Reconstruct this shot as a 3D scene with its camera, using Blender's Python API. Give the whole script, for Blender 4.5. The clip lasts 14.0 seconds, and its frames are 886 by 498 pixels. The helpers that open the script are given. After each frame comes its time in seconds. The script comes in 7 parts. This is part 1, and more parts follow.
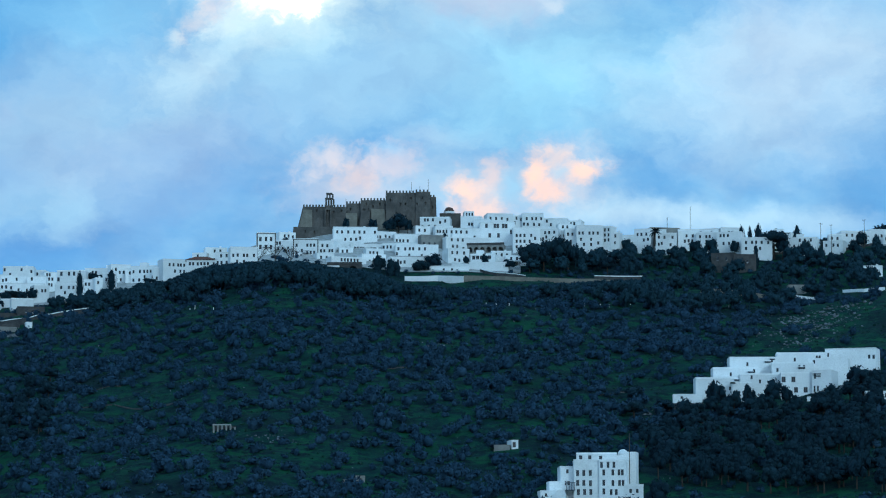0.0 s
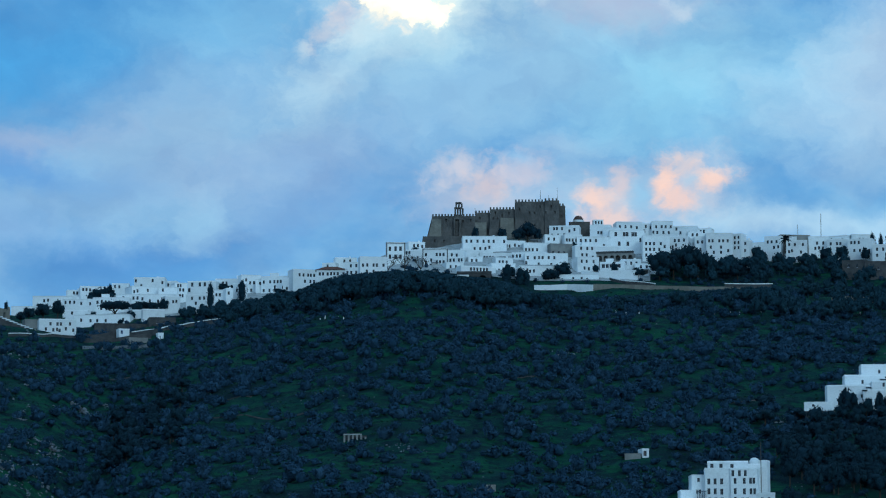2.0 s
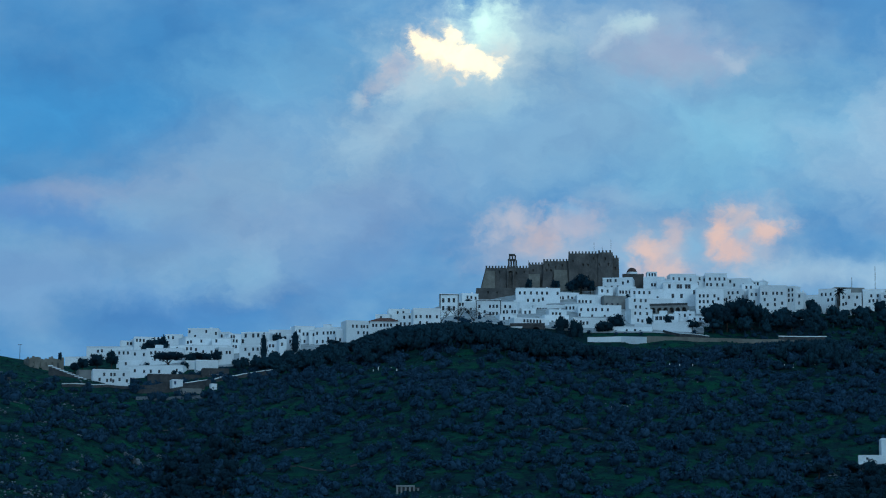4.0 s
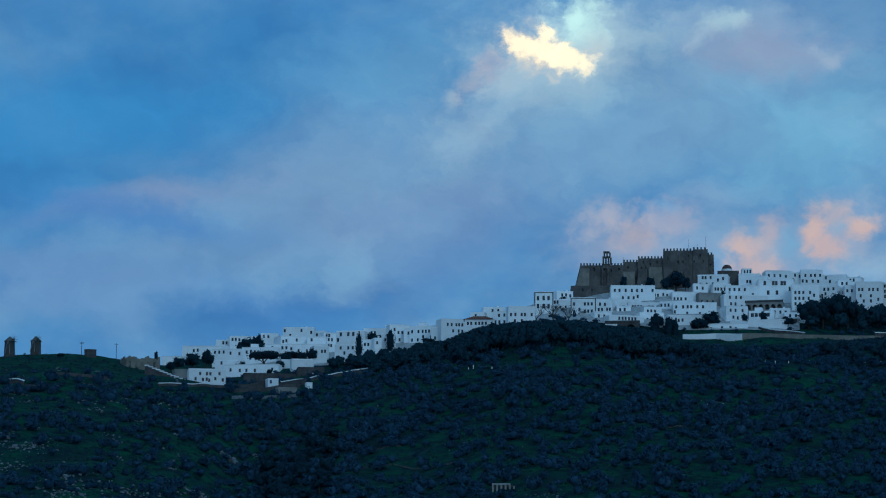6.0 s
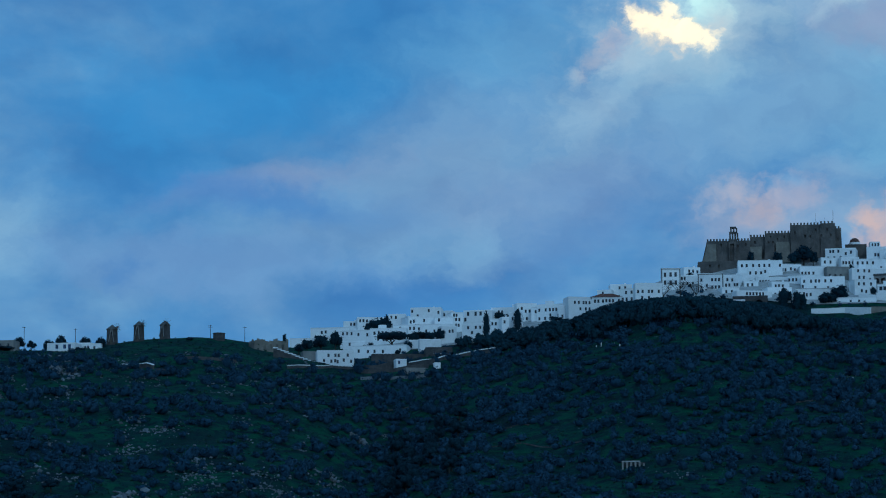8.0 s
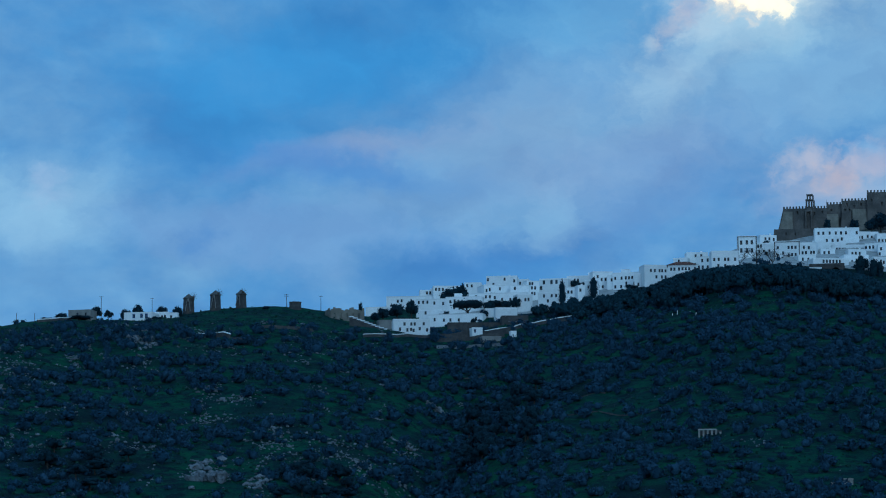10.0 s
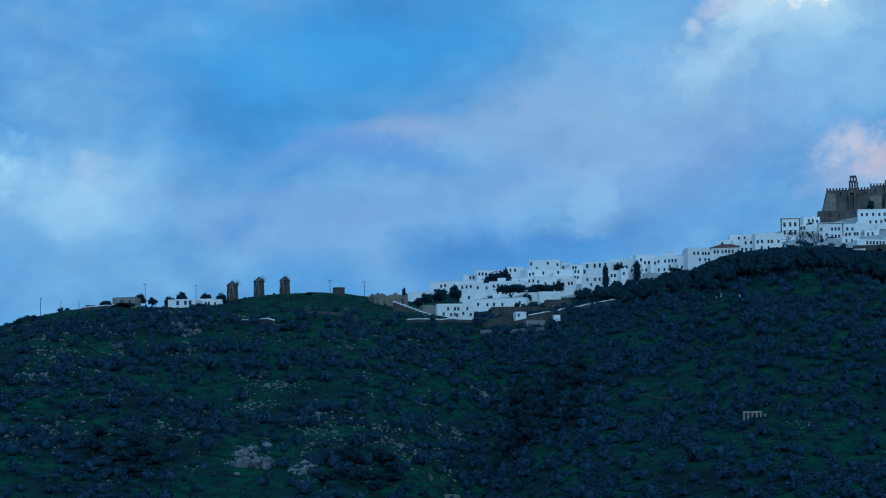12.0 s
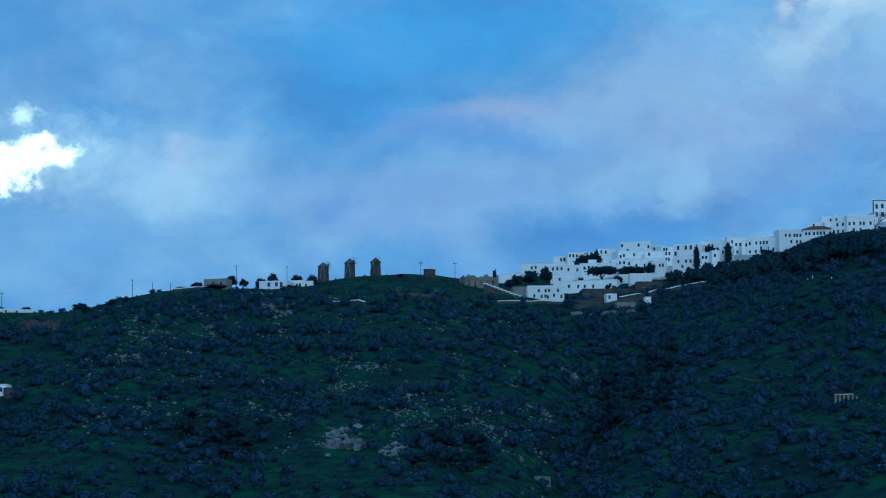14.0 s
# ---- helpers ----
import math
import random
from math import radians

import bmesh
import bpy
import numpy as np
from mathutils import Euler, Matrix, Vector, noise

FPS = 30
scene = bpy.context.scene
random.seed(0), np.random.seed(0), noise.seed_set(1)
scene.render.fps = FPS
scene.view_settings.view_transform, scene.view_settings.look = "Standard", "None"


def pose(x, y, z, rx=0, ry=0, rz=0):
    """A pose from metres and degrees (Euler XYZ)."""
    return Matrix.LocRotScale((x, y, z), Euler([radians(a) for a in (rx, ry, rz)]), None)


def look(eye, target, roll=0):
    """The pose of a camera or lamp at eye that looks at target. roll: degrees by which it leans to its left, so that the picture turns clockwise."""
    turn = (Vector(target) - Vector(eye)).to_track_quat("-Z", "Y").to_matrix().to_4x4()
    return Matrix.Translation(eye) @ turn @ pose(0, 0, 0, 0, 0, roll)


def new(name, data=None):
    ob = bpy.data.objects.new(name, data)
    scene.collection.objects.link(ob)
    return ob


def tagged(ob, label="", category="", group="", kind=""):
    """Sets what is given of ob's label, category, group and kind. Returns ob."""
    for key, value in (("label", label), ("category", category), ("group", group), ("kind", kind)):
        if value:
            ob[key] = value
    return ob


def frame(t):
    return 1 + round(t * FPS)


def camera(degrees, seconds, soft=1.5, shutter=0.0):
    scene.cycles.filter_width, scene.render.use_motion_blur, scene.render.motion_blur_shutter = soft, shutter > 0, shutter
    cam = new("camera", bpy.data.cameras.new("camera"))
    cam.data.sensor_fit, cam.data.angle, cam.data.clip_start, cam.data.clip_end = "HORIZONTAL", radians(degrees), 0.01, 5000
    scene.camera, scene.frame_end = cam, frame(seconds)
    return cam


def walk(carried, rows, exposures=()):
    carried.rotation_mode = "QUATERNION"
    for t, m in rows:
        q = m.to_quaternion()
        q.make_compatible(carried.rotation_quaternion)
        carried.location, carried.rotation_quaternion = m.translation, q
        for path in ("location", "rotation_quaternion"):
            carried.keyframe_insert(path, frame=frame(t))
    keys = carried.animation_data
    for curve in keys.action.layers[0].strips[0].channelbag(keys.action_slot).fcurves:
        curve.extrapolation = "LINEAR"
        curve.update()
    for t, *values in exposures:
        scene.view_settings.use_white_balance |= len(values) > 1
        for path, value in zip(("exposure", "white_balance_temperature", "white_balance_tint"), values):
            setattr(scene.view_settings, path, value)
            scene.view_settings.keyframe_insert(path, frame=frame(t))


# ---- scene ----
cam = camera(16.0, 14.0, soft=1.1)
EYE = 10.0
# seconds, yaw to the left, pitch, lean to the left
ROWS = [
    (0.0, -0.000, 7.300, 0.000),
    (0.5, 0.696, 7.496, 0.004),
    (1.0, 1.313, 7.579, -0.003),
    (1.5, 1.855, 7.515, 0.069),
    (2.0, 2.370, 7.465, -0.037),
    (2.5, 2.765, 7.489, 0.028),
    (3.0, 3.045, 7.734, 0.007),
    (3.2, 3.110, 7.941, 0.050),
    (5.3, 4.229, 8.538, 0.445),
    (5.5, 4.468, 8.490, 0.439),
    (6.0, 5.087, 8.360, 0.196),
    (6.5, 5.741, 8.230, -0.217),
    (7.0, 6.411, 8.144, -0.323),
    (7.5, 6.944, 8.048, -0.369),
    (8.0, 7.402, 7.984, -0.407),
    (8.5, 7.795, 7.877, -0.428),
    (9.0, 8.181, 7.738, -0.449),
    (11.5, 9.431, 7.140, -0.512),
    (12.0, 9.585, 7.152, -0.760),
    (12.5, 9.789, 7.126, -0.874),
    (13.0, 10.252, 7.030, -0.712),
    (13.5, 10.776, 6.932, -0.511),
    (14.0, 11.249, 6.839, -0.535),
]
# seconds, stops, kelvin, tint
EXPOSURES = [(0.0, 0.30, 7200, 10), (0.5, 0.19, 7130, 10), (1.5, 0.07, 7000, 10), (3.0, -0.09, 6850, 10), (5.5, -0.59, 6300, 10), (6.5, -0.60, 6150, 10), (7.5, -0.57, 6100, 10), (9.0, -0.46, 6100, 10), (11.5, -0.19, 6150, 10), (14.0, -0.11, 6200, 10)]
walk(cam, [(t, pose(0, 0, EYE, 0, 0, yaw) @ pose(0, 0, 0, 90 + pitch, 0, 0) @ pose(0, 0, 0, 0, 0, lean)) for t, yaw, pitch, lean in ROWS], EXPOSURES)


# ---- node helpers ----
class Nodes:
    """A node tree written as expressions."""

    def __init__(self, tree):
        self.tree = tree
        tree.nodes.clear()

    def add(self, kind, **inputs):
        n = self.tree.nodes.new(kind)
        for key, value in inputs.items():
            self.set(n, key.replace("_", " "), value)
        return n

    def set(self, n, key, value):
        slot = n.inputs[int(key)] if key.isdigit() else n.inputs[key]
        if isinstance(value, bpy.types.NodeSocket):
            self.tree.links.new(value, slot)
        else:
            slot.default_value = value

    def math(self, op, a, b=0.0, c=0.0, clamp=False):
        n = self.tree.nodes.new("ShaderNodeMath")
        n.operation, n.use_clamp = op, clamp
        for i, v in enumerate((a, b, c)):
            self.set(n, str(i), v)
        return n.outputs[0]

    def mix(self, f, a, b):
        n = self.tree.nodes.new("ShaderNodeMix")
        n.data_type = "RGBA"
        for i, v in ((0, f), (6, a), (7, b)):
            if isinstance(v, (tuple, list)) and len(v) == 3:
                v = (*v, 1)
            self.set(n, str(i), v)
        return n.outputs[2]

    def noise(self, vector, scale, detail=4.0, rough=0.55, distortion=0.0):
        n = self.add("ShaderNodeTexNoise", Scale=scale, Detail=detail, Roughness=rough, Distortion=distortion)
        if vector is not None:
            self.set(n, "Vector", vector)
        return n.outputs["Fac"]

    def span(self, v, lo, hi):
        n = self.tree.nodes.new("ShaderNodeMapRange")
        n.interpolation_type = "SMOOTHSTEP"
        for k, w in (("Value", v), ("From Min", lo), ("From Max", hi)):
            self.set(n, k, w)
        return n.outputs[0]

    def vec(self, x, y, z):
        n = self.tree.nodes.new("ShaderNodeCombineXYZ")
        for i, v in enumerate((x, y, z)):
            self.set(n, str(i), v)
        return n.outputs[0]


# ---- world: dusk sky with broken cloud ----
SUN_EL, SUN_TURN = radians(25), radians(155)
world = bpy.data.worlds.new("dusk_sky")
scene.world = world
world.use_nodes = True
W = Nodes(world.node_tree)
coords = W.tree.nodes.new("ShaderNodeTexCoord").outputs["Generated"]
sep = W.add("ShaderNodeSeparateXYZ", Vector=coords)
deg = 180 / math.pi
sky_u = W.math("MULTIPLY", W.math("ARCTAN2", sep.outputs[0], sep.outputs[1]), deg)
sky_v = W.math("MULTIPLY", W.math("ARCSINE", sep.outputs[2]), deg)
flat = W.vec(sky_u, W.math("MULTIPLY", sky_v, 1.5), 0.0)
warp_a = W.math("SUBTRACT", W.noise(flat, 0.35, 6, 0.6), 0.5)
warp_b = W.math("SUBTRACT", W.noise(W.vec(W.math("ADD", sky_u, 40), W.math("MULTIPLY", sky_v, 1.5), 3.0), 0.35, 6, 0.6), 0.5)
fine_a = W.math("SUBTRACT", W.noise(flat, 1.6, 5, 0.65), 0.5)
fine_b = W.math("SUBTRACT", W.noise(W.vec(sky_u, sky_v, 7.0), 1.6, 5, 0.65), 0.5)
cloud_u = W.math("ADD", sky_u, W.math("ADD", W.math("MULTIPLY", warp_a, 3.0), W.math("MULTIPLY", fine_a, 0.7)))
cloud_v = W.math("ADD", sky_v, W.math("ADD", W.math("MULTIPLY", warp_b, 1.6), W.math("MULTIPLY", fine_b, 0.5)))
nishita = W.tree.nodes.new("ShaderNodeTexSky")
nishita.sky_type, nishita.sun_disc, nishita.sun_elevation, nishita.sun_rotation = "NISHITA", False, SUN_EL, SUN_TURN
clear = W.add("ShaderNodeVectorMath")
clear.operation = "SCALE"
W.set(clear, "0", nishita.outputs[0])
W.set(clear, "Scale", 0.08)
streak = W.noise(W.vec(W.math("MULTIPLY", sky_u, 0.8), W.math("MULTIPLY", sky_v, 1.3), 1.0), 0.34, 7, 0.55, 0.15)
sky = W.mix(W.span(streak, 0.42, 0.72), (0.075, 0.255, 0.60), (0.17, 0.36, 0.66))


billow = W.noise(W.vec(W.math("ADD", cloud_u, 11), W.math("MULTIPLY", cloud_v, 1.25), 5.0), 0.9, 7, 0.6)


puff_u = W.math("MULTIPLY_ADD", fine_a, 0.45, sky_u)
puff_v = W.math("MULTIPLY_ADD", fine_b, 0.40, sky_v)
curl = W.noise(W.vec(puff_u, W.math("MULTIPLY", puff_v, 1.15), 2.0), 2.6, 6, 0.58)


def cloud(u, v, ru, rv, turn, colour, amount, edge=0.9, torn=0.35, small=False):
    """One bank of cloud: bearing, elevation, half-widths and tilt in degrees."""
    global sky
    du, dv = W.math("SUBTRACT", puff_u if small else cloud_u, u), W.math("SUBTRACT", puff_v if small else cloud_v, v)
    c, s = math.cos(radians(turn)), math.sin(radians(turn))
    p = W.math("DIVIDE", W.math("ADD", W.math("MULTIPLY", du, c), W.math("MULTIPLY", dv, s)), ru)
    q = W.math("DIVIDE", W.math("SUBTRACT", W.math("MULTIPLY", dv, c), W.math("MULTIPLY", du, s)), rv)
    r = W.math("SQRT", W.math("ADD", W.math("MULTIPLY", p, p), W.math("MULTIPLY", q, q)))
    r = W.math("MULTIPLY_ADD", W.math("SUBTRACT", curl if small else billow, 0.5), -2.0 * torn, r)
    f = W.math("MULTIPLY", W.span(r, 1.0, 1.0 - edge), amount)
    sky = W.mix(f, sky, colour)


cloud(-10.26, 11.20, 7.81, 2.88, 8, (0.033, 0.215, 0.57), 0.75, 1, 0.2)
cloud(-7.44, 7.42, 4.72, 1.23, 12, (0.048, 0.188, 0.546), 0.6, 1, 0.2)
cloud(-11.80, 9.95, 3.39, 1.23, 5, (0.04, 0.22, 0.57), 0.6, 1, 0.2)
cloud(-8.07, 9.37, 5.34, 1.75, 24, (0.195, 0.352, 0.631), 0.85, 1, 0.35)
cloud(-4.52, 10.49, 3.90, 1.54, 28, (0.223, 0.392, 0.658), 0.8, 1, 0.35)
cloud(-10.45, 9.20, 3.29, 0.56, 10, (0.254, 0.328, 0.578), 0.6, 1, 0.35)
cloud(-6.72, 7.99, 1.34, 0.87, 0, (0.24, 0.41, 0.67), 0.6, 1, 0.5)
cloud(-8.69, 8.24, 2.47, 1.13, 0, (0.188, 0.352, 0.631), 0.65, 1, 0.35)
cloud(-12.59, 7.70, 3.70, 0.87, -3, (0.144, 0.305, 0.617), 0.75, 1, 0.35)
cloud(-5.05, 8.44, 3.39, 1.13, 14, (0.15, 0.283, 0.591), 0.55, 1, 0.35)
cloud(-1.61, 10.35, 4.72, 1.95, 18, (0.162, 0.342, 0.644), 0.75, 1, 0.35)
cloud(-2.11, 11.59, 2.88, 1.34, 15, (0.314, 0.515, 0.73), 0.8, 1, 0.5)
cloud(0.70, 12.04, 2.98, 1.34, -10, (0.328, 0.456, 0.68), 0.75, 1, 0.35)
cloud(1.50, 10.70, 2.67, 1.13, -15, (0.133, 0.332, 0.644), 0.6, 1, 0.35)
cloud(-0.07, 9.30, 1.44, 0.51, 5, (0.305, 0.413, 0.644), 0.5, 1, 0.35)
cloud(-3.89, 11.66, 0.92, 0.51, 30, (0.527, 0.61, 0.753), 0.75, 0.9, 0.7)
cloud(-2.84, 12.11, 2.47, 1.23, -5, (0.445, 0.631, 0.807), 0.55, 1, 0.5)
cloud(2.25, 10.48, 4.72, 1.95, 8, (0.216, 0.503, 0.791), 0.7, 1, 0.35)
cloud(5.88, 9.93, 4.31, 1.75, -6, (0.305, 0.468, 0.73), 0.8, 1, 0.35)
cloud(-2.33, 10.38, 4.72, 1.54, 5, (0.231, 0.434, 0.716), 0.55, 1, 0.35)
cloud(-4.52, 10.66, 2.05, 0.92, 35, (0.352, 0.527, 0.761), 0.6, 1, 0.6)
cloud(4.61, 7.85, 4.52, 0.51, -3, (0.305, 0.491, 0.761), 0.75, 1, 0.35)
cloud(0.79, 8.44, 3.39, 0.98, 2, (0.342, 0.503, 0.73), 0.6, 1, 0.3)
cloud(-7.26, 7.97, 1.95, 0.82, 0, (0.21, 0.42, 0.71), 0.6, 1, 0.5)
cloud(-5.53, 9.01, 4.31, 0.92, 12, (0.262, 0.402, 0.68), 0.5, 1, 0.35)
cloud(6.61, 10.93, 3.29, 1.54, -8, (0.328, 0.468, 0.716), 0.7, 1, 0.35)
cloud(-12.09, 10.75, 5.75, 1.13, 5, (0.048, 0.296, 0.716), 0.55, 1, 0.35)
cloud(-10.55, 8.79, 3.70, 0.72, -8, (0.042, 0.209, 0.61), 0.6, 1, 0.35)
cloud(-12.11, 7.78, 5.75, 0.77, -4, (0.175, 0.355, 0.690), 0.7, 1, 0.35)
cloud(-16.04, 8.20, 1.95, 1.13, 10, (0.262, 0.479, 0.761), 0.85, 1, 0.5)
cloud(-18.29, 6.96, 4.31, 1.13, -3, (0.122, 0.314, 0.644), 0.7, 1, 0.35)
cloud(-13.35, 7.63, 0.62, 0.46, 0, (0.07, 0.246, 0.631), 0.5, 1, 0.35)


def puff(u, v, ru, rv, turn, colour, amount, torn=0.6, edge=1.0):
    cloud(u, v, ru, rv, turn, colour, amount, edge, torn, True)


ROSE, BLUSH, VEIL = (0.70, 0.495, 0.510), (0.47, 0.445, 0.580), (0.345, 0.410, 0.620)
cloud(-5.60, 11.60, 4.20, 1.30, 10, (0.20, 0.47, 0.78), 0.45, 1, 0.4)
# the lit cloud behind the roofs
puff(2.87, 8.00, 1.70, 0.55, 0, (0.33, 0.51, 0.76), 0.6)
puff(2.20, 8.68, 1.20, 1.05, 0, (0.40, 0.45, 0.64), 0.75, 0.5)
puff(2.05, 8.94, 0.70, 0.42, -8, BLUSH, 0.8, 0.8)
puff(1.70, 8.66, 0.36, 0.62, -8, ROSE, 0.85, 0.8)
puff(2.60, 8.72, 0.56, 0.34, -12, ROSE, 0.8, 0.9)
puff(1.92, 8.36, 0.46, 0.46, 20, (0.70, 0.47, 0.48), 0.7, 0.8)
puff(2.20, 8.66, 0.24, 0.17, 0, (0.30, 0.44, 0.68), 0.75, 0.4)
puff(0.62, 8.25, 1.00, 0.66, 30, BLUSH, 0.7, 0.6)
puff(0.40, 8.38, 0.46, 0.50, 25, ROSE, 0.75, 0.8)
puff(0.86, 8.66, 0.30, 0.50, -40, (0.50, 0.45, 0.58), 0.7, 0.8)
puff(0.80, 8.02, 0.90, 0.34, -6, (0.62, 0.48, 0.54), 0.75, 0.7)
puff(1.25, 8.44, 0.34, 0.50, -20, (0.20, 0.43, 0.74), 0.8, 0.4)
# the paler one over the fortress
puff(-1.60, 8.42, 2.10, 0.85, 4, VEIL, 0.7, 0.5)
puff(-2.15, 8.94, 0.85, 0.40, 16, (0.43, 0.455, 0.64), 0.85, 0.8)
puff(-1.50, 8.62, 0.70, 0.42, 5, (0.50, 0.435, 0.55), 0.7, 0.9)
puff(-0.90, 8.86, 0.80, 0.50, -10, (0.40, 0.42, 0.62), 0.7, 0.8)
puff(-0.98, 9.12, 0.34, 0.16, -10, (0.20, 0.40, 0.72), 0.6, 0.6)
# the bright break in the cover and the ragged edge that runs down from it
puff(-3.00, 11.95, 2.60, 1.25, 12, (0.44, 0.60, 0.80), 0.75, 0.5)
puff(-2.60, 12.40, 0.74, 1.00, 0, (0.60, 0.90, 1.00), 0.95, 0.8)
puff(-2.35, 11.95, 0.45, 0.55, 20, (0.55, 0.66, 0.80), 0.8, 0.8)
puff(-3.35, 11.95, 1.15, 0.58, -14, (0.86, 0.72, 0.66), 0.85, 0.9)
puff(-3.45, 12.00, 0.88, 0.36, -12, (1.40, 1.17, 0.90), 1.0, 1.25, 0.8)
puff(-3.20, 12.20, 0.36, 0.26, 10, (1.40, 1.17, 0.90), 0.95, 1.2, 0.8)
puff(-2.86, 11.80, 0.66, 0.28, -8, (1.40, 1.17, 0.90), 1.0, 1.25, 0.8)
puff(-4.20, 11.75, 0.55, 0.35, 45, (0.42, 0.46, 0.66), 0.75, 0.9)
puff(-4.55, 11.35, 0.62, 0.30, 48, (0.44, 0.50, 0.68), 0.7, 1.0)
puff(-4.95, 11.08, 0.24, 0.34, 10, (0.42, 0.54, 0.73), 0.55, 0.9)
puff(0.15, 12.48, 0.75, 0.28, 12, (0.46, 0.66, 0.83), 0.75, 0.9)
puff(-0.35, 12.12, 0.40, 0.22, 40, (0.40, 0.58, 0.80), 0.7, 0.9)
puff(0.90, 11.95, 2.10, 0.70, -6, (0.30, 0.37, 0.62), 0.6, 0.6)
puff(2.05, 11.70, 0.60, 0.25, -35, (0.40, 0.52, 0.74), 0.6, 0.9)
# the white break at the other end
puff(-18.60, 8.50, 2.00, 1.10, 8, (0.33, 0.56, 0.80), 0.75, 0.6)
puff(-19.15, 8.30, 0.95, 0.50, 18, (1.15, 1.45, 1.45), 1.0, 1.2, 0.8)
puff(-18.78, 8.74, 0.60, 0.30, 8, (1.10, 1.42, 1.42), 1.0, 1.2, 0.8)
puff(-18.33, 8.50, 0.62, 0.27, 14, (1.00, 1.36, 1.40), 0.95, 1.2, 0.85)
puff(-18.85, 9.30, 0.34, 0.24, 25, (0.62, 0.90, 1.05), 0.8, 1.1)
puff(-16.05, 8.55, 0.55, 0.55, 10, (0.32, 0.46, 0.74), 0.6, 0.7)
# soft relief inside the cloud cover, and the dusk tint
relief = W.math("MULTIPLY_ADD", W.math("SUBTRACT", W.noise(W.vec(cloud_u, W.math("MULTIPLY", cloud_v, 1.5), 9.0), 0.55, 6, 0.5), 0.5), 0.55, 1.0)
tint = W.add("ShaderNodeVectorMath")
tint.operation = "MULTIPLY"
W.set(tint, "0", sky)
W.set(tint, "1", W.vec(relief, W.math("MULTIPLY", relief, 1.02), W.math("MULTIPLY_ADD", relief, 0.60, 0.30)))
sky = tint.outputs[0]
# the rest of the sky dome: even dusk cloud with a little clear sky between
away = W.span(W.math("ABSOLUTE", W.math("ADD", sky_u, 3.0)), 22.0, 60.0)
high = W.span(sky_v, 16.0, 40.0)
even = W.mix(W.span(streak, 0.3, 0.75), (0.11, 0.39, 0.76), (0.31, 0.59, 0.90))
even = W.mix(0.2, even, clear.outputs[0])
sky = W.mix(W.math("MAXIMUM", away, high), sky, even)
sky = W.mix(W.span(sky_v, -2.0, -6.0), sky, (0.02, 0.05, 0.10))
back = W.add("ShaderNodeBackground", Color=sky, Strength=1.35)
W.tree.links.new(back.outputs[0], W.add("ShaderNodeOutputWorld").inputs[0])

sun_lamp = bpy.data.lights.new("sun", "SUN")
sun_lamp.energy, sun_lamp.angle, sun_lamp.color = 0.75, radians(20), (0.42, 0.78, 1.0)
sun_ob = new("sun", sun_lamp)
sun_ob.matrix_world = look((420, -150, 420), (0, 700, 60))


# ---- materials ----
def material(name, colour, second, rough=0.85, scale=1.0, fine=8.0, bump=0.3, metal=0.0, stain=None, spread=(0.35, 0.65), own=0.0):
    m = bpy.data.materials.new(name)
    m.use_nodes = True
    n = Nodes(m.node_tree)
    where = n.add("ShaderNodeNewGeometry").outputs["Position"]
    big, small = n.noise(where, scale, 4, 0.6), n.noise(where, fine, 3, 0.6)
    c = n.mix(n.span(big, *spread), colour, second)
    c = n.mix(n.math("MULTIPLY", n.span(small, 0.4, 0.75), 0.45), c, tuple(0.6 * v for v in colour))
    if stain:
        c = n.mix(n.math("MULTIPLY", n.span(n.noise(where, scale * 0.37, 5, 0.7), 0.55, 0.72), 0.7), c, stain)
    if own:
        r = n.tree.nodes.new("ShaderNodeObjectInfo").outputs["Random"]
        c = n.mix(n.math("MULTIPLY", r, own), c, tuple(0.35 * v for v in second))
    b = n.add("ShaderNodeBump", Strength=bump, Distance=0.15, Height=small)
    s = n.add("ShaderNodeBsdfPrincipled", Roughness=rough, Metallic=metal)
    n.set(s, "Specular IOR Level", 0.15 if rough > 0.8 else 0.5)
    n.set(s, "Base Color", c)
    n.set(s, "Normal", b.outputs[0])
    n.tree.links.new(s.outputs[0], n.add("ShaderNodeOutputMaterial").inputs[0])
    return m


WHITE = material("limewash", (0.86, 0.87, 0.87), (0.80, 0.81, 0.81), 0.9, 0.25, 2.5, 0.2, stain=(0.60, 0.60, 0.58), own=0.30)
CREAM = material("aged_plaster", (0.245, 0.238, 0.222), (0.175, 0.170, 0.162), 0.9, 0.3, 2.5, 0.2, stain=(0.13, 0.115, 0.10))
STONE = material("fortress_stone", (0.122, 0.109, 0.100), (0.070, 0.065, 0.062), 0.95, 0.22, 1.3, 0.8, stain=(0.150, 0.142, 0.138))
PALE_STONE = material("pale_render", (0.215, 0.195, 0.165), (0.150, 0.135, 0.115), 0.95, 0.3, 1.5, 0.5)
RUBBLE = material("rubble_wall", (0.082, 0.079, 0.078), (0.050, 0.050, 0.052), 0.95, 0.5, 2.0, 0.8, stain=(0.036, 0.039, 0.042))
ROCK = material("limestone_rock", (0.17, 0.19, 0.208), (0.075, 0.088, 0.10), 0.95, 0.5, 2.2, 0.9, stain=(0.038, 0.045, 0.045))
TILE = material("roof_tile", (0.15, 0.06, 0.042), (0.10, 0.042, 0.032), 0.85, 0.6, 4.0, 0.5)
DOME = material("dome_tile", (0.115, 0.062, 0.050), (0.08, 0.045, 0.038), 0.85, 0.6, 4.0, 0.4)
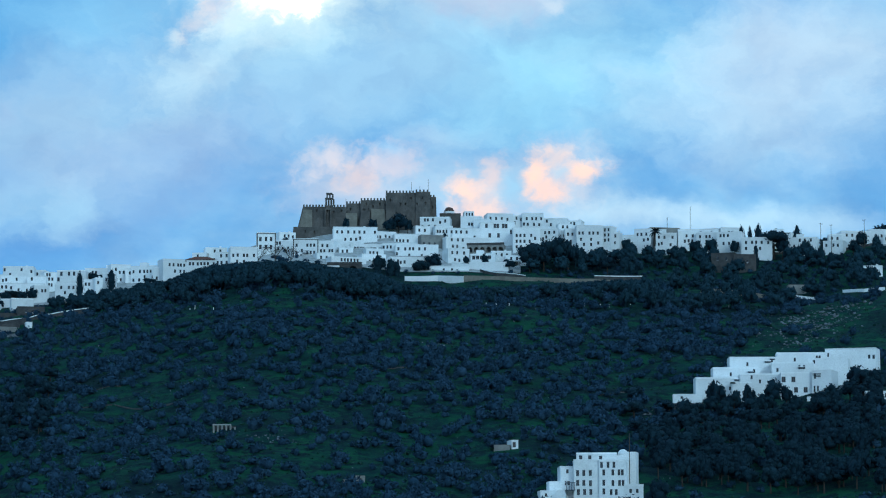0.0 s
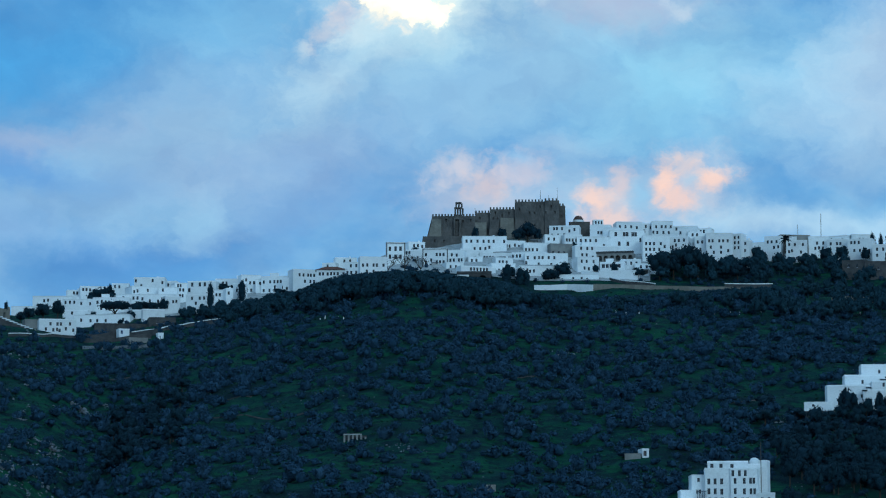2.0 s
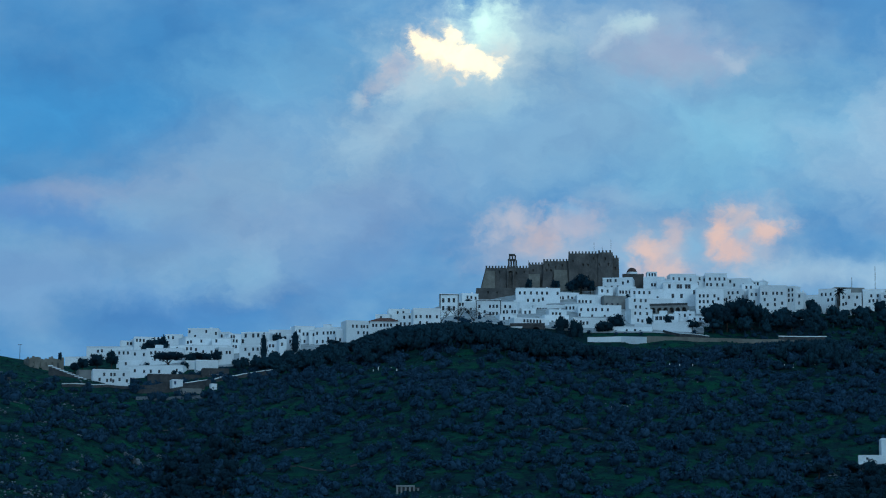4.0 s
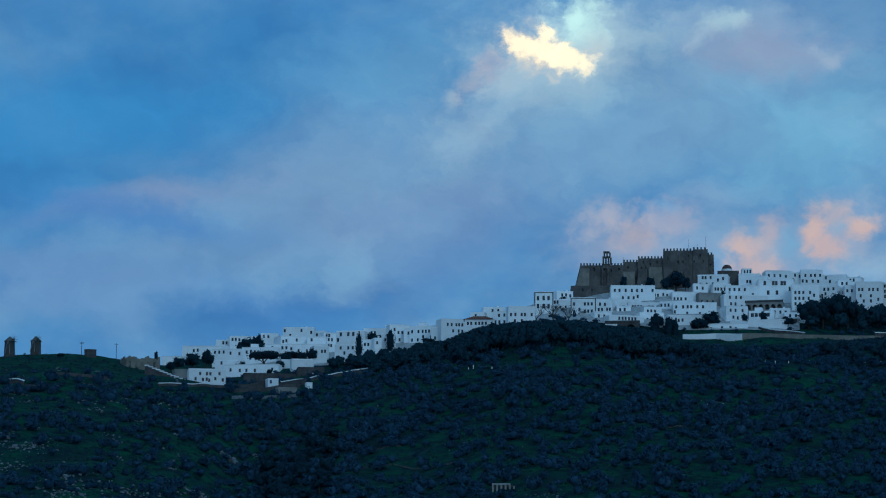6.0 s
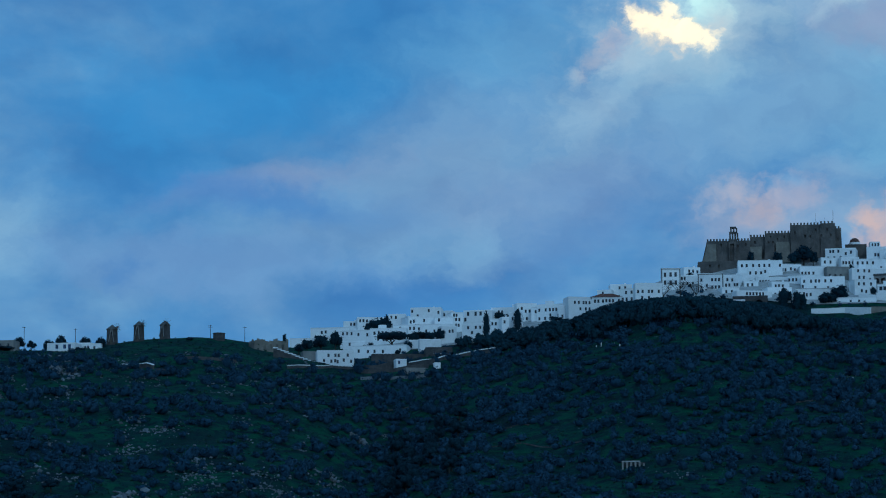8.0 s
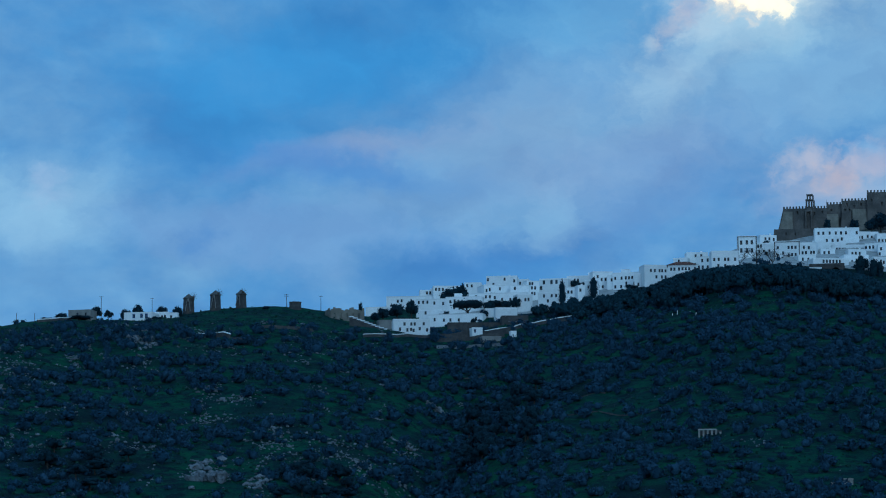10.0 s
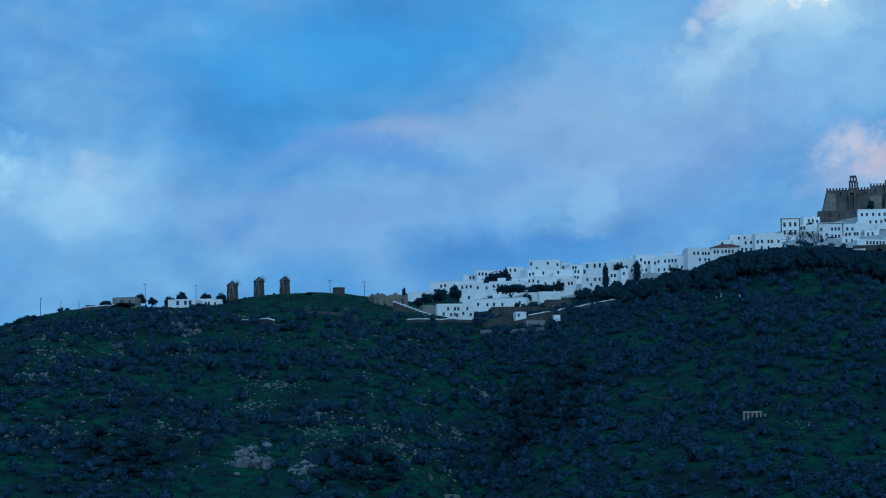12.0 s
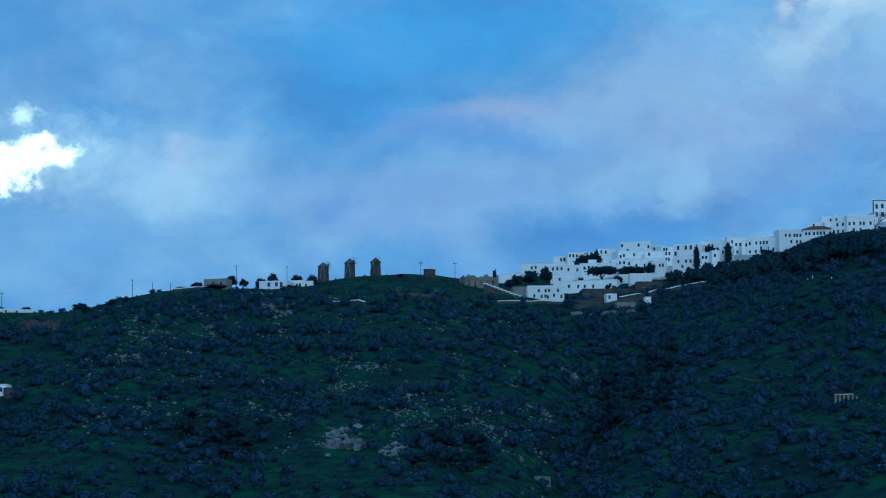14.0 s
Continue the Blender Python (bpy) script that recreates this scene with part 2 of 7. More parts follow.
GLASS = material("dark_pane", (0.012, 0.014, 0.018), (0.02, 0.022, 0.026), 0.12, 0.5, 3.0, 0.02)
FRAME = material("painted_wood_frame", (0.060, 0.085, 0.120), (0.030, 0.045, 0.06), 0.6, 1.0, 6.0, 0.1)
BLUE_PAINT = material("blue_paint", (0.05, 0.16, 0.38), (0.04, 0.12, 0.30), 0.6, 1.0, 6.0, 0.1)
WOOD = material("weathered_wood", (0.10, 0.085, 0.07), (0.06, 0.05, 0.045), 0.85, 1.0, 6.0, 0.3)
STRAW = material("grey_thatch", (0.11, 0.108, 0.104), (0.07, 0.07, 0.07), 0.95, 1.0, 5.0, 0.6)
METAL = material("galvanised_steel", (0.25, 0.26, 0.27), (0.18, 0.19, 0.2), 0.5, 1.0, 5.0, 0.1, metal=0.6)
BARK = material("bark", (0.055, 0.045, 0.038), (0.035, 0.03, 0.026), 0.95, 1.0, 5.0, 0.6)


def leaf_material(name, colour, second, tone):
    m = bpy.data.materials.new(name)
    m.use_nodes = True
    n = Nodes(m.node_tree)
    geo = n.add("ShaderNodeNewGeometry")
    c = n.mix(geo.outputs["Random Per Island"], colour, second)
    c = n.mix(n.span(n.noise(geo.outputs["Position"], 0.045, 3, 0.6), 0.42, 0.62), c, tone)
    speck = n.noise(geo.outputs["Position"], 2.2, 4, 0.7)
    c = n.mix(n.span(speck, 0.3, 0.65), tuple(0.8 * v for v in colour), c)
    s = n.add("ShaderNodeBsdfPrincipled", Roughness=0.85)
    n.set(s, "Specular IOR Level", 0.08)
    n.set(s, "Normal", n.add("ShaderNodeBump", Strength=0.35, Distance=0.2, Height=speck).outputs[0])
    n.set(s, "Base Color", c)
    n.tree.links.new(s.outputs[0], n.add("ShaderNodeOutputMaterial").inputs[0])
    return m


# the blue of the air haze is mixed into the scrub and pine colours
SCRUB = leaf_material("hazed_olive_leaves", (0.008, 0.035, 0.061), (0.030, 0.079, 0.127), (0.014, 0.051, 0.088))
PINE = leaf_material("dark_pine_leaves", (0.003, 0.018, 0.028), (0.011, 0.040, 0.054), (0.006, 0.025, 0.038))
TUFT = leaf_material("tussock_leaves", (0.006, 0.044, 0.028), (0.034, 0.084, 0.066), (0.015, 0.050, 0.048))
# paler copy of the pine leaves: distance haze and light are in the colour
BELT = leaf_material("hazed_belt_leaves", (0.005, 0.028, 0.040), (0.017, 0.056, 0.076), (0.009, 0.038, 0.056))


def ground_material():
    m = bpy.data.materials.new("winter_grass_and_earth")
    m.use_nodes = True
    n = Nodes(m.node_tree)
    where = n.add("ShaderNodeNewGeometry").outputs["Position"]
    big, mid, small = n.noise(where, 0.018, 4, 0.6), n.noise(where, 0.11, 5, 0.65), n.noise(where, 0.9, 4, 0.7)
    c = n.mix(n.span(mid, 0.38, 0.62), (0.003, 0.066, 0.034), (0.003, 0.034, 0.034))
    c = n.mix(n.span(big, 0.52, 0.66), c, (0.006, 0.019, 0.025))
    c = n.mix(n.math("MULTIPLY", n.span(small, 0.5, 0.8), 0.7), c, (0.005, 0.096, 0.036))
    c = n.mix(n.math("MULTIPLY", n.span(n.noise(where, 0.35, 6, 0.7), 0.62, 0.74), 0.7), c, (0.016, 0.034, 0.036))
    patch = n.noise(where, 0.21, 5, 0.68)
    c = n.mix(n.math("MULTIPLY", n.span(patch, 0.48, 0.58), 0.9), c, (0.003, 0.013, 0.022))
    c = n.mix(n.math("MULTIPLY", n.span(n.noise(where, 1.1, 3, 0.6), 0.66, 0.74), 0.8), c, (0.055, 0.070, 0.072))
    s = n.add("ShaderNodeSeparateXYZ", Vector=where)
    band = n.noise(n.vec(n.math("MULTIPLY", s.outputs[0], 0.035), n.math("MULTIPLY", s.outputs[1], 0.035), n.math("MULTIPLY", s.outputs[2], 0.55)), 1.0, 4, 0.6)
    c = n.mix(n.math("MULTIPLY", n.span(band, 0.52, 0.66), 0.6), c, (0.005, 0.020, 0.025))
    c = n.mix(n.math("MULTIPLY", n.span(n.noise(where, 2.2, 3, 0.7), 0.55, 0.7), 0.5), c, (0.010, 0.108, 0.050))
    c = n.mix(0.15, c, (0.001, 0.004, 0.004))
    b = n.add("ShaderNodeBump", Strength=0.8, Distance=0.8, Height=small)
    s = n.add("ShaderNodeBsdfPrincipled", Roughness=0.95)
    n.set(s, "Specular IOR Level", 0.04)
    n.set(s, "Base Color", c)
    n.set(s, "Normal", b.outputs[0])
    n.tree.links.new(s.outputs[0], n.add("ShaderNodeOutputMaterial").inputs[0])
    return m


GROUND = ground_material()
# whitewash darkened to grey: the shade in the gaps between houses is in this colour
LANE = material("lane_whitewash_shaded", (0.40, 0.40, 0.39), (0.27, 0.27, 0.26), 0.95, 0.3, 1.5, 0.3, stain=(0.15, 0.145, 0.135))


# ---- mesh helpers ----
def finish(name, bm, mat, parent=None, smooth=False):
    me = bpy.data.meshes.new(name)
    bm.normal_update()
    bm.to_mesh(me)
    bm.free()
    me.materials.append(mat)
    if smooth:
        for p in me.polygons:
            p.use_smooth = True
    ob = new(name, me)
    ob.parent = parent
    return ob


def part(name, bm, mat, parent, label=""):
    return tagged(finish(name, bm, mat, parent), label)


def again(name, ob, parent, m):
    """Another object on the same mesh."""
    o = new(name, ob.data)
    o.parent = parent
    o.matrix_basis = m
    return o


def box(bm, x0, x1, y0, y1, z0, z1):
    v = [bm.verts.new(p) for p in ((x0, y0, z0), (x1, y0, z0), (x1, y1, z0), (x0, y1, z0), (x0, y0, z1), (x1, y0, z1), (x1, y1, z1), (x0, y1, z1))]
    for f in ((3, 2, 1, 0), (4, 5, 6, 7), (0, 1, 5, 4), (1, 2, 6, 5), (2, 3, 7, 6), (3, 0, 4, 7)):
        bm.faces.new([v[i] for i in f])
    return v


def boxed(*spans):
    bm = bmesh.new()
    for s in spans:
        box(bm, *s)
    return bm


def tube(bm, a, b, r0, r1, sides=8):
    a, b = Vector(a), Vector(b)
    q = (b - a).to_track_quat("Z", "Y").to_matrix()
    rings = []
    for c, r in ((a, r0), (b, r1)):
        rings.append([bm.verts.new(c + q @ Vector((r * math.cos(2 * math.pi * i / sides), r * math.sin(2 * math.pi * i / sides), 0))) for i in range(sides)])
    for i in range(sides):
        j = (i + 1) % sides
        bm.faces.new((rings[0][i], rings[0][j], rings[1][j], rings[1][i]))
    bm.faces.new(rings[1])
    bm.faces.new(rings[0][::-1])


def thing(name, m, label, category, group="", kind=""):
    ob = new(name)
    ob.matrix_basis = m
    return tagged(ob, label, category, group, kind)


def zat(x, y):
    return float(height(x, y))


# ---- the lie of the land: crest by bearing (degrees), seen from the eye ----
EYE_Z = 10.0
CREST_AZ = np.array([-180.00, -60.00, -26.00, -21.31, -19.30, -17.98, -16.96, -16.14, -14.48, -13.35, -12.73, -11.70, -10.88, -10.26, -9.64, -8.82, -8.04, -6.72, -5.19, -3.97, -3.14, -2.52, -1.39, -0.35, 0.48, 1.72, 2.75, 4.09, 5.32, 6.54, 8.05, 11.39, 24.00, 50.00, 180.00])
FRONT_D = np.array([1300, 1300, 1250, 1180, 1190, 1200, 1240, 1290, 1300, 1310, 1320, 1320, 1320, 1320, 1320, 1320, 1320, 1325, 1330, 1340, 1340, 1335, 1330, 1330, 1330, 1330, 1330, 1320, 1310, 1300, 1290, 1280, 1280, 1300, 1300])
FRONT_Z = np.array([8.0, 20.0, 90.0, 117.8, 121.0, 125.9, 137.4, 145.8, 147.5, 150.0, 153.3, 153.1, 149.7, 146.2, 145.0, 144.2, 147.8, 151.1, 158.7, 172.2, 175.8, 171.9, 168.5, 166.1, 166.6, 167.0, 164.7, 159.7, 158.4, 155.0, 157.1, 157.3, 120.0, 20.0, 8.0])
TOP_D = np.array([1500, 1500, 1400, 1260, 1330, 1330, 1330, 1360, 1380, 1390, 1390, 1390, 1400, 1410, 1420, 1430, 1440, 1440, 1440, 1430, 1430, 1412, 1412, 1412, 1440, 1440, 1430, 1430, 1420, 1420, 1420, 1420, 1420, 1500, 1500])
TOP_Z = np.array([10.0, 25.0, 95.0, 131.8, 144.1, 142.3, 149.5, 156.1, 158.7, 162.3, 165.7, 165.7, 164.0, 162.4, 167.1, 173.0, 178.6, 179.9, 183.5, 189.9, 197.3, 197.6, 200.4, 198.3, 205.2, 204.6, 197.1, 196.9, 191.4, 191.5, 194.2, 192.4, 130.0, 25.0, 10.0])
FINE_AZ = np.linspace(-180, 180, 3601)


def softened(values, width=0.35):
    fine = np.interp(FINE_AZ, CREST_AZ, values)
    k = np.exp(-0.5 * (np.arange(-15, 16) * 0.1 / width) ** 2)
    return np.convolve(np.pad(fine, 15, mode="edge"), k / k.sum(), mode="valid")


FRONT_DF, FRONT_ZF, TOP_DF, TOP_ZF = (softened(v) for v in (FRONT_D, FRONT_Z, TOP_D, TOP_Z))


def swell(x, y):
    """Slow unevenness of the hillside, in metres."""
    return (1.5 * np.sin(x * 0.041 + 1.3) * np.sin(y * 0.033) + 0.9 * np.sin(x * 0.093 + y * 0.05 + 2.0)
            + 0.6 * np.sin(x * 0.15 - y * 0.19) + 0.35 * np.sin(x * 0.37 + 1.1) * np.sin(y * 0.31 + 0.4))


def height(x, y):
    """The ground's height over the plan."""
    x, y = np.asarray(x, float), np.asarray(y, float)
    az, d = np.degrees(np.arctan2(x, y)), np.hypot(x, y)
    fd, fz, td, tz = (np.interp(az, FINE_AZ, v) for v in (FRONT_DF, FRONT_ZF, TOP_DF, TOP_ZF))
    foot = 640.0
    s = np.clip((d - foot) / (fd - foot), 0, 1)
    front = fz * (0.80 * s + 0.20 * s * s * (3 - 2 * s))
    u = np.clip((d - fd) / (td - fd), 0, 1)
    z = np.where(d < fd, front, fz + (tz - fz) * (u * (0.8 + 0.2 * u)))
    z = np.where(d > td, tz - 0.16 * (d - td), z)
    ravine = np.exp(-((az + 8.6 - 2.2 * (s - 0.6)) / 0.9) ** 2) * np.sin(np.pi * np.clip(s * 1.05, 0, 1)) * 13.0
    z = z - np.where(d < fd, ravine, 0) + swell(x, y) * np.clip(s * 2, 0, 1) * np.where(d > fd, 0.35, 1.0)
    return np.maximum(z, -2.0 + 0 * d)


def build_ground():
    az = np.concatenate([np.linspace(-180, -26, 40)[:-1], np.arange(-26, 16, 0.11), np.linspace(16, 180, 42)[1:-1]])
    d = np.concatenate([[30, 150, 350, 550], np.arange(620, 1240, 6), np.arange(1240, 1470, 3.5), np.arange(1475, 1700, 15), [1800, 2000, 2400, 3200, 4700]])
    A, D = np.meshgrid(np.radians(az), d, indexing="ij")
    X, Y = D * np.sin(A), D * np.cos(A)
    Z = height(X, Y)
    na, nd = A.shape
    verts = np.concatenate([np.stack([X, Y, Z], -1).reshape(-1, 3), [[0, 0, float(height(0, 30))]]])
    faces = []
    for i in range(na):
        j = (i + 1) % na
        a, b = i * nd, j * nd
        faces.append((len(verts) - 1, a, b))
        faces += [(a + k, a + k + 1, b + k + 1, b + k) for k in range(nd - 1)]
    me = bpy.data.meshes.new("ground")
    me.from_pydata(verts.tolist(), [], faces)
    me.materials.append(GROUND)
    for p in me.polygons:
        p.use_smooth = True
    me.flip_normals()
    me.update()
    tagged(new("ground", me), "steep green hillside of winter grass and bare earth", "ground", kind="structure")


build_ground()


def build_lanes(az0, az1, start, deep, label):
    """Whitewashed terraces and lanes that the houses stand on, laid over the ground."""
    az = np.radians(np.arange(az0, az1, 0.12))
    verts, faces, nd = [], [], 22
    for a in az:
        d0 = np.interp(math.degrees(a), FINE_AZ, FRONT_DF) + start
        for d in np.linspace(d0, d0 + deep, nd):
            x, y = d * math.sin(a), d * math.cos(a)
            verts.append((x, y, float(height(x, y)) + 0.25))
    for i in range(len(az) - 1):
        faces += [(i * nd + k, (i + 1) * nd + k, (i + 1) * nd + k + 1, i * nd + k + 1) for k in range(nd - 1)]
    me = bpy.data.meshes.new("pavement")
    me.from_pydata(verts, [], faces)
    me.materials.append(LANE)
    tagged(new("pavement", me), label, "pavement", kind="structure")


build_lanes(-3.5, 1.5, 18, 92, "pale whitewashed lanes and terraces between the hilltop houses")
build_lanes(-9.2, -4.2, 40, 80, "pale whitewashed lanes and terraces of the lower quarter")


CLEARINGS = [(45, 871, 16, 16), (101, 1028, 36, 22), (122, 1031, 26, 30), (-66, 958, 6, 6), (22, 934, 6, 5), (-23, 886, 6, 5), (140, 1188, 14, 22), (-209, 901, 8, 8), (-327, 1092, 10, 20), (-172, 1109, 6, 6), (-155, 922, 5, 5)]
HOUSE_SPOTS = []


# ---- scrub: rounded grey-green bushes over the whole hillside ----
def dome(rng, cx, cy, cz, rx, rz, around=12, rings=6, rough=0.3):
    """A lumpy closed dome: its vertices and quads."""
    seed = Vector(rng.uniform(0, 50, 3))
    v, q = [], []
    for j in range(rings + 1):
        phi = math.pi * (0.03 + 0.94 * j / rings)
        for i in range(around):
            a = 2 * math.pi * (i + 0.5 * (j % 2)) / around
            n = Vector((math.sin(phi) * math.cos(a), math.sin(phi) * math.sin(a), math.cos(phi)))
            k = 1 + rough * 1.6 * noise.noise(n * 1.6 + seed) + rough * noise.noise(n * 4.0 + seed)
            v.append((cx + n.x * rx * k, cy + n.y * rx * k, cz + n.z * rz * k))
    for j in range(rings):
        for i in range(around):
            k = (i + 1) % around
            q.append((j * around + i, (j + 1) * around + i, (j + 1) * around + k, j * around + k))
    return v, q


def sprays(rng, points, leaf, wild=0.45, twigs=0.0):
    """Small leaf sprays at the given points and normals; a share of them stand outwards like twigs."""
    v, q = [], []
    for p, n in points:
        out = n + np.array((0, 0, 0.5)) + rng.normal(size=3) * 0.35
        n = n + rng.normal(size=3) * wild
        n /= np.linalg.norm(n)
        twig = rng.uniform() < twigs
        if twig:
            n = np.cross(out, rng.normal(size=3))
            n /= np.linalg.norm(n)
        a = out if twig else np.cross(n, rng.normal(size=3))
        a /= np.linalg.norm(a)
        c = np.cross(n, a)
        s = leaf * rng.uniform(0.55, 1.35)
        k = rng.uniform(0.3, 0.55) if twig else rng.uniform(0.45, 0.9)
        q.append(tuple(range(len(v), len(v) + 4)))
        v += [tuple(p + s * a), tuple(p + s * k * c), tuple(p - s * a), tuple(p - s * k * c)]
    return v, q


def joined(pieces):
    V, Q = [], []
    for v, q in pieces:
        Q += [tuple(i + len(V) for i in f) for f in q]
        V += v
    return np.array(V, float), np.array(Q, int)


def over_lobes(rng, lobes, count, lo=0.92, hi=1.12, floor=-0.3):
    out = []
    while len(out) < count:
        cx, cy, cz, rx, rz = lobes[rng.integers(len(lobes))]
        n = rng.normal(size=3)
        n /= np.linalg.norm(n)
        if n[2] > floor:
            out.append((np.array((cx, cy, cz)) + n * np.array((rx, rx, rz)) * rng.uniform(lo, hi), n))
    return out


def bush_shape(rng):
    """A rounded bush about one metre in radius: two or three lumpy domes and sprays of leaf over them."""
    lobes = [(0, 0, 0.52, 0.82, 0.74)] + [(*rng.uniform(-0.62, 0.62, 2), rng.uniform(0.35, 0.72), *rng.uniform(0.38, 0.56, 2)) for _ in range(rng.integers(1, 4))]
    pieces = [dome(rng, x, y, z, rx * 0.64, rz * 0.66, around=6, rings=3, rough=0.3) for x, y, z, rx, rz in lobes]
    return joined(pieces + [sprays(rng, over_lobes(rng, lobes, 96, 0.70, 1.14, -0.05), 0.165, 0.5, 0.5)])


def scatter(name, mat, shapes, places, label, category):
    """One mesh of many copies: rows of x, y, z, width, height, turn."""
    rng = np.random.default_rng(5)
    V, Q, base = [], [], 0
    which = rng.integers(len(shapes), size=len(places))
    for k, (v, q) in enumerate(shapes):
        P = places[which == k]
        if not len(P):
            continue
        c, n = np.cos(P[:, 5]), np.sin(P[:, 5])
        X = P[:, 0:1] + P[:, 3:4] * (c[:, None] * v[:, 0] - n[:, None] * v[:, 1])
        Y = P[:, 1:2] + P[:, 3:4] * (n[:, None] * v[:, 0] + c[:, None] * v[:, 1])
        Z = P[:, 2:3] + P[:, 4:5] * v[:, 2]
        V.append(np.stack([X, Y, Z], -1).reshape(-1, 3))
        Q.append((q[None] + base + (np.arange(len(P)) * len(v))[:, None, None]).reshape(-1, 4))
        base += len(P) * len(v)
    V, Q = np.concatenate(V).astype(np.float32), np.concatenate(Q).astype(np.int32)
    me = bpy.data.meshes.new(name)
    me.vertices.add(len(V))
    me.vertices.foreach_set("co", V.ravel())
    me.loops.add(Q.size)
    me.loops.foreach_set("vertex_index", Q.ravel())
    me.polygons.add(len(Q))
    me.polygons.foreach_set("loop_start", np.arange(0, Q.size, 4, dtype=np.int32))
    me.polygons.foreach_set("use_smooth", np.ones(len(Q), dtype=bool))
    me.materials.append(mat)
    me.update(calc_edges=True)
    return tagged(new(name, me), label, category, kind="stuff")


def slope_places(az0, az1, d0, d1, step, rng, keep):
    """Jittered places over the hillside between two bearings; keep says how likely each stays."""
    rows = []
    d = d0
    while d < d1:
        n = int(radians(az1 - az0) * d / step)
        a = np.radians(az0 + (np.arange(n) + rng.uniform(-0.45, 0.45, n)) * (az1 - az0) / n)
        r = d + rng.uniform(-0.45, 0.45, n) * step
        rows.append(np.stack([r * np.sin(a), r * np.cos(a)], -1))
        d += step
    P = np.concatenate(rows)
    return P[rng.uniform(size=len(P)) < keep(P[:, 0], P[:, 1])]


def patchy(x, y, a=0.023, b=0.031):
    return 0.5 + 0.25 * (np.sin(a * x + 1.7 * np.sin(b * y)) + np.sin(b * y * 1.3 + 1.1 * np.sin(a * x * 1.9 + 0.6)))


rng = np.random.default_rng(11)
front_of = lambda x, y: np.interp(np.degrees(np.arctan2(x, y)), FINE_AZ, FRONT_DF)


def scrub_keep(x, y):
    az, d = np.degrees(np.arctan2(x, y)), np.hypot(x, y)
    left = np.clip((-az - 8.5) / 2.5, 0, 1)
    want = (0.42 + 0.58 * patchy(x, y)) * (1 - left) + left * (0.20 + 0.70 * patchy(x, y, 0.04, 0.05) ** 2)
    want = np.maximum(want, np.exp(-((az + 8.4 - 1.8 * ((d - 640) / 690 - 0.6)) / 0.8) ** 2) * 1.1 * (d < 1180))
    want = np.where(d > front_of(x, y) - 4, np.where(az > -10.3, 0.8, 0.10), want)
    want = np.where((az > -9.3) & (az < 2.7) & (d > front_of(x, y) + 30), 0.12, want)
    band = (az > 0.3) & (az < 5.0) & (d < front_of(x, y) + 8)
    want = np.where(band & (d > front_of(x, y) - 34), want * 0.35, want)
    want = np.where(band & (d > front_of(x, y) - 9), 0, want)
    want = np.where((az > 3.6) & (d < 1000 + 30 * np.sin(x * 0.06)) & (d < 1010), want * 0.25, want)
    want = np.where((az > 5.55 + (d - 1130) / 125) & (d > 1095) & (d < 1268), want * 0.14, want)
    want = np.where((az < -9.2) & (az > -13.6), want * np.clip((front_of(x, y) - d - 25) / 60, 0.06, 1), want)
    for hx, hy, hw, hd in CLEARINGS:
        want = np.where((np.abs(x - hx) < hw) & (np.abs(y - hy) < hd), 0, want)
    return want


def clear_of_houses(x, y, r):
    return not any(abs(x - hx) < hw + r and -r - 1.5 < y - hy < hd + r for hx, hy, hw, hd in HOUSE_SPOTS)


# ---- houses ----
def unit_window():
    """A window one metre by one: frame with a cross bar, and its panes as a part."""
    f = boxed((-0.5, -0.38, -0.06, 0.06, -0.5, 0.5), (0.38, 0.5, -0.06, 0.06, -0.5, 0.5), (-0.38, 0.38, -0.06, 0.06, 0.4, 0.5),
              (-0.38, 0.38, -0.06, 0.06, -0.5, -0.42), (-0.05, 0.05, -0.05, 0.05, -0.42, 0.4))
    p = boxed((-0.38, -0.05, -0.02, 0.02, -0.42, 0.4), (0.05, 0.38, -0.02, 0.02, -0.42, 0.4))
    meshes = []
    for name, bm, mat in (("window", f, FRAME), ("pane", p, GLASS)):
        me = bpy.data.meshes.new(name)
        bm.to_mesh(me)
        bm.free()
        me.materials.append(mat)
        meshes.append(me)
    return meshes


WINDOW_MESH, PANE_MESH = unit_window()
BLUE_WINDOW_MESH = WINDOW_MESH.copy()
BLUE_WINDOW_MESH.materials[0] = BLUE_PAINT
SILL_MESH = bpy.data.meshes.new("sill")
_bm = boxed((-0.62, 0.62, -0.22, 0.0, -0.07, 0.0))
_bm.to_mesh(SILL_MESH)
_bm.free()
SILL_MESH.materials.append(WHITE)


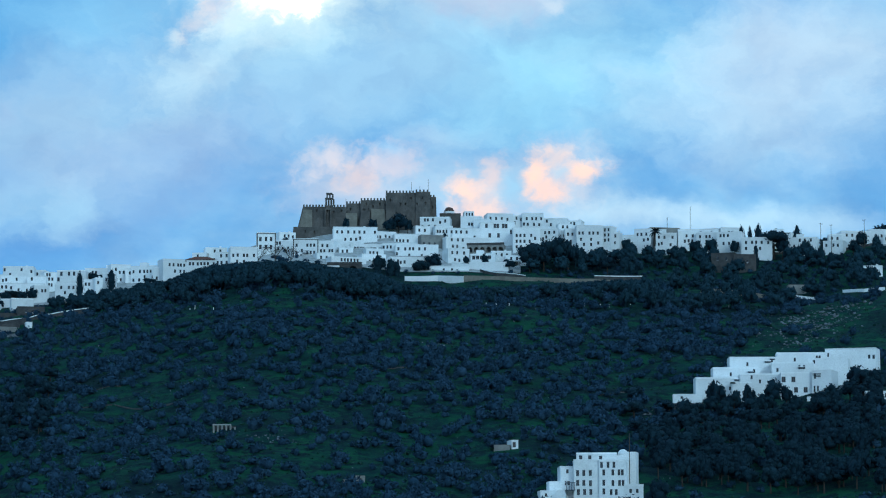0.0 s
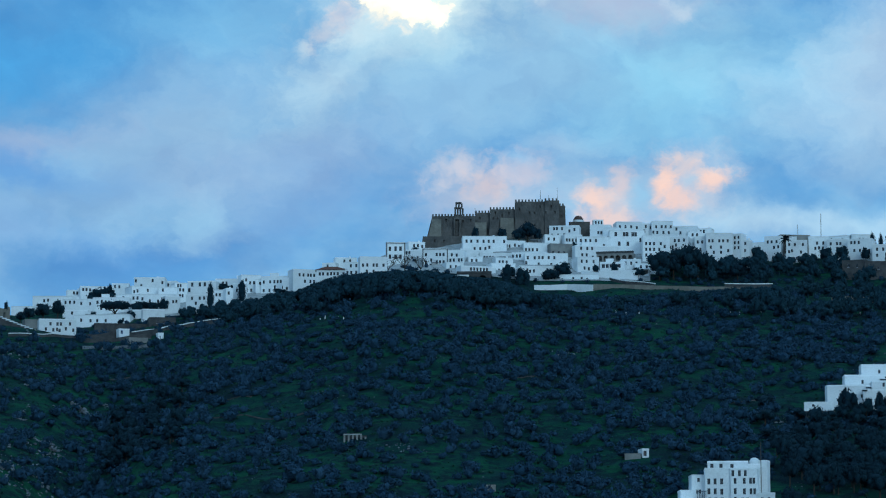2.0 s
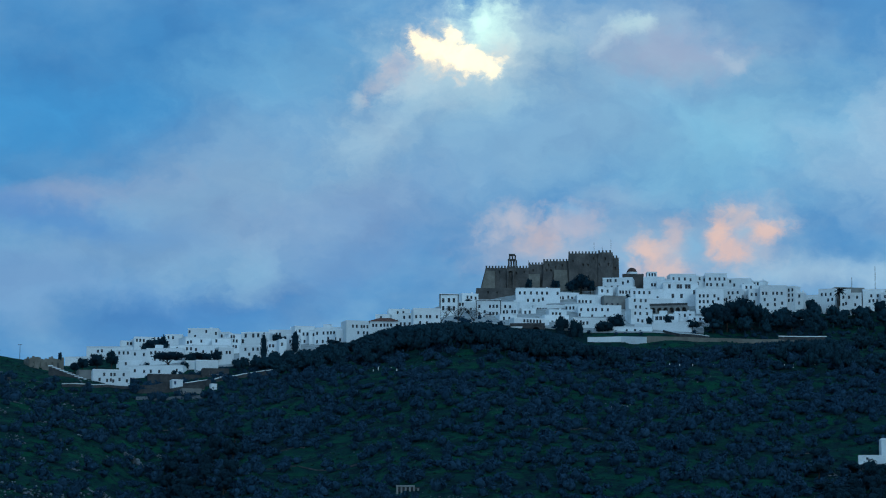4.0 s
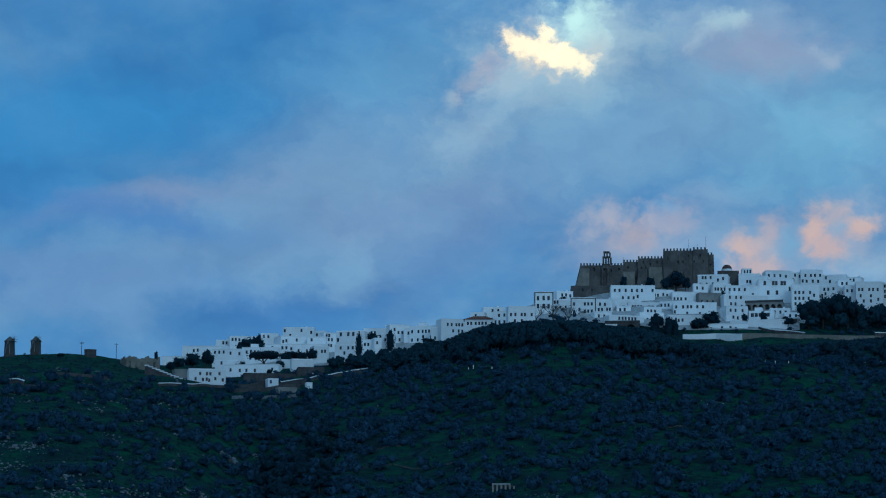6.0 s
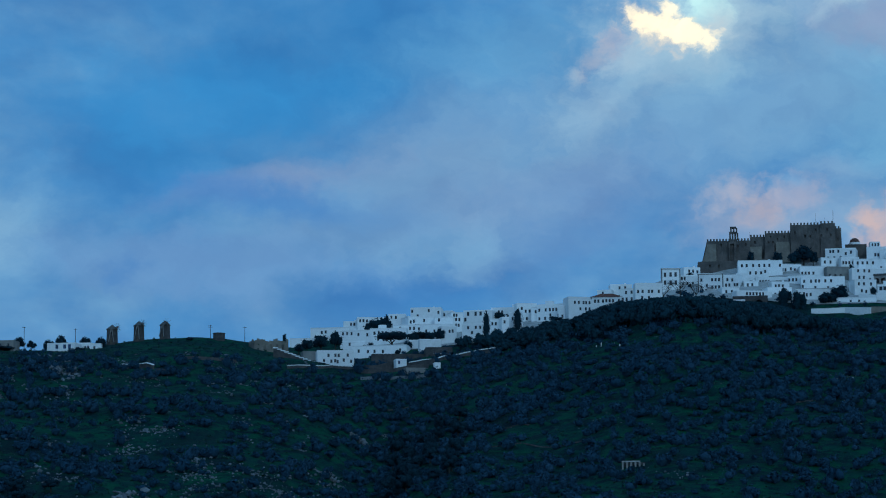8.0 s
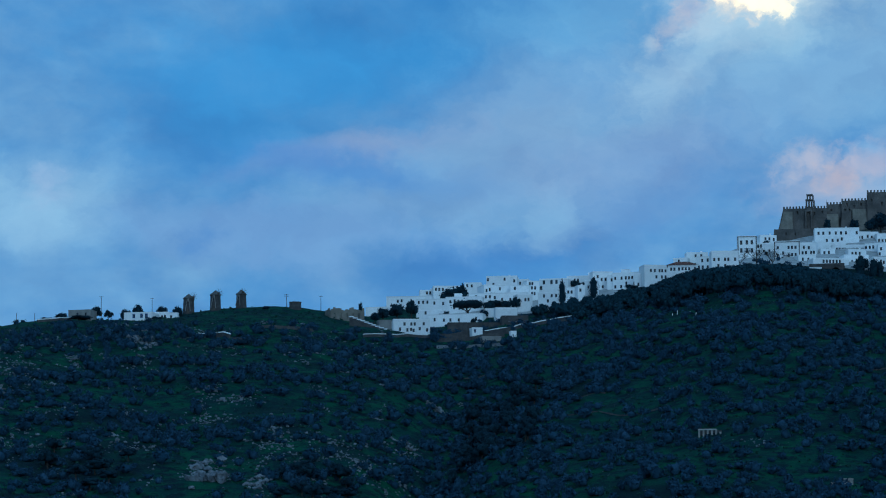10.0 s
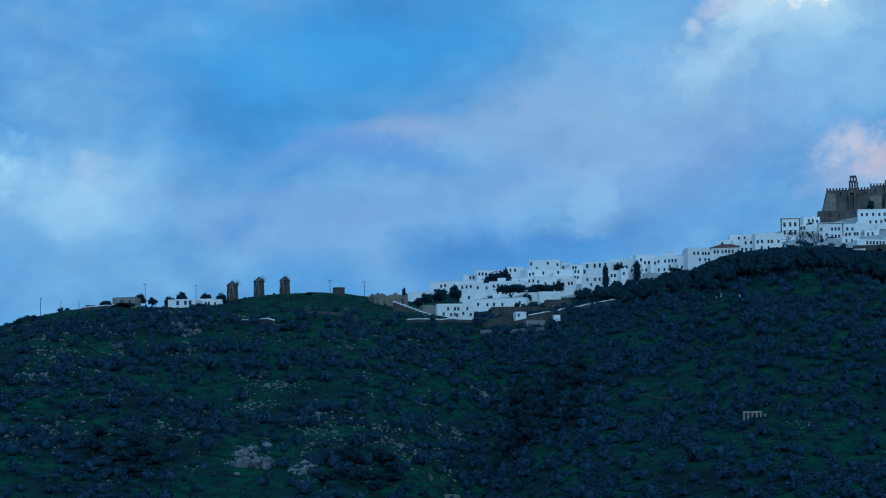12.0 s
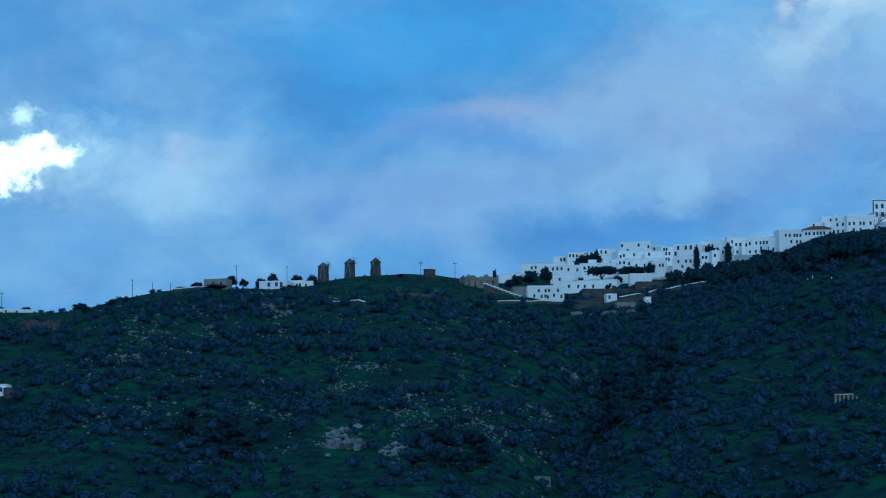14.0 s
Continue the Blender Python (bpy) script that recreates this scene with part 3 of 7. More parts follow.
def pierced(bm, w, h, holes, depth=0.32):
    """The front wall from x -w/2 to w/2 in the plane y = 0, with openings whose reveals go in by depth."""
    xs = sorted({-w / 2, w / 2, *(v for x, z, a, b in holes for v in (x - a / 2, x + a / 2))})
    zs = sorted({0.0, h, *(v for x, z, a, b in holes for v in (z - b / 2, z + b / 2))})
    for x0, x1 in zip(xs, xs[1:]):
        for z0, z1 in zip(zs, zs[1:]):
            cx, cz = (x0 + x1) / 2, (z0 + z1) / 2
            if x1 - x0 < 1e-4 or z1 - z0 < 1e-4 or any(abs(cx - x) < a / 2 and abs(cz - z) < b / 2 for x, z, a, b in holes):
                continue
            bm.faces.new([bm.verts.new(p) for p in ((x0, 0, z0), (x1, 0, z0), (x1, 0, z1), (x0, 0, z1))])
    for x, z, a, b in holes:
        x0, x1, z0, z1, d = x - a / 2, x + a / 2, z - b / 2, z + b / 2, depth
        for q in (((x0, 0, z0), (x0, d, z0), (x0, d, z1), (x0, 0, z1)), ((x1, 0, z1), (x1, d, z1), (x1, d, z0), (x1, 0, z0)),
                  ((x0, 0, z1), (x0, d, z1), (x1, d, z1), (x1, 0, z1)), ((x1, 0, z0), (x1, d, z0), (x0, d, z0), (x0, 0, z0)),
                  ((x0, d, z0), (x1, d, z0), (x1, d, z1), (x0, d, z1))):
            bm.faces.new([bm.verts.new(p) for p in q])


def house(x, y, z, w, deep, h, yaw=0.0, windows=(), label="whitewashed flat-roofed house in the hill village", mat=None, size=(0.92, 1.48), roof="flat",
          chimney=False, blue=False, group="village houses", name="house", into=None, trim=False, balcony=False, stairhead=False):
    """A house with its front wall at (x, y), its foot at z: windows are pairs (along the front, up)."""
    mat = mat or WHITE
    here = pose(x, y, z, 0, 0, yaw)
    t = into or thing(name, here, label, "house", group)
    m = Matrix.Translation(into.location).inverted() @ here if into else Matrix()
    HOUSE_SPOTS.append((x + deep * 0.5 * math.sin(radians(-yaw)), y, w / 2, deep))
    a, b = size
    holes = []
    for wx, wz in windows:
        wx = max(-w / 2 + a * 0.62, min(w / 2 - a * 0.62, wx))
        wz = max(b * 0.6, min(h - b * 0.62, wz))
        if all(abs(wx - o[0]) > a * 1.02 or abs(wz - o[1]) > b * 1.02 for o in holes):
            holes.append((wx, wz, a, b))
    bm = bmesh.new()
    pierced(bm, w, h, holes)
    for q in (((w / 2, 0, 0), (w / 2, deep, 0), (w / 2, deep, h), (w / 2, 0, h)), ((-w / 2, deep, 0), (-w / 2, 0, 0), (-w / 2, 0, h), (-w / 2, deep, h)),
              ((w / 2, deep, 0), (-w / 2, deep, 0), (-w / 2, deep, h), (w / 2, deep, h)), ((-w / 2, 0, 0), (-w / 2, deep, 0), (w / 2, deep, 0), (w / 2, 0, 0))):
        bm.faces.new([bm.verts.new(p) for p in q])
    part("wall", bm, mat, t).matrix_basis = m
    if roof == "flat":
        p, e, r = 0.28, 0.05, 0.45
        part("roof", boxed((-w / 2 - e, w / 2 + e, -e, p, h, h + r), (-w / 2 - e, w / 2 + e, deep - p, deep + e, h, h + r),
                           (-w / 2 - e, -w / 2 + p, p, deep - p, h, h + r), (w / 2 - p, w / 2 + e, p, deep - p, h, h + r),
                           (-w / 2 + p, w / 2 - p, p, deep - p, h - 0.02, h + 0.12)), mat, t, "flat roof with a low parapet").matrix_basis = m
    else:
        bm = bmesh.new()
        e, r = 0.5, 1.9
        v = [bm.verts.new(q) for q in ((-w / 2 - e, -e, h), (w / 2 + e, -e, h), (w / 2 + e, deep + e, h), (-w / 2 - e, deep + e, h),
                                       (-w / 2 + deep / 2, deep / 2, h + r), (w / 2 - deep / 2, deep / 2, h + r))]
        for f in ((0, 1, 5, 4), (1, 2, 5), (2, 3, 4, 5), (3, 0, 4), (3, 2, 1, 0)):
            bm.faces.new([v[i] for i in f])
        part("roof", bm, TILE, t, "hipped roof of red clay tiles")
    if trim:
        part("cornice", boxed((-w / 2 - 0.2, w / 2 + 0.2, -0.22, 0.0, h - 0.15, h + 0.12), (-w / 2 - 0.1, -w / 2 + 0.3, -0.12, -0.0, 0, h - 0.15), (w / 2 - 0.3, w / 2 + 0.1, -0.12, -0.0, 0, h - 0.15)), RUBBLE, t, "brown stone cornice and corner pilasters").matrix_basis = m
    if balcony:
        bz = h * 0.5
        part("balcony", boxed((-1.6, 1.6, -1.2, -0.002, bz - 0.18, bz), *((k * 0.4 - 1.6, k * 0.4 - 1.55, -1.18, -1.12, bz, bz + 0.95) for k in range(9)), (-1.6, 1.6, -1.2, -1.1, bz + 0.95, bz + 1.03)), FRAME, t, "dark iron balcony").matrix_basis = m
    if stairhead:
        sw = min(3.2, w * 0.35)
        part("stairhead", boxed((-w * 0.3, -w * 0.3 + sw, deep * 0.35, deep * 0.35 + sw, h + 0.1, h + 2.2), (-w * 0.3 - 0.1, -w * 0.3 + sw + 0.1, deep * 0.35 - 0.1, deep * 0.35 + sw + 0.1, h + 2.2, h + 2.35)), mat, t, "small roof hut over the stairs").matrix_basis = m
    if chimney:
        part("chimney", boxed((w * 0.2, w * 0.2 + 0.7, deep * 0.5, deep * 0.5 + 0.7, h + 0.1, h + 1.3), (w * 0.2 - 0.1, w * 0.2 + 0.8, deep * 0.5 - 0.1, deep * 0.5 + 0.8, h + 1.3, h + 1.42)), mat, t).matrix_basis = m
    for wx, wz, a, b in holes:
        o = new("window", BLUE_WINDOW_MESH if blue else WINDOW_MESH)
        o.parent = t
        o.matrix_basis = m @ Matrix.LocRotScale((wx, 0.2, wz), None, (a, 1, b))
        p = new("pane", PANE_MESH)
        p.parent = o
        s = new("sill", SILL_MESH)
        s.parent = o
        s.matrix_basis = Matrix.LocRotScale((0, -0.2, -0.5), None, (1, 0.5, 1 / b))
    return t


house(-234.8, 1420.7, 164.5, 22.9, 11.0, 10.9, 1, [(-6.2, 9.1), (3.1, 9.0), (5.2, 8.9), (7.3, 8.9), (-4.4, 9.3)])
house(-227.1, 1422.1, 167.1, 7.3, 6.0, 11.1, 14, [(-0.5, 10.6), (1.0, 10.5)], chimney=True)
house(-215.7, 1413.9, 171.5, 15.2, 11.0, 7.4, 12, [(-6.3, 6.2), (-4.8, 6.2), (-3.2, 6.1), (3.9, 5.8)])
house(-205.9, 1419.5, 173.9, 7.8, 6.2, 6.9, 4, [(-2.6, 5.9), (-0.5, 5.8)])
house(-218.2, 1375.3, 159.4, 14.1, 11.0, 9.2, -8, [(-5.8, 8.8), (-3.8, 8.7), (-1.8, 8.7), (1.4, 7.7), (5.5, 7.4)], stairhead=True)
house(-203.3, 1373.7, 159.8, 16.3, 11.0, 9.3, 0, [(-6.1, 7.6), (4.4, 7.4), (6.1, 6.4), (-4.4, 4.9), (-2.4, 7.6), (-0.6, 4.5), (-2.0, 4.7), (-0.9, 7.6), (-4.2, 7.9), (1.2, 4.3)], stairhead=True)
house(-214.1, 1345.9, 151.8, 9.8, 7.9, 8.7, -1, [(-2.0, 8.0), (0.5, 6.2), (-2.0, 4.0), (-2.1, 4.5), (-3.5, 4.2), (3.9, 3.8)])
house(-202.3, 1340.8, 150.2, 24.2, 11.0, 7.7, -3, [(-5.0, 5.5), (-2.1, 5.5), (1.6, 5.4), (9.2, 5.8), (-9.1, 5.8), (4.1, 3.3)], stairhead=True)
house(-214.9, 1301.5, 143.8, 15.5, 11.0, 8.0, 13, [(-3.0, 6.3), (-0.1, 6.3), (1.3, 6.3), (3.4, 4.3), (0.8, 3.6), (-4.9, 4.1), (5.1, 6.4), (0.6, 3.9), (6.5, 3.8), (-0.2, 4.0), (-1.8, 3.8)])
house(-244.8, 1386.8, 160.8, 10.4, 8.3, 6.1, -4)
house(-229.7, 1330.7, 149.3, 8.3, 6.6, 5.5, 20, mat=CREAM, label="weathered cream outbuilding with a flat roof")
house(-188.9, 1379.6, 161.3, 26.3, 11.0, 9.8, -2, [(-9.9, 8.7), (-5.4, 8.6), (-3.6, 8.6), (1.9, 7.2), (5.6, 7.1), (11.2, 8.3), (10.7, 5.5), (-0.1, 5.4), (-12.0, 5.7), (8.5, 5.3), (-10.9, 5.4), (8.9, 5.0), (-1.4, 8.2), (7.5, 8.0), (-7.9, 8.1)])
house(-191.0, 1407.7, 170.5, 13.9, 11.0, 11.6, 2, [(-6.2, 10.4), (1.4, 10.5), (-3.7, 8.2), (5.8, 9.6), (5.5, 10.1)], chimney=True)
house(-183.6, 1422.0, 174.9, 5.6, 6.0, 7.2, -8, [(-0.8, 5.8)])
house(-189.8, 1385.1, 164.3, 12.4, 9.9, 11.0, 26, [(1.2, 9.7), (-2.7, 7.2), (-1.5, 7.2), (2.2, 7.2), (-5.1, 8.8), (-3.6, 9.2)], chimney=True)
house(-179.4, 1382.5, 163.8, 8.4, 6.7, 10.9, 3, [(-2.2, 9.9), (-2.0, 7.1), (1.2, 7.1), (2.7, 7.2), (2.5, 4.7)], chimney=True)
house(-174.7, 1393.3, 167.0, 5.7, 6.0, 10.8, 26, [(-1.6, 10.2), (-0.4, 10.2), (-0.6, 8.0), (0.9, 8.0), (-0.6, 5.4), (0.6, 5.4)])
house(-166.6, 1402.5, 170.3, 13.1, 10.5, 9.4, -6, [(-4.5, 8.2), (-1.0, 8.3), (1.3, 8.3), (-5.8, 5.7), (3.5, 5.8)], size=(1.1, 1.9))
house(-162.8, 1356.8, 158.3, 10.7, 8.6, 10.0, -5, [(-2.7, 8.7), (0.7, 8.7), (2.7, 8.7), (-1.0, 6.5)])
house(-156.3, 1412.0, 173.7, 10.6, 8.5, 8.1, 2, [(-1.8, 6.5), (-0.3, 6.5), (-3.3, 5.7)])
house(-156.0, 1376.0, 163.8, 7.9, 6.3, 8.7, 2, [(-1.0, 6.9), (0.5, 6.9)])
house(-150.7, 1371.8, 163.0, 3.2, 6.0, 9.7, 20, [(-0.4, 7.9)], chimney=True)
house(-148.1, 1382.2, 166.2, 4.7, 6.0, 10.0, -12, [(-0.6, 7.2)])
house(-150.1, 1416.3, 174.2, 4.6, 6.0, 9.4, -8, [(0.3, 8.4)])
house(-144.2, 1401.0, 170.9, 9.1, 7.2, 11.2, 18, [(-0.5, 8.0), (1.3, 8.1), (3.8, 8.1), (-2.0, 4.7), (0.0, 4.7), (-2.3, 9.3), (-3.0, 9.2)])
house(-132.2, 1394.3, 170.1, 14.5, 11.0, 10.6, -13, [(-6.0, 8.5), (-3.0, 8.5), (-1.0, 8.5), (0.5, 8.5), (2.0, 8.5), (-6.0, 4.7), (-3.3, 4.7), (5.9, 8.9), (3.0, 5.8), (-0.8, 6.1)], stairhead=True)
house(-124.7, 1387.1, 170.0, 8.0, 6.4, 9.1, -2, [(-0.2, 6.5), (1.7, 6.5), (1.2, 4.5), (3.2, 4.5), (-2.2, 4.7)])
house(-118.5, 1383.7, 171.7, 11.0, 8.8, 10.6, 21, [(-2.5, 8.5), (-0.7, 8.5), (1.5, 8.5), (2.7, 8.5), (4.2, 8.5), (0.0, 5.7), (2.5, 5.7), (4.2, 5.7)])
house(-105.0, 1360.0, 170.1, 13.0, 8.0, 9.4, 4, [(-5.0, 7.6), (-3.6, 7.6), (-1.6, 7.6), (-0.1, 7.7), (1.3, 7.7), (2.8, 7.7), (-1.6, 4.9), (0.1, 4.9), (2.8, 5.0), (5.3, 7.6)], roof="hip", label="long white house with a red tiled hip roof")
house(-103.2, 1424.4, 185.5, 9.8, 7.8, 7.2, 11, [(-0.8, 6.0), (1.8, 6.1)], chimney=True)
house(-95.3, 1359.9, 172.6, 7.8, 6.3, 9.9, -4, [(-1.2, 8.6), (1.2, 8.7), (2.9, 8.7), (-2.7, 5.7), (-1.0, 5.7), (1.2, 5.7)])
house(-85.2, 1338.7, 171.2, 11.6, 9.3, 10.8, 10, [(-4.6, 7.5), (-2.7, 7.6), (0.0, 7.6), (1.4, 7.6), (4.3, 7.6), (-2.9, 4.9), (0.0, 4.9)])
house(-78.2, 1383.3, 181.4, 8.2, 6.6, 12.8, 7, [(-2.6, 10.2), (-0.1, 10.3), (2.1, 10.3), (-2.6, 6.7), (-0.1, 6.7), (2.1, 6.7)], label="two-storey mansion with tall windows and a balcony", size=(1.1, 2.0), trim=True, balcony=True)
house(-70.5, 1390.9, 181.9, 8.3, 6.6, 9.9, -9, [(-3.4, 9.6), (-2.1, 9.6), (-2.9, 6.5), (-0.9, 6.6), (1.6, 6.6), (0.4, 4.0)])
house(-69.8, 1403.0, 189.4, 7.6, 6.1, 7.5, 19, [(-1.3, 6.2), (0.5, 6.2), (2.5, 5.9), (2.3, 5.3)], chimney=True)
house(-60.2, 1370.7, 177.8, 10.9, 8.7, 12.0, -0, [(-4.0, 9.5), (0.7, 9.5), (2.2, 9.5), (3.7, 9.5), (-4.0, 6.2), (0.7, 6.2), (2.2, 6.3), (3.7, 6.3), (0.7, 3.8), (2.2, 3.8), (3.7, 3.8), (-2.0, 4.7), (-2.0, 4.8), (-1.7, 7.1)], label="tall white house with a brown corner and small balcony", trim=True, balcony=True)
house(-51.3, 1375.2, 177.9, 7.2, 6.0, 11.6, -10, [(-2.4, 7.5), (-0.9, 7.5), (1.4, 7.5), (2.6, 7.5), (-0.6, 4.8), (1.9, 4.8), (0.4, 9.7), (0.4, 9.9), (-1.8, 9.9)], chimney=True)
house(-39.0, 1391.7, 188.6, 19.6, 9.0, 9.2, 5, [(-8.1, 7.3), (-6.0, 7.3), (-0.5, 7.3), (1.8, 7.3), (4.0, 7.3), (-4.5, 4.0), (-2.0, 4.0), (0.3, 4.0), (-3.2, 7.3), (2.1, 4.6), (2.9, 4.9), (8.7, 7.3)], chimney=True)
house(-42.1, 1385.8, 183.8, 12.0, 9.6, 6.6, -1, [(-1.0, 4.0), (2.0, 4.0)])
house(-33.0, 1384.1, 182.5, 16.0, 11.0, 6.6, 10, [(-6.0, 5.0), (-4.8, 5.0), (-3.5, 5.0), (-2.3, 5.0), (1.3, 5.0), (3.0, 5.0), (6.7, 4.6)], stairhead=True)
house(-40.7, 1352.0, 174.4, 15.9, 7.0, 4.9, 20, [(-3.3, 4.1), (-1.8, 4.1), (-0.4, 4.1), (1.1, 4.1), (2.6, 4.1), (4.0, 4.1)])
house(-30.0, 1362.4, 171.9, 10.8, 8.7, 10.0, 17, [(-3.9, 7.2), (-2.0, 7.2), (2.0, 9.9), (2.6, 5.2), (2.1, 5.4), (1.5, 5.4), (3.1, 5.1), (3.3, 5.8), (-3.1, 5.2)])
house(-26.7, 1397.7, 188.3, 11.9, 9.5, 8.2, 18, [(-4.2, 6.1), (-2.7, 6.1), (-1.4, 6.1), (2.9, 6.1), (1.1, 6.6), (-1.7, 3.5)])
house(-19.5, 1380.0, 181.0, 15.0, 11.0, 8.1, -13, [(-7.0, 6.8), (-5.2, 6.8), (-3.7, 6.8), (-0.2, 6.8), (-7.0, 3.7), (-5.2, 3.7), (-3.7, 3.8), (3.6, 6.5), (0.2, 3.2)])
house(-15.4, 1394.2, 188.4, 12.6, 10.1, 6.6, 10, [(-5.3, 3.8), (-3.8, 3.8), (-2.3, 3.8), (-0.3, 3.8)])
house(-14.1, 1416.3, 196.1, 10.8, 8.6, 7.5, -13, [(-3.8, 6.1), (-2.3, 6.1), (-0.5, 6.1), (1.5, 6.1)], chimney=True)
house(-3.7, 1410.5, 194.6, 13.5, 10.8, 10.3, -5, [(-4.5, 9.5), (-3.2, 9.5), (-0.9, 9.5), (-5.5, 6.4), (-2.7, 6.4), (0.1, 6.4), (4.7, 8.8), (2.4, 8.2), (5.0, 8.3)])
house(0.5, 1402.6, 190.4, 8.1, 6.5, 9.3, 13, [(-3.0, 7.2), (-1.8, 7.2), (-0.3, 7.2), (1.3, 7.2), (-2.6, 4.6)])
house(-4.7, 1390.8, 185.9, 10.3, 8.2, 8.1, 15, [(-3.9, 4.5), (-1.4, 4.5), (1.1, 4.5)], mat=CREAM, label="cream plastered house with a flat roof")
house(-11.4, 1374.0, 179.8, 18.9, 11.0, 7.8, 5, [(-8.2, 6.2), (-5.2, 6.2), (-3.2, 6.3), (-1.7, 6.3), (1.0, 6.3), (3.5, 6.3), (-8.9, 4.0), (2.1, 3.2), (-3.4, 3.4)], chimney=True)
house(-14.7, 1356.1, 169.1, 16.7, 11.0, 10.7, 11, [(-2.0, 8.9), (-2.0, 5.9), (2.7, 7.4), (-5.5, 6.3), (-3.7, 8.7), (6.3, 6.2), (-1.9, 3.8), (6.1, 3.3), (-6.4, 3.3), (0.9, 3.3), (-7.3, 6.4), (-4.9, 9.2), (6.2, 6.2), (6.2, 8.8), (-3.5, 3.2)])
house(9.6, 1402.2, 188.7, 15.2, 11.0, 10.0, 6, [(-5.8, 8.6), (-3.6, 8.6), (-1.5, 8.6), (1.0, 8.6), (4.6, 6.3), (-6.3, 5.5), (-3.2, 5.7)], chimney=True)
house(11.0, 1388.3, 184.1, 20.1, 11.0, 8.6, 14, [(-7.3, 7.8), (-4.5, 7.8), (-2.3, 7.8), (-6.8, 4.8), (-4.8, 4.8), (0.6, 4.2), (0.9, 4.3), (8.9, 3.7), (1.6, 4.2), (-2.0, 3.8), (4.5, 4.1)], stairhead=True)
house(12.7, 1412.5, 192.4, 9.5, 7.6, 13.0, -5, [(-0.9, 9.9), (0.4, 9.8), (1.9, 9.8), (3.4, 11.4)])
house(11.9, 1418.6, 195.0, 4.4, 6.0, 13.6, 6, [(-1.2, 13.0), (0.1, 13.0), (1.4, 13.0)], size=(0.8, 1.5))
house(25.9, 1416.5, 193.5, 11.8, 9.4, 13.8, 9, [(-4.4, 11.9), (-1.8, 11.9), (0.8, 11.9), (-3.8, 9.6), (3.4, 11.6), (4.8, 9.3)])
house(24.6, 1403.8, 188.9, 15.7, 11.0, 12.8, 5, [(-5.1, 11.4), (-1.3, 11.4), (0.0, 11.4), (2.5, 11.4), (3.8, 11.4), (-3.6, 7.1), (0.3, 7.1), (6.1, 8.8)], size=(1.2, 2.0))
house(33.8, 1419.7, 194.9, 6.4, 6.0, 12.0, 13, [(-1.2, 8.9), (-0.4, 11.2), (1.8, 10.5)])
house(40.8, 1417.7, 194.1, 9.7, 7.8, 13.6, 3, [(-2.8, 11.4), (-0.3, 11.4), (1.5, 11.4), (3.8, 11.4), (-4.1, 8.9), (-2.3, 8.8), (0.5, 8.8), (2.9, 8.7)])
house(37.3, 1391.9, 184.0, 12.1, 9.7, 13.7, 2, [(-4.5, 10.4), (-2.8, 10.4), (-1.0, 10.4), (2.0, 10.4), (-4.5, 7.8), (-2.8, 7.8), (-1.0, 7.8), (1.3, 7.8), (-4.5, 5.3), (-2.5, 5.3), (2.9, 6.4), (3.7, 9.1)])
house(50.2, 1419.6, 194.2, 12.6, 10.1, 11.4, -8, [(-5.0, 10.6), (-3.0, 10.6), (-1.2, 8.8), (2.7, 8.7), (-3.5, 7.0)])
house(46.5, 1397.9, 186.0, 10.1, 8.1, 12.1, -12, [(-0.8, 10.5), (1.0, 10.5), (-4.8, 8.5), (-0.3, 8.5), (3.0, 6.4), (3.3, 10.6), (-0.5, 4.4), (-1.8, 7.7), (-2.9, 7.5), (2.5, 9.9)], stairhead=True)
house(53.4, 1401.8, 186.9, 5.8, 6.0, 10.6, -15, [(-1.1, 8.5), (0.9, 8.5)], chimney=True)
house(59.6, 1418.8, 192.4, 6.7, 6.0, 11.9, -16, [(-1.5, 11.0), (0.0, 11.0)], chimney=True)
house(57.3, 1395.0, 184.3, 5.5, 6.0, 13.2, 4, [(-1.5, 11.1), (0.5, 11.1), (-0.3, 7.8)])
house(65.3, 1390.7, 181.7, 11.8, 9.4, 16.7, 2, [(-4.6, 13.6), (-3.1, 13.6), (-0.1, 13.6), (1.6, 13.6), (3.6, 13.6), (-3.9, 10.8), (0.6, 10.8), (-2.6, 8.5), (0.6, 8.5), (3.8, 9.2)])
house(73.0, 1392.5, 181.4, 4.0, 6.0, 16.9, -28, [(-1.0, 15.6), (0.8, 15.6), (-1.0, 13.3), (0.8, 13.3), (-1.0, 11.0), (0.8, 11.0)], blue=False, label="three-storey house with yellow balcony windows")
house(76.5, 1394.4, 182.0, 4.3, 6.0, 13.8, -18, [(-1.1, 12.5), (0.4, 12.5), (0.1, 9.4)], chimney=True)
house(6.9, 1366.6, 174.9, 9.9, 7.9, 10.0, 19, [(-3.0, 8.5), (-0.7, 8.5), (2.5, 8.5), (-1.7, 5.5), (1.0, 3.1), (0.3, 5.2), (0.9, 5.7), (2.4, 5.8)], chimney=True)
house(17.3, 1364.7, 176.0, 10.8, 8.7, 6.4, -8, [(-3.9, 5.1), (-2.2, 5.1), (-0.5, 5.1), (1.2, 5.1), (3.0, 5.1)], size=(1.4, 1.7), stairhead=True)
house(25.6, 1369.8, 177.3, 8.7, 6.9, 6.9, 5, [(-2.4, 5.6), (0.1, 5.6), (2.4, 5.6)], chimney=True)
house(83.0, 1407.7, 186.8, 7.1, 6.0, 9.5, -18, [(-2.3, 7.1), (-0.8, 7.1), (1.0, 7.1)])
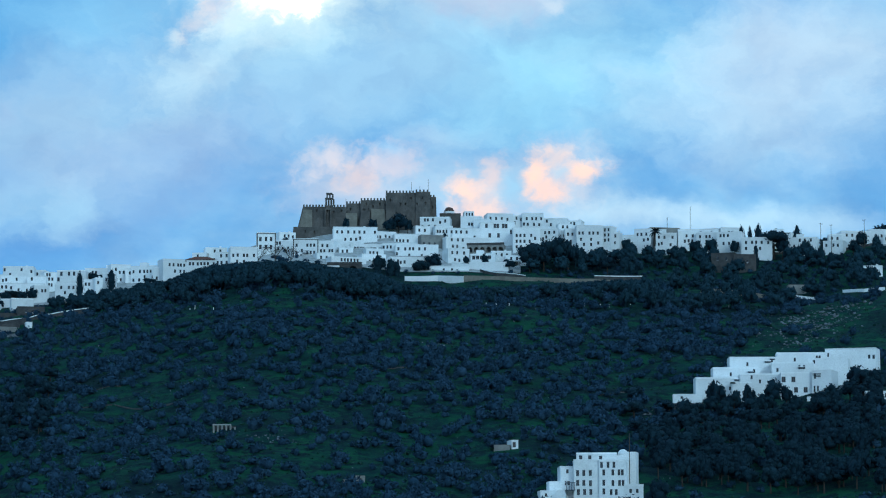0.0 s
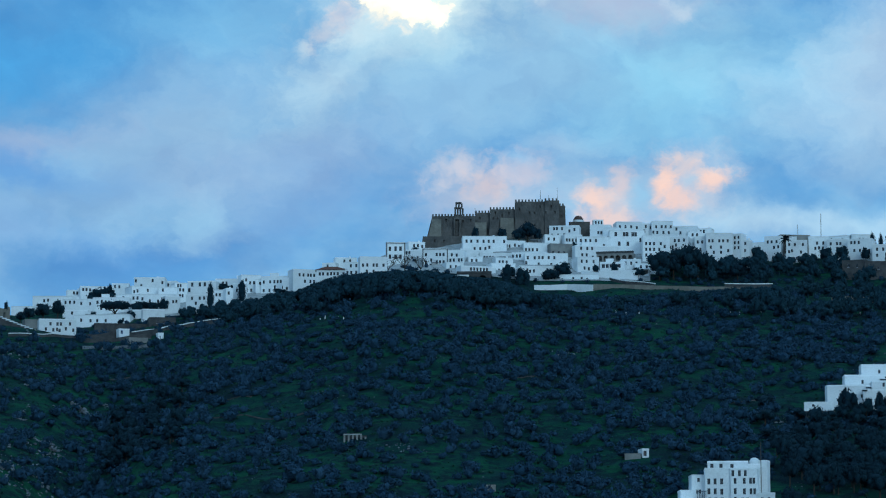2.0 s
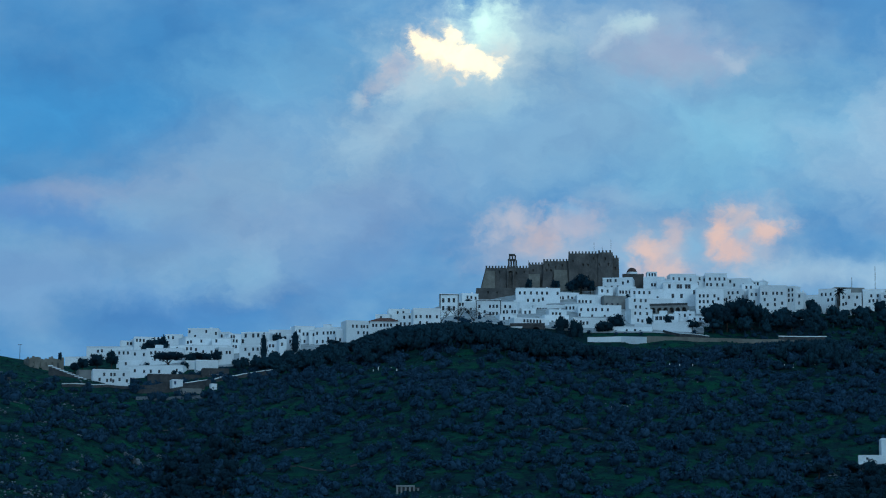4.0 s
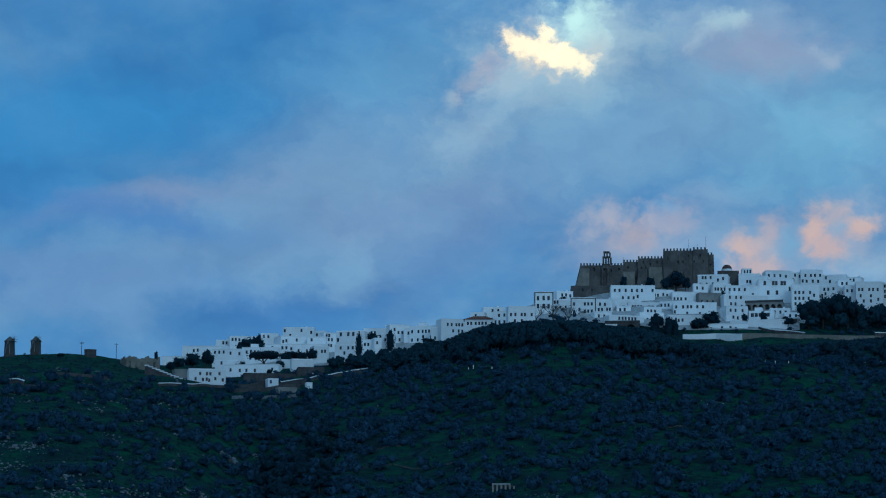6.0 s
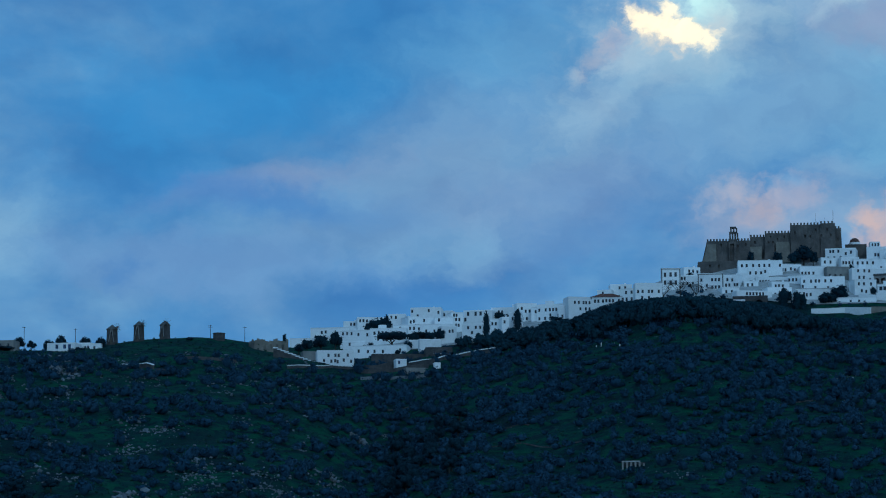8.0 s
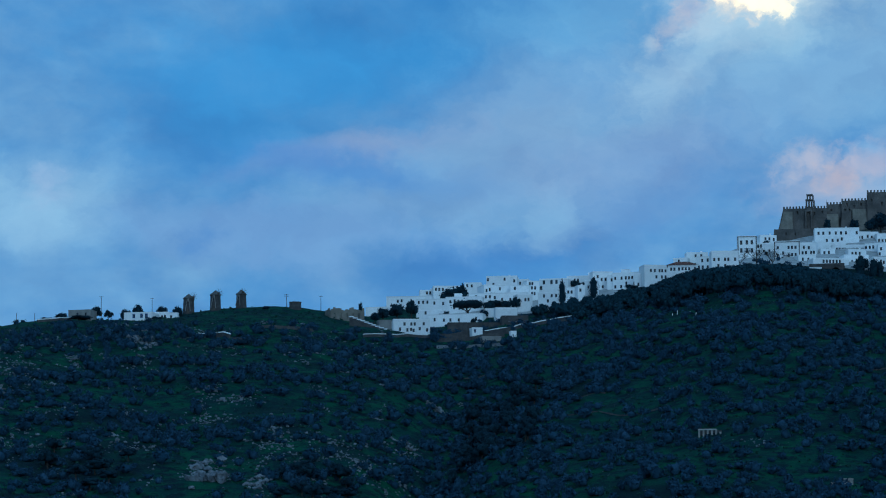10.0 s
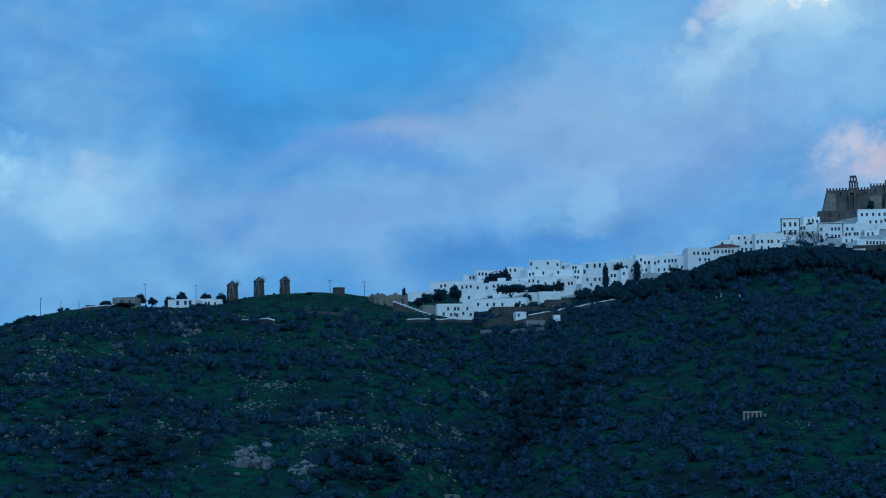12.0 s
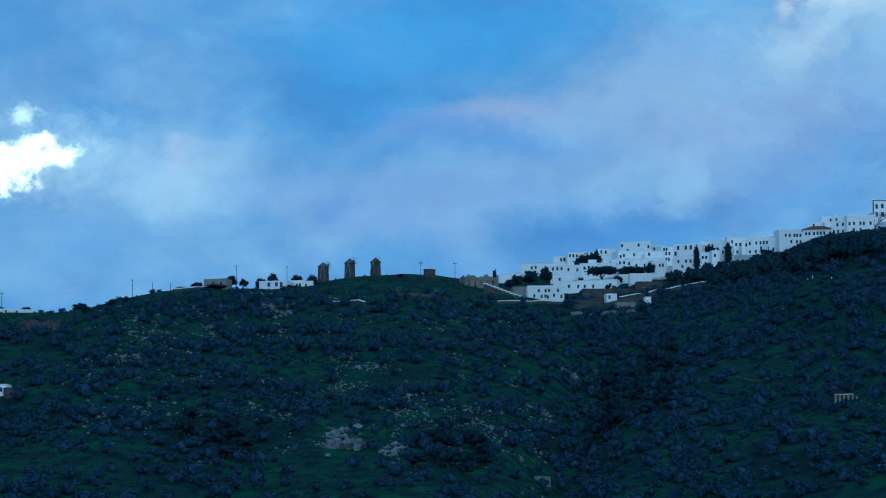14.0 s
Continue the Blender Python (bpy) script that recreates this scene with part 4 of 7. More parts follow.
house(89.7, 1405.4, 185.8, 7.6, 6.1, 13.0, -19, [(-2.3, 10.9), (-0.5, 10.9), (1.8, 10.9), (2.5, 8.5), (0.6, 8.3)])
house(100.2, 1408.8, 187.5, 13.7, 11.0, 12.3, 14, [(-3.1, 8.4), (0.8, 8.4), (4.3, 8.4)], mat=CREAM, label="cream plastered house on the ridge")
house(100.1, 1401.0, 184.6, 9.6, 7.7, 11.8, 1, [(-3.3, 10.2), (-0.8, 10.2), (2.8, 10.2), (-2.1, 7.4), (1.9, 6.8), (-3.4, 7.0)], stairhead=True)
house(110.4, 1406.3, 187.2, 9.1, 7.3, 11.5, 1, [(-0.8, 8.9), (2.0, 8.9), (4.1, 8.9), (-1.6, 6.5), (0.1, 6.7), (1.8, 6.6)])
house(118.6, 1401.8, 185.7, 10.1, 8.1, 11.3, -11, [(-3.3, 9.5), (-0.5, 9.5), (1.0, 9.5), (2.5, 6.7), (0.9, 6.7)])
house(119.2, 1419.0, 191.8, 12.0, 9.6, 8.8, -23, [(-2.2, 7.5), (2.9, 7.4), (0.3, 6.7)], chimney=True)
house(130.6, 1416.1, 190.3, 9.2, 7.3, 10.5, 8, [(-1.0, 8.6), (0.5, 8.6)])
house(127.6, 1394.4, 183.0, 11.1, 8.8, 13.0, -14, [(-3.8, 11.7), (-2.3, 11.7), (-0.5, 11.7), (-2.5, 8.2), (0.0, 8.1), (2.3, 8.6), (4.1, 8.0)])
house(139.0, 1385.4, 180.5, 13.5, 10.8, 11.8, -8, [(-4.7, 10.0), (-2.0, 10.0), (-0.2, 10.0), (2.2, 9.9), (-4.7, 7.3), (1.5, 7.2), (5.1, 9.8), (4.2, 9.9)], chimney=True)
house(152.5, 1412.3, 189.2, 9.6, 7.7, 8.8, -17, [(0.8, 6.6), (3.0, 6.6), (-0.7, 4.1), (-3.6, 3.9), (-3.4, 4.3)], stairhead=True)
house(160.5, 1391.4, 183.0, 12.0, 9.6, 10.1, -13, [(-1.7, 9.6), (0.5, 9.5), (3.2, 9.5), (-4.2, 6.6), (-1.3, 5.5), (1.6, 5.6)], stairhead=True)
house(172.9, 1386.0, 183.0, 9.0, 7.2, 7.9, -20, [(0.2, 6.3), (2.2, 6.1), (-3.0, 6.3), (2.8, 5.7), (1.9, 5.9)], chimney=True)
house(175.1, 1395.1, 186.1, 6.0, 6.0, 9.0, -2, [(-1.5, 7.5), (1.0, 7.4), (1.8, 4.3), (1.7, 4.1)])
house(184.6, 1396.0, 187.1, 13.5, 10.8, 9.4, 7, [(-4.3, 7.9), (-1.8, 7.9), (0.8, 7.8), (-1.8, 5.1), (2.6, 4.9), (1.0, 4.7), (-0.3, 4.9), (4.0, 7.3), (2.5, 7.6)])
house(198.5, 1398.2, 187.4, 15.5, 11.0, 10.2, 5, [(-4.8, 7.7), (-2.3, 7.6), (3.6, 5.5), (4.8, 3.0), (-2.5, 3.1), (4.0, 5.3), (2.0, 5.5), (1.2, 3.1), (-1.1, 5.3), (3.3, 8.2)], chimney=True)
house(181.7, 1322.0, 165.1, 8.0, 6.4, 6.8, -5, [(-1.7, 5.4), (0.2, 5.4)], chimney=True)
house(202.8, 1389.8, 185.0, 14.4, 11.0, 9.1, -16, [(-4.0, 7.1), (-0.2, 7.1), (-5.7, 7.8), (3.9, 7.0), (-0.3, 4.4), (0.7, 4.6), (0.7, 4.9), (0.4, 4.3), (-2.0, 4.6), (3.2, 7.5)], stairhead=True)
house(121.9, 1363.2, 171.5, 10.3, 8.2, 11.0, -19, [(-2.2, 9.0), (1.5, 8.9)], mat=RUBBLE, label="roofless rubble-stone outbuilding on the slope")
house(131.3, 1360.5, 171.6, 9.8, 7.8, 10.0, 2, [(-2.9, 7.5), (1.0, 7.4), (-1.5, 5.0)], mat=RUBBLE, label="old rubble-stone house with small windows")
house(147.6, 1303.7, 155.8, 7.7, 6.2, 5.8, 2, [(-1.5, 4.4)], mat=CREAM, label="low plastered hut beside the road wall")
house(-172.8, 1315.1, 147.6, 11.2, 9.0, 6.1, 12, [(-2.0, 4.7), (0.8, 4.6), (3.7, 3.8)], mat=RUBBLE, label="brown stone farm building below the village")
house(-184.6, 1285.0, 139.8, 4.4, 5.0, 6.0, 21, [(-1.0, 5.0)], label="small white hut with a blue door", blue=True)
house(-167.9, 1273.0, 138.5, 2.4, 4.0, 4.3, 18)
house(-181.0, 1277.0, 138.4, 9.0, 3.0, 3.2, 12, label="low white terrace wall among ruins")
house(-176.0, 1266.0, 136.0, 8.0, 6.4, 4.1, 20, mat=CREAM, label="low pale roofless ruin below the houses")
house(-340.3, 1329.4, 154.6, 12.8, 10.2, 6.0, -3, [(-2.0, 5.0), (1.5, 5.0), (3.7, 5.0)], label="low white house with blue doors on the ridge", blue=True, size=(1.3, 1.9))
house(-333.5, 1339.5, 155.6, 8.4, 6.7, 6.0, -1, [(-1.0, 5.0), (2.7, 4.4), (1.4, 4.2)])
house(-363.0, 1316.4, 154.3, 10.2, 8.2, 6.5, -3, [(-1.0, 5.0), (2.7, 4.9)], mat=CREAM, label="low tan farmhouse on the ridge")
house(-325.1, 1329.5, 153.6, 4.9, 6.0, 6.5, 0, [(-0.5, 5.0)])
house(-438.4, 1267.1, 139.0, 19.4, 11.0, 6.0, 35, [(-2.6, 5.3), (2.1, 5.3)], chimney=True)
house(-335.2, 956.1, 82.3, 5.4, 6.0, 5.5, 4, [(0.9, 4.2)], label="small white house on the slope")
house(-329.4, 952.9, 81.6, 4.3, 6.0, 4.8, 27, mat=RUBBLE, label="brown stone shed beside the small house")
house(21.3, 933.1, 67.7, 2.0, 6.0, 4.4, 12, [(-0.2, 3.8)], size=(1.0, 1.6), label="small white chapel among the bushes")
house(17.4, 932.4, 67.0, 4.7, 4.0, 3.6, -6, mat=CREAM, label="low pale wall of a hut among the bushes")
house(-154.4, 918.8, 49.8, 3.0, 6.0, 3.7, -9, mat=CREAM, label="small pale hut at the foot of the slope")
house(-23.3, 885.5, 55.1, 2.9, 6.0, 3.8, 14, [(0.0, 3.3)], mat=CREAM, label="small pale hut among the bushes")
house(-26.2, 882.6, 54.3, 3.8, 4.0, 3.4, -18, mat=CREAM, label="low pale outbuilding among the bushes")
house(-189.9, 1314.5, 144.7, 22.7, 5.0, 6.4, 14, mat=RUBBLE, label="brown stone terrace building under the houses")
house(-183.7, 1349.8, 154.9, 13.5, 5.0, 6.0, 3, label="curved white terrace wall below the big house")
house(-174.4, 1361.3, 158.6, 6.8, 6.0, 9.5, 21, [(0.2, 7.5), (1.6, 7.6)])
house(-179.1, 1334.6, 152.6, 9.5, 5.0, 6.8, 16, label="white terrace block with a plain front")
house(-48.3, 1344.8, 170.2, 7.3, 5.0, 4.5, -8, label="low white terrace block below the houses")
house(2.7, 1350.8, 168.0, 17.1, 6.0, 7.4, -6, [(1.2, 5.9), (2.2, 3.1), (-2.4, 5.9), (-0.5, 3.0), (-7.2, 5.5), (3.5, 5.4)], label="white terrace block stepping down the slope")
house(19.8, 1351.9, 171.1, 17.1, 6.0, 6.0, -9, label="white terrace block stepping down the slope")
house(32.3, 1365.7, 175.6, 9.9, 7.9, 6.2, 5, [(-2.5, 5.1), (0.0, 5.1), (2.5, 5.1)])
house(-42.6, 1375.6, 180.5, 6.2, 6.0, 6.1, 10, [(-1.6, 4.7), (0.4, 4.8)], chimney=True)
house(-29.8, 1372.1, 179.0, 7.9, 6.3, 6.5, 15, [(-2.2, 5.0), (1.0, 5.0), (-0.7, 5.1)], chimney=True)
house(-9.0, 1404.5, 193.0, 6.9, 6.0, 7.0, 18, [(-1.7, 5.4), (0.9, 5.4)], chimney=True)
house(17.3, 1408.5, 190.5, 7.1, 6.0, 13.1, -16, [(-0.5, 11.0), (1.5, 11.0), (-1.5, 8.9)])
house(55.2, 1411.7, 190.2, 6.1, 6.0, 11.8, 7, [(-1.0, 10.7), (1.0, 10.7)], chimney=True)
house(-51.2, 1363.0, 175.4, 7.9, 6.3, 7.0, 20, [(-2.0, 5.5), (0.5, 5.5)], chimney=True)
house(-138.3, 1397.3, 171.7, 7.0, 6.0, 8.1, 2, [(-1.5, 6.5), (0.5, 6.6)])
house(-110.6, 1420.0, 182.9, 6.7, 6.0, 6.9, -11, [(-0.8, 5.8)])
house(138.6, 986.7, 86.0, 11.9, 9.6, 5.1, -1, [(-3.7, 4.5), (4.3, 3.7), (0.5, 4.1), (1.4, 3.8)], label="white boundary building beside dark trees")


def arcade(x, y, z, w, deep, h, yaw, n, wide, foot, top, mat, label, inset=1.6):
    """A house whose front opens in n round arches between foot and top."""
    t = thing("house", pose(x, y, z, 0, 0, yaw), label, "house", "village houses")
    HOUSE_SPOTS.append((x, y, w / 2, deep))
    bm = bmesh.new()

    def quad(*ps):
        bm.faces.new([bm.verts.new(p) for p in ps])

    a, step = wide / 2, w / n
    spring = top - a
    quad((-w / 2, 0, 0), (w / 2, 0, 0), (w / 2, 0, foot), (-w / 2, 0, foot))
    for i in range(n):
        cx = -w / 2 + step * (i + 0.5)
        l, r = cx - step / 2, cx + step / 2
        quad((l, 0, foot), (cx - a, 0, foot), (cx - a, 0, h), (l, 0, h))
        quad((cx + a, 0, foot), (r, 0, foot), (r, 0, h), (cx + a, 0, h))
        rim = [(cx - a, foot)] + [(cx - a * math.cos(math.pi * k / 10), spring + a * math.sin(math.pi * k / 10)) for k in range(11)] + [(cx + a, foot)]
        for (xa, za), (xb, zb) in zip(rim, rim[1:]):
            if xb - xa > 1e-4:
                quad((xa, 0, za), (xb, 0, zb), (xb, 0, h), (xa, 0, h))
            quad((xa, 0, za), (xa, inset, za), (xb, inset, zb), (xb, 0, zb))
        quad((cx - a, 0, foot), (cx + a, 0, foot), (cx + a, inset, foot), (cx - a, inset, foot))
    quad((-w / 2, inset, 0), (w / 2, inset, 0), (w / 2, inset, h), (-w / 2, inset, h))
    for q in (((w / 2, 0, 0), (w / 2, deep, 0), (w / 2, deep, h), (w / 2, 0, h)), ((-w / 2, deep, 0), (-w / 2, 0, 0), (-w / 2, 0, h), (-w / 2, deep, h)),
              ((w / 2, deep, 0), (-w / 2, deep, 0), (-w / 2, deep, h), (w / 2, deep, h)), ((-w / 2, 0, h), (w / 2, 0, h), (w / 2, deep, h), (-w / 2, deep, h))):
        quad(*q)
    part("wall", bm, mat, t, "wall of round arches")
    part("parapet", boxed((-w / 2 - 0.2, w / 2 + 0.2, -0.25, 0.35, h, h + 0.9)), RUBBLE, t, "brown stone parapet")
    for i in range(n):
        cx = -w / 2 + step * (i + 0.5)
        part("door", boxed((cx - a * 0.6, cx + a * 0.6, inset - 0.12, inset - 0.004, foot, spring)), FRAME, t)
    return t


def veranda(x, y, z, w, deep, h, yaw):
    """A white flat slab on thin posts."""
    t = thing("veranda", pose(x, y, z, 0, 0, yaw), "white flat-roofed veranda on slender posts", "veranda")
    part("roof", boxed((-w / 2, w / 2, 0, deep, h, h + 0.45)), WHITE, t)
    part("back_wall", boxed((-w / 2 + 0.2, w / 2 - 0.2, deep - 0.4, deep, -2, h)), CREAM, t)
    part("parapet", boxed((-w / 2, w / 2, -0.1, 0.2, -2, 0.7)), WHITE, t)
    for i in range(6):
        px = -w / 2 + 0.3 + i * (w - 0.6) / 5
        part("post", boxed((px - 0.14, px + 0.14, 0.25, 0.53, 0, h)), WHITE, t)


def broken_walls(x, y, z, w, deep, h, yaw, label, mat):
    """A roofless house: four walls with ragged tops and gaping windows."""
    t = thing("ruined_house", pose(x, y, z, 0, 0, yaw), label, "ruin", "ruins")
    HOUSE_SPOTS.append((x, y, w / 2, deep))
    for k, (ox, oy, length, turn) in enumerate(((0, 0, w, 0), (w / 2, deep / 2, deep, 90), (0, deep, w, 180), (-w / 2, deep / 2, deep, 270))):
        side = part("wall", boxed((-length / 2, length / 2, -0.35, 0.35, 0, h * 0.36)), mat, t)
        side.matrix_basis = pose(ox, oy, 0, 0, 0, turn)
        n = max(4, int(length / 0.9))
        for i in range(n):
            a, b = -length / 2 + i * length / n, -length / 2 + (i + 1) * length / n
            top = h * (0.87 + 0.07 * math.sin(i * 0.8 + k) + 0.04 * math.sin(i * 2.1))
            if i % 3 == 1 and top > 0.72 * h:
                part("lintel", boxed((a, b, -0.35, 0.35, h * 0.66, top)), mat, side)
            else:
                part("masonry", boxed((a, b, -0.35, 0.35, h * 0.36, top)), mat, side)


def round_tower(x, y, z, r, h, label):
    t = thing("stone_tower", pose(x, y, z), label, "tower")
    bm = bmesh.new()
    tube(bm, (0, 0, -2), (0, 0, h), r * 1.05, r, 24)
    part("wall", bm, RUBBLE, t)
    bm = bmesh.new()
    tube(bm, (0, 0, h), (0, 0, h + 0.3), r * 1.06, r * 1.06, 24)
    part("coping", bm, STONE, t)


def bare_tree(x, y, z, h):
    """A leafless tree: trunk, limbs, and fine twigs."""
    t = thing("bare_tree", pose(x, y, z, 0, 0, random.uniform(0, 360)), "leafless grey tree with fine twigs in front of the houses", "tree", "bare trees")
    bm, bt = bmesh.new(), bmesh.new()
    tube(bm, (0, 0, -0.5), (0.1, 0, h * 0.3), 0.24, 0.17, 7)
    for i in range(6):
        a = 1.05 * i + random.uniform(-0.3, 0.3)
        reach = random.uniform(0.28, 0.45) * h
        p = Vector((0.1, 0, h * random.uniform(0.22, 0.32)))
        q = Vector((reach * math.cos(a), reach * math.sin(a), h * random.uniform(0.6, 0.82)))
        tube(bm, p, q, 0.12, 0.06, 5)
        for k in range(9):
            b = p.lerp(q, random.uniform(0.45, 1.0))
            c = b + Vector((random.uniform(-1, 1), random.uniform(-1, 1), random.uniform(0.3, 1.1))) * 0.2 * h
            tube(bt, b, c, 0.05, 0.025, 3)
            for _ in range(2):
                d = b.lerp(c, random.uniform(0.4, 0.9))
                tube(bt, d, d + Vector((random.uniform(-1, 1), random.uniform(-1, 1), random.uniform(0, 1))) * 0.11 * h, 0.035, 0.02, 3)
    part("trunk", bm, BARK, t)
    part("branchwork", bt, BARK, t)


# ---- fortified monastery ----
def merlons(parent, x0, x1, y, z, width=0.75, gap=0.62, tall=0.95):
    bm = boxed((0, width, 0, 0.6, 0, tall))
    first = part("merlon", bm, STONE, parent)
    n = max(1, int((x1 - x0) / (width + gap)))
    step = (x1 - x0) / n
    first.matrix_basis = pose(x0, y, z)
    for i in range(1, n):
        again("merlon", first, parent, pose(x0 + i * step, y, z))


def rampart(parent, x0, x1, y0, y1, z0, z1, lean_l=0.0, lean_r=0.0, lean_f=0.0, mat=None, holes=(), name="rampart"):
    """A stone block whose foot spreads by the given leans, with arrow slits cut in its front."""
    bm = bmesh.new()
    h = z1 - z0
    slits = [(hx - (x0 + x1) / 2, hz - z0, 0.7, 1.25) for hx, hz in holes]
    pierced(bm, x1 - x0, h, slits, 0.8)
    for v in bm.verts:
        f = 1 - v.co.z / h
        v.co = ((x0 + x1) / 2 + v.co.x, y0 + v.co.y - lean_f * f, z0 + v.co.z)
        if abs(v.co.x - x0) < 1e-4:
            v.co.x -= lean_l * f
        if abs(v.co.x - x1) < 1e-4:
            v.co.x += lean_r * f
    a, b, c, d = (x0 - lean_l, y0 - lean_f, z0), (x1 + lean_r, y0 - lean_f, z0), (x1 + lean_r, y1, z0), (x0 - lean_l, y1, z0)
    e, f, g, i = (x0, y0, z1), (x1, y0, z1), (x1, y1, z1), (x0, y1, z1)
    for q in ((b, c, g, f), (d, a, e, i), (c, d, i, g), (e, f, g, i)):
        bm.faces.new([bm.verts.new(p) for p in q])
    return part(name, bm, mat or STONE, parent)


# ---- windmills ----
def windmill(x, y, z, r, h, turn, label):
    t = thing("windmill", pose(x, y, z, 0, 0, turn), label, "windmill", "hilltop windmills")
    bm = bmesh.new()
    tube(bm, (0, 0, -1.5), (0, 0, h), r * 1.06, r * 0.94, 28)
    part("tower", bm, RUBBLE, t, "round rubble-stone tower")
    bm = bmesh.new()
    tube(bm, (0, 0, h), (0, 0, h + 0.25), r * 1.08, r * 1.08, 28)
    tube(bm, (0, 0, h + 0.25), (0, 0, h + 2.3), r * 1.06, 0.12, 28)
    part("cap", bm, STRAW, t, "conical grey thatched cap")
    part("window", boxed((-0.35, 0.35, -r * 1.02, -r * 0.85, h * 0.68, h * 0.68 + 0.8)), GLASS, t)
    part("door", boxed((-0.5, 0.5, -r * 1.07, -r * 0.9, 0, 2.0)), WOOD, t)
    wheel = thing("sail_wheel", pose(r * 0.75, -r * 0.75, h + 0.75, 0, 0, 45), "", "")
    wheel.parent = t
    bm = bmesh.new()
    tube(bm, (0, 1.2, 0), (0, -1.5, 0.1), 0.16, 0.13)
    part("axle", bm, WOOD, wheel)
    bm = bmesh.new()
    tube(bm, (0, -1.1, 0), (2.0, -1.1, 0), 0.10, 0.05, 6)
    arm = part("sail_arm", bm, WOOD, wheel)
    for i in range(1, 10):
        again("sail_arm", arm, wheel, pose(0, 0, 0, 0, 36 * i, 0))
    for k in (-1, 1):
        bm = bmesh.new()
        tube(bm, (0.2 * k, -r * 0.98, h), (1.15 * k, -r * 1.35, 0.8), 0.15, 0.15, 6)
        part("stay", bm, CREAM, t, "pale wooden stay")
    return t


# ---- poles, masts, walls, rocks ----
def pole(x, y, z, h, bars=1, r=0.14, label="wooden utility pole with a cross arm on the ridge", name="utility_pole"):
    t = thing(name, pose(x, y, z, 0, 0, random.uniform(-30, 30)), label, "pole", "ridge poles")
    bm = bmesh.new()
    tube(bm, (0, 0, -1), (0, 0, h), r, r * 0.7, 8)
    part("shaft", bm, WOOD, t)
    for i in range(bars):
        part("cross_arm", boxed((-0.9, 0.9, -0.07, 0.07, h - 0.5 - 0.6 * i, h - 0.36 - 0.6 * i)), WOOD, t)
        for k in (-0.75, 0.75):
            bm = bmesh.new()
            tube(bm, (k, 0, h - 0.36 - 0.6 * i), (k, 0, h - 0.16 - 0.6 * i), 0.05, 0.04, 6)
            part("insulator", bm, METAL, t)
    return t


def mast(x, y, z, h, label="thin lattice radio mast above the roofs"):
    t = thing("radio_mast", pose(x, y, z), label, "mast", "masts")
    for k in range(3):
        a = 2.094 * k
        bm = bmesh.new()
        tube(bm, (0.28 * math.cos(a), 0.28 * math.sin(a), -1), (0.16 * math.cos(a), 0.16 * math.sin(a), h), 0.06, 0.05, 6)
        part("leg", bm, METAL, t)
    bm = bmesh.new()
    n = int(h / 0.8)
    for i in range(n):
        a, b = 2.094 * i, 2.094 * (i + 1)
        tube(bm, (0.25 * math.cos(a), 0.25 * math.sin(a), i * 0.8), (0.25 * math.cos(b), 0.25 * math.sin(b), i * 0.8 + 0.8), 0.03, 0.03, 5)
    part("lattice", bm, METAL, t)
    return t


def wall_run(points, tall, mat, label, thick=0.6, name="boundary_wall", sink=2.5, cap=None, crown=None):
    """A wall along a line of plan points, its foot in the ground."""
    t = thing(name, Matrix(), label, "wall", kind="structure")
    bm = bmesh.new()
    bc = bmesh.new()
    fine = []
    for (xa, ya), (xb, yb) in zip(points, points[1:]):
        n = max(1, int(math.hypot(xb - xa, yb - ya) / 4))
        fine += [(xa + (xb - xa) * i / n, ya + (yb - ya) * i / n) for i in range(n)]
    fine.append(points[-1])
    rings = []
    for i, (px, py) in enumerate(fine):
        qx, qy = fine[min(i + 1, len(fine) - 1)]
        ox, oy = fine[max(i - 1, 0)]
        dx, dy = qx - ox, qy - oy
        l = math.hypot(dx, dy) or 1
        nx, ny = -dy / l * thick / 2, dx / l * thick / 2
        g = zat(px, py)
        top = g + tall * (1 + 0.05 * math.sin(px * 1.7))
        if crown:
            top = float(np.interp(px, [p[0] for p in points], crown)) + 0.05 * math.sin(px * 1.7)
            g = min(g, top - tall)
        rings.append([(px - nx, py - ny, g - sink), (px + nx, py + ny, g - sink), (px + nx, py + ny, top), (px - nx, py - ny, top)])
    HOUSE_SPOTS.extend((px, py - 5, 1.2, 5) for px, py in fine)
    for target, grow, low in ((bm, 0, 0),) + (((bc, 0.12, 1),) if cap else ()):
        vs = []
        for r in rings:
            if low:
                c = [Vector(p) for p in r]
                mid = (c[2] + c[3]) / 2
                s = [(p - mid) * 1.4 + mid for p in (c[3], c[2])]
                vs.append([target.verts.new(p) for p in (s[0], s[1], s[1] + Vector((0, 0, 0.35)), s[0] + Vector((0, 0, 0.35)))])
            else:
                vs.append([target.verts.new(p) for p in r])
        for a, b in zip(vs, vs[1:]):
            for i in range(4):
                j = (i + 1) % 4
                target.faces.new((a[i], a[j], b[j], b[i]))
        target.faces.new(vs[0][::-1])
        target.faces.new(vs[-1])
    bmesh.ops.recalc_face_normals(bm, faces=bm.faces)
    part("masonry", bm, mat, t)
    if cap:
        bmesh.ops.recalc_face_normals(bc, faces=bc.faces)
        part("coping", bc, cap, t, "whitewashed coping")
    else:
        bc.free()
    return t


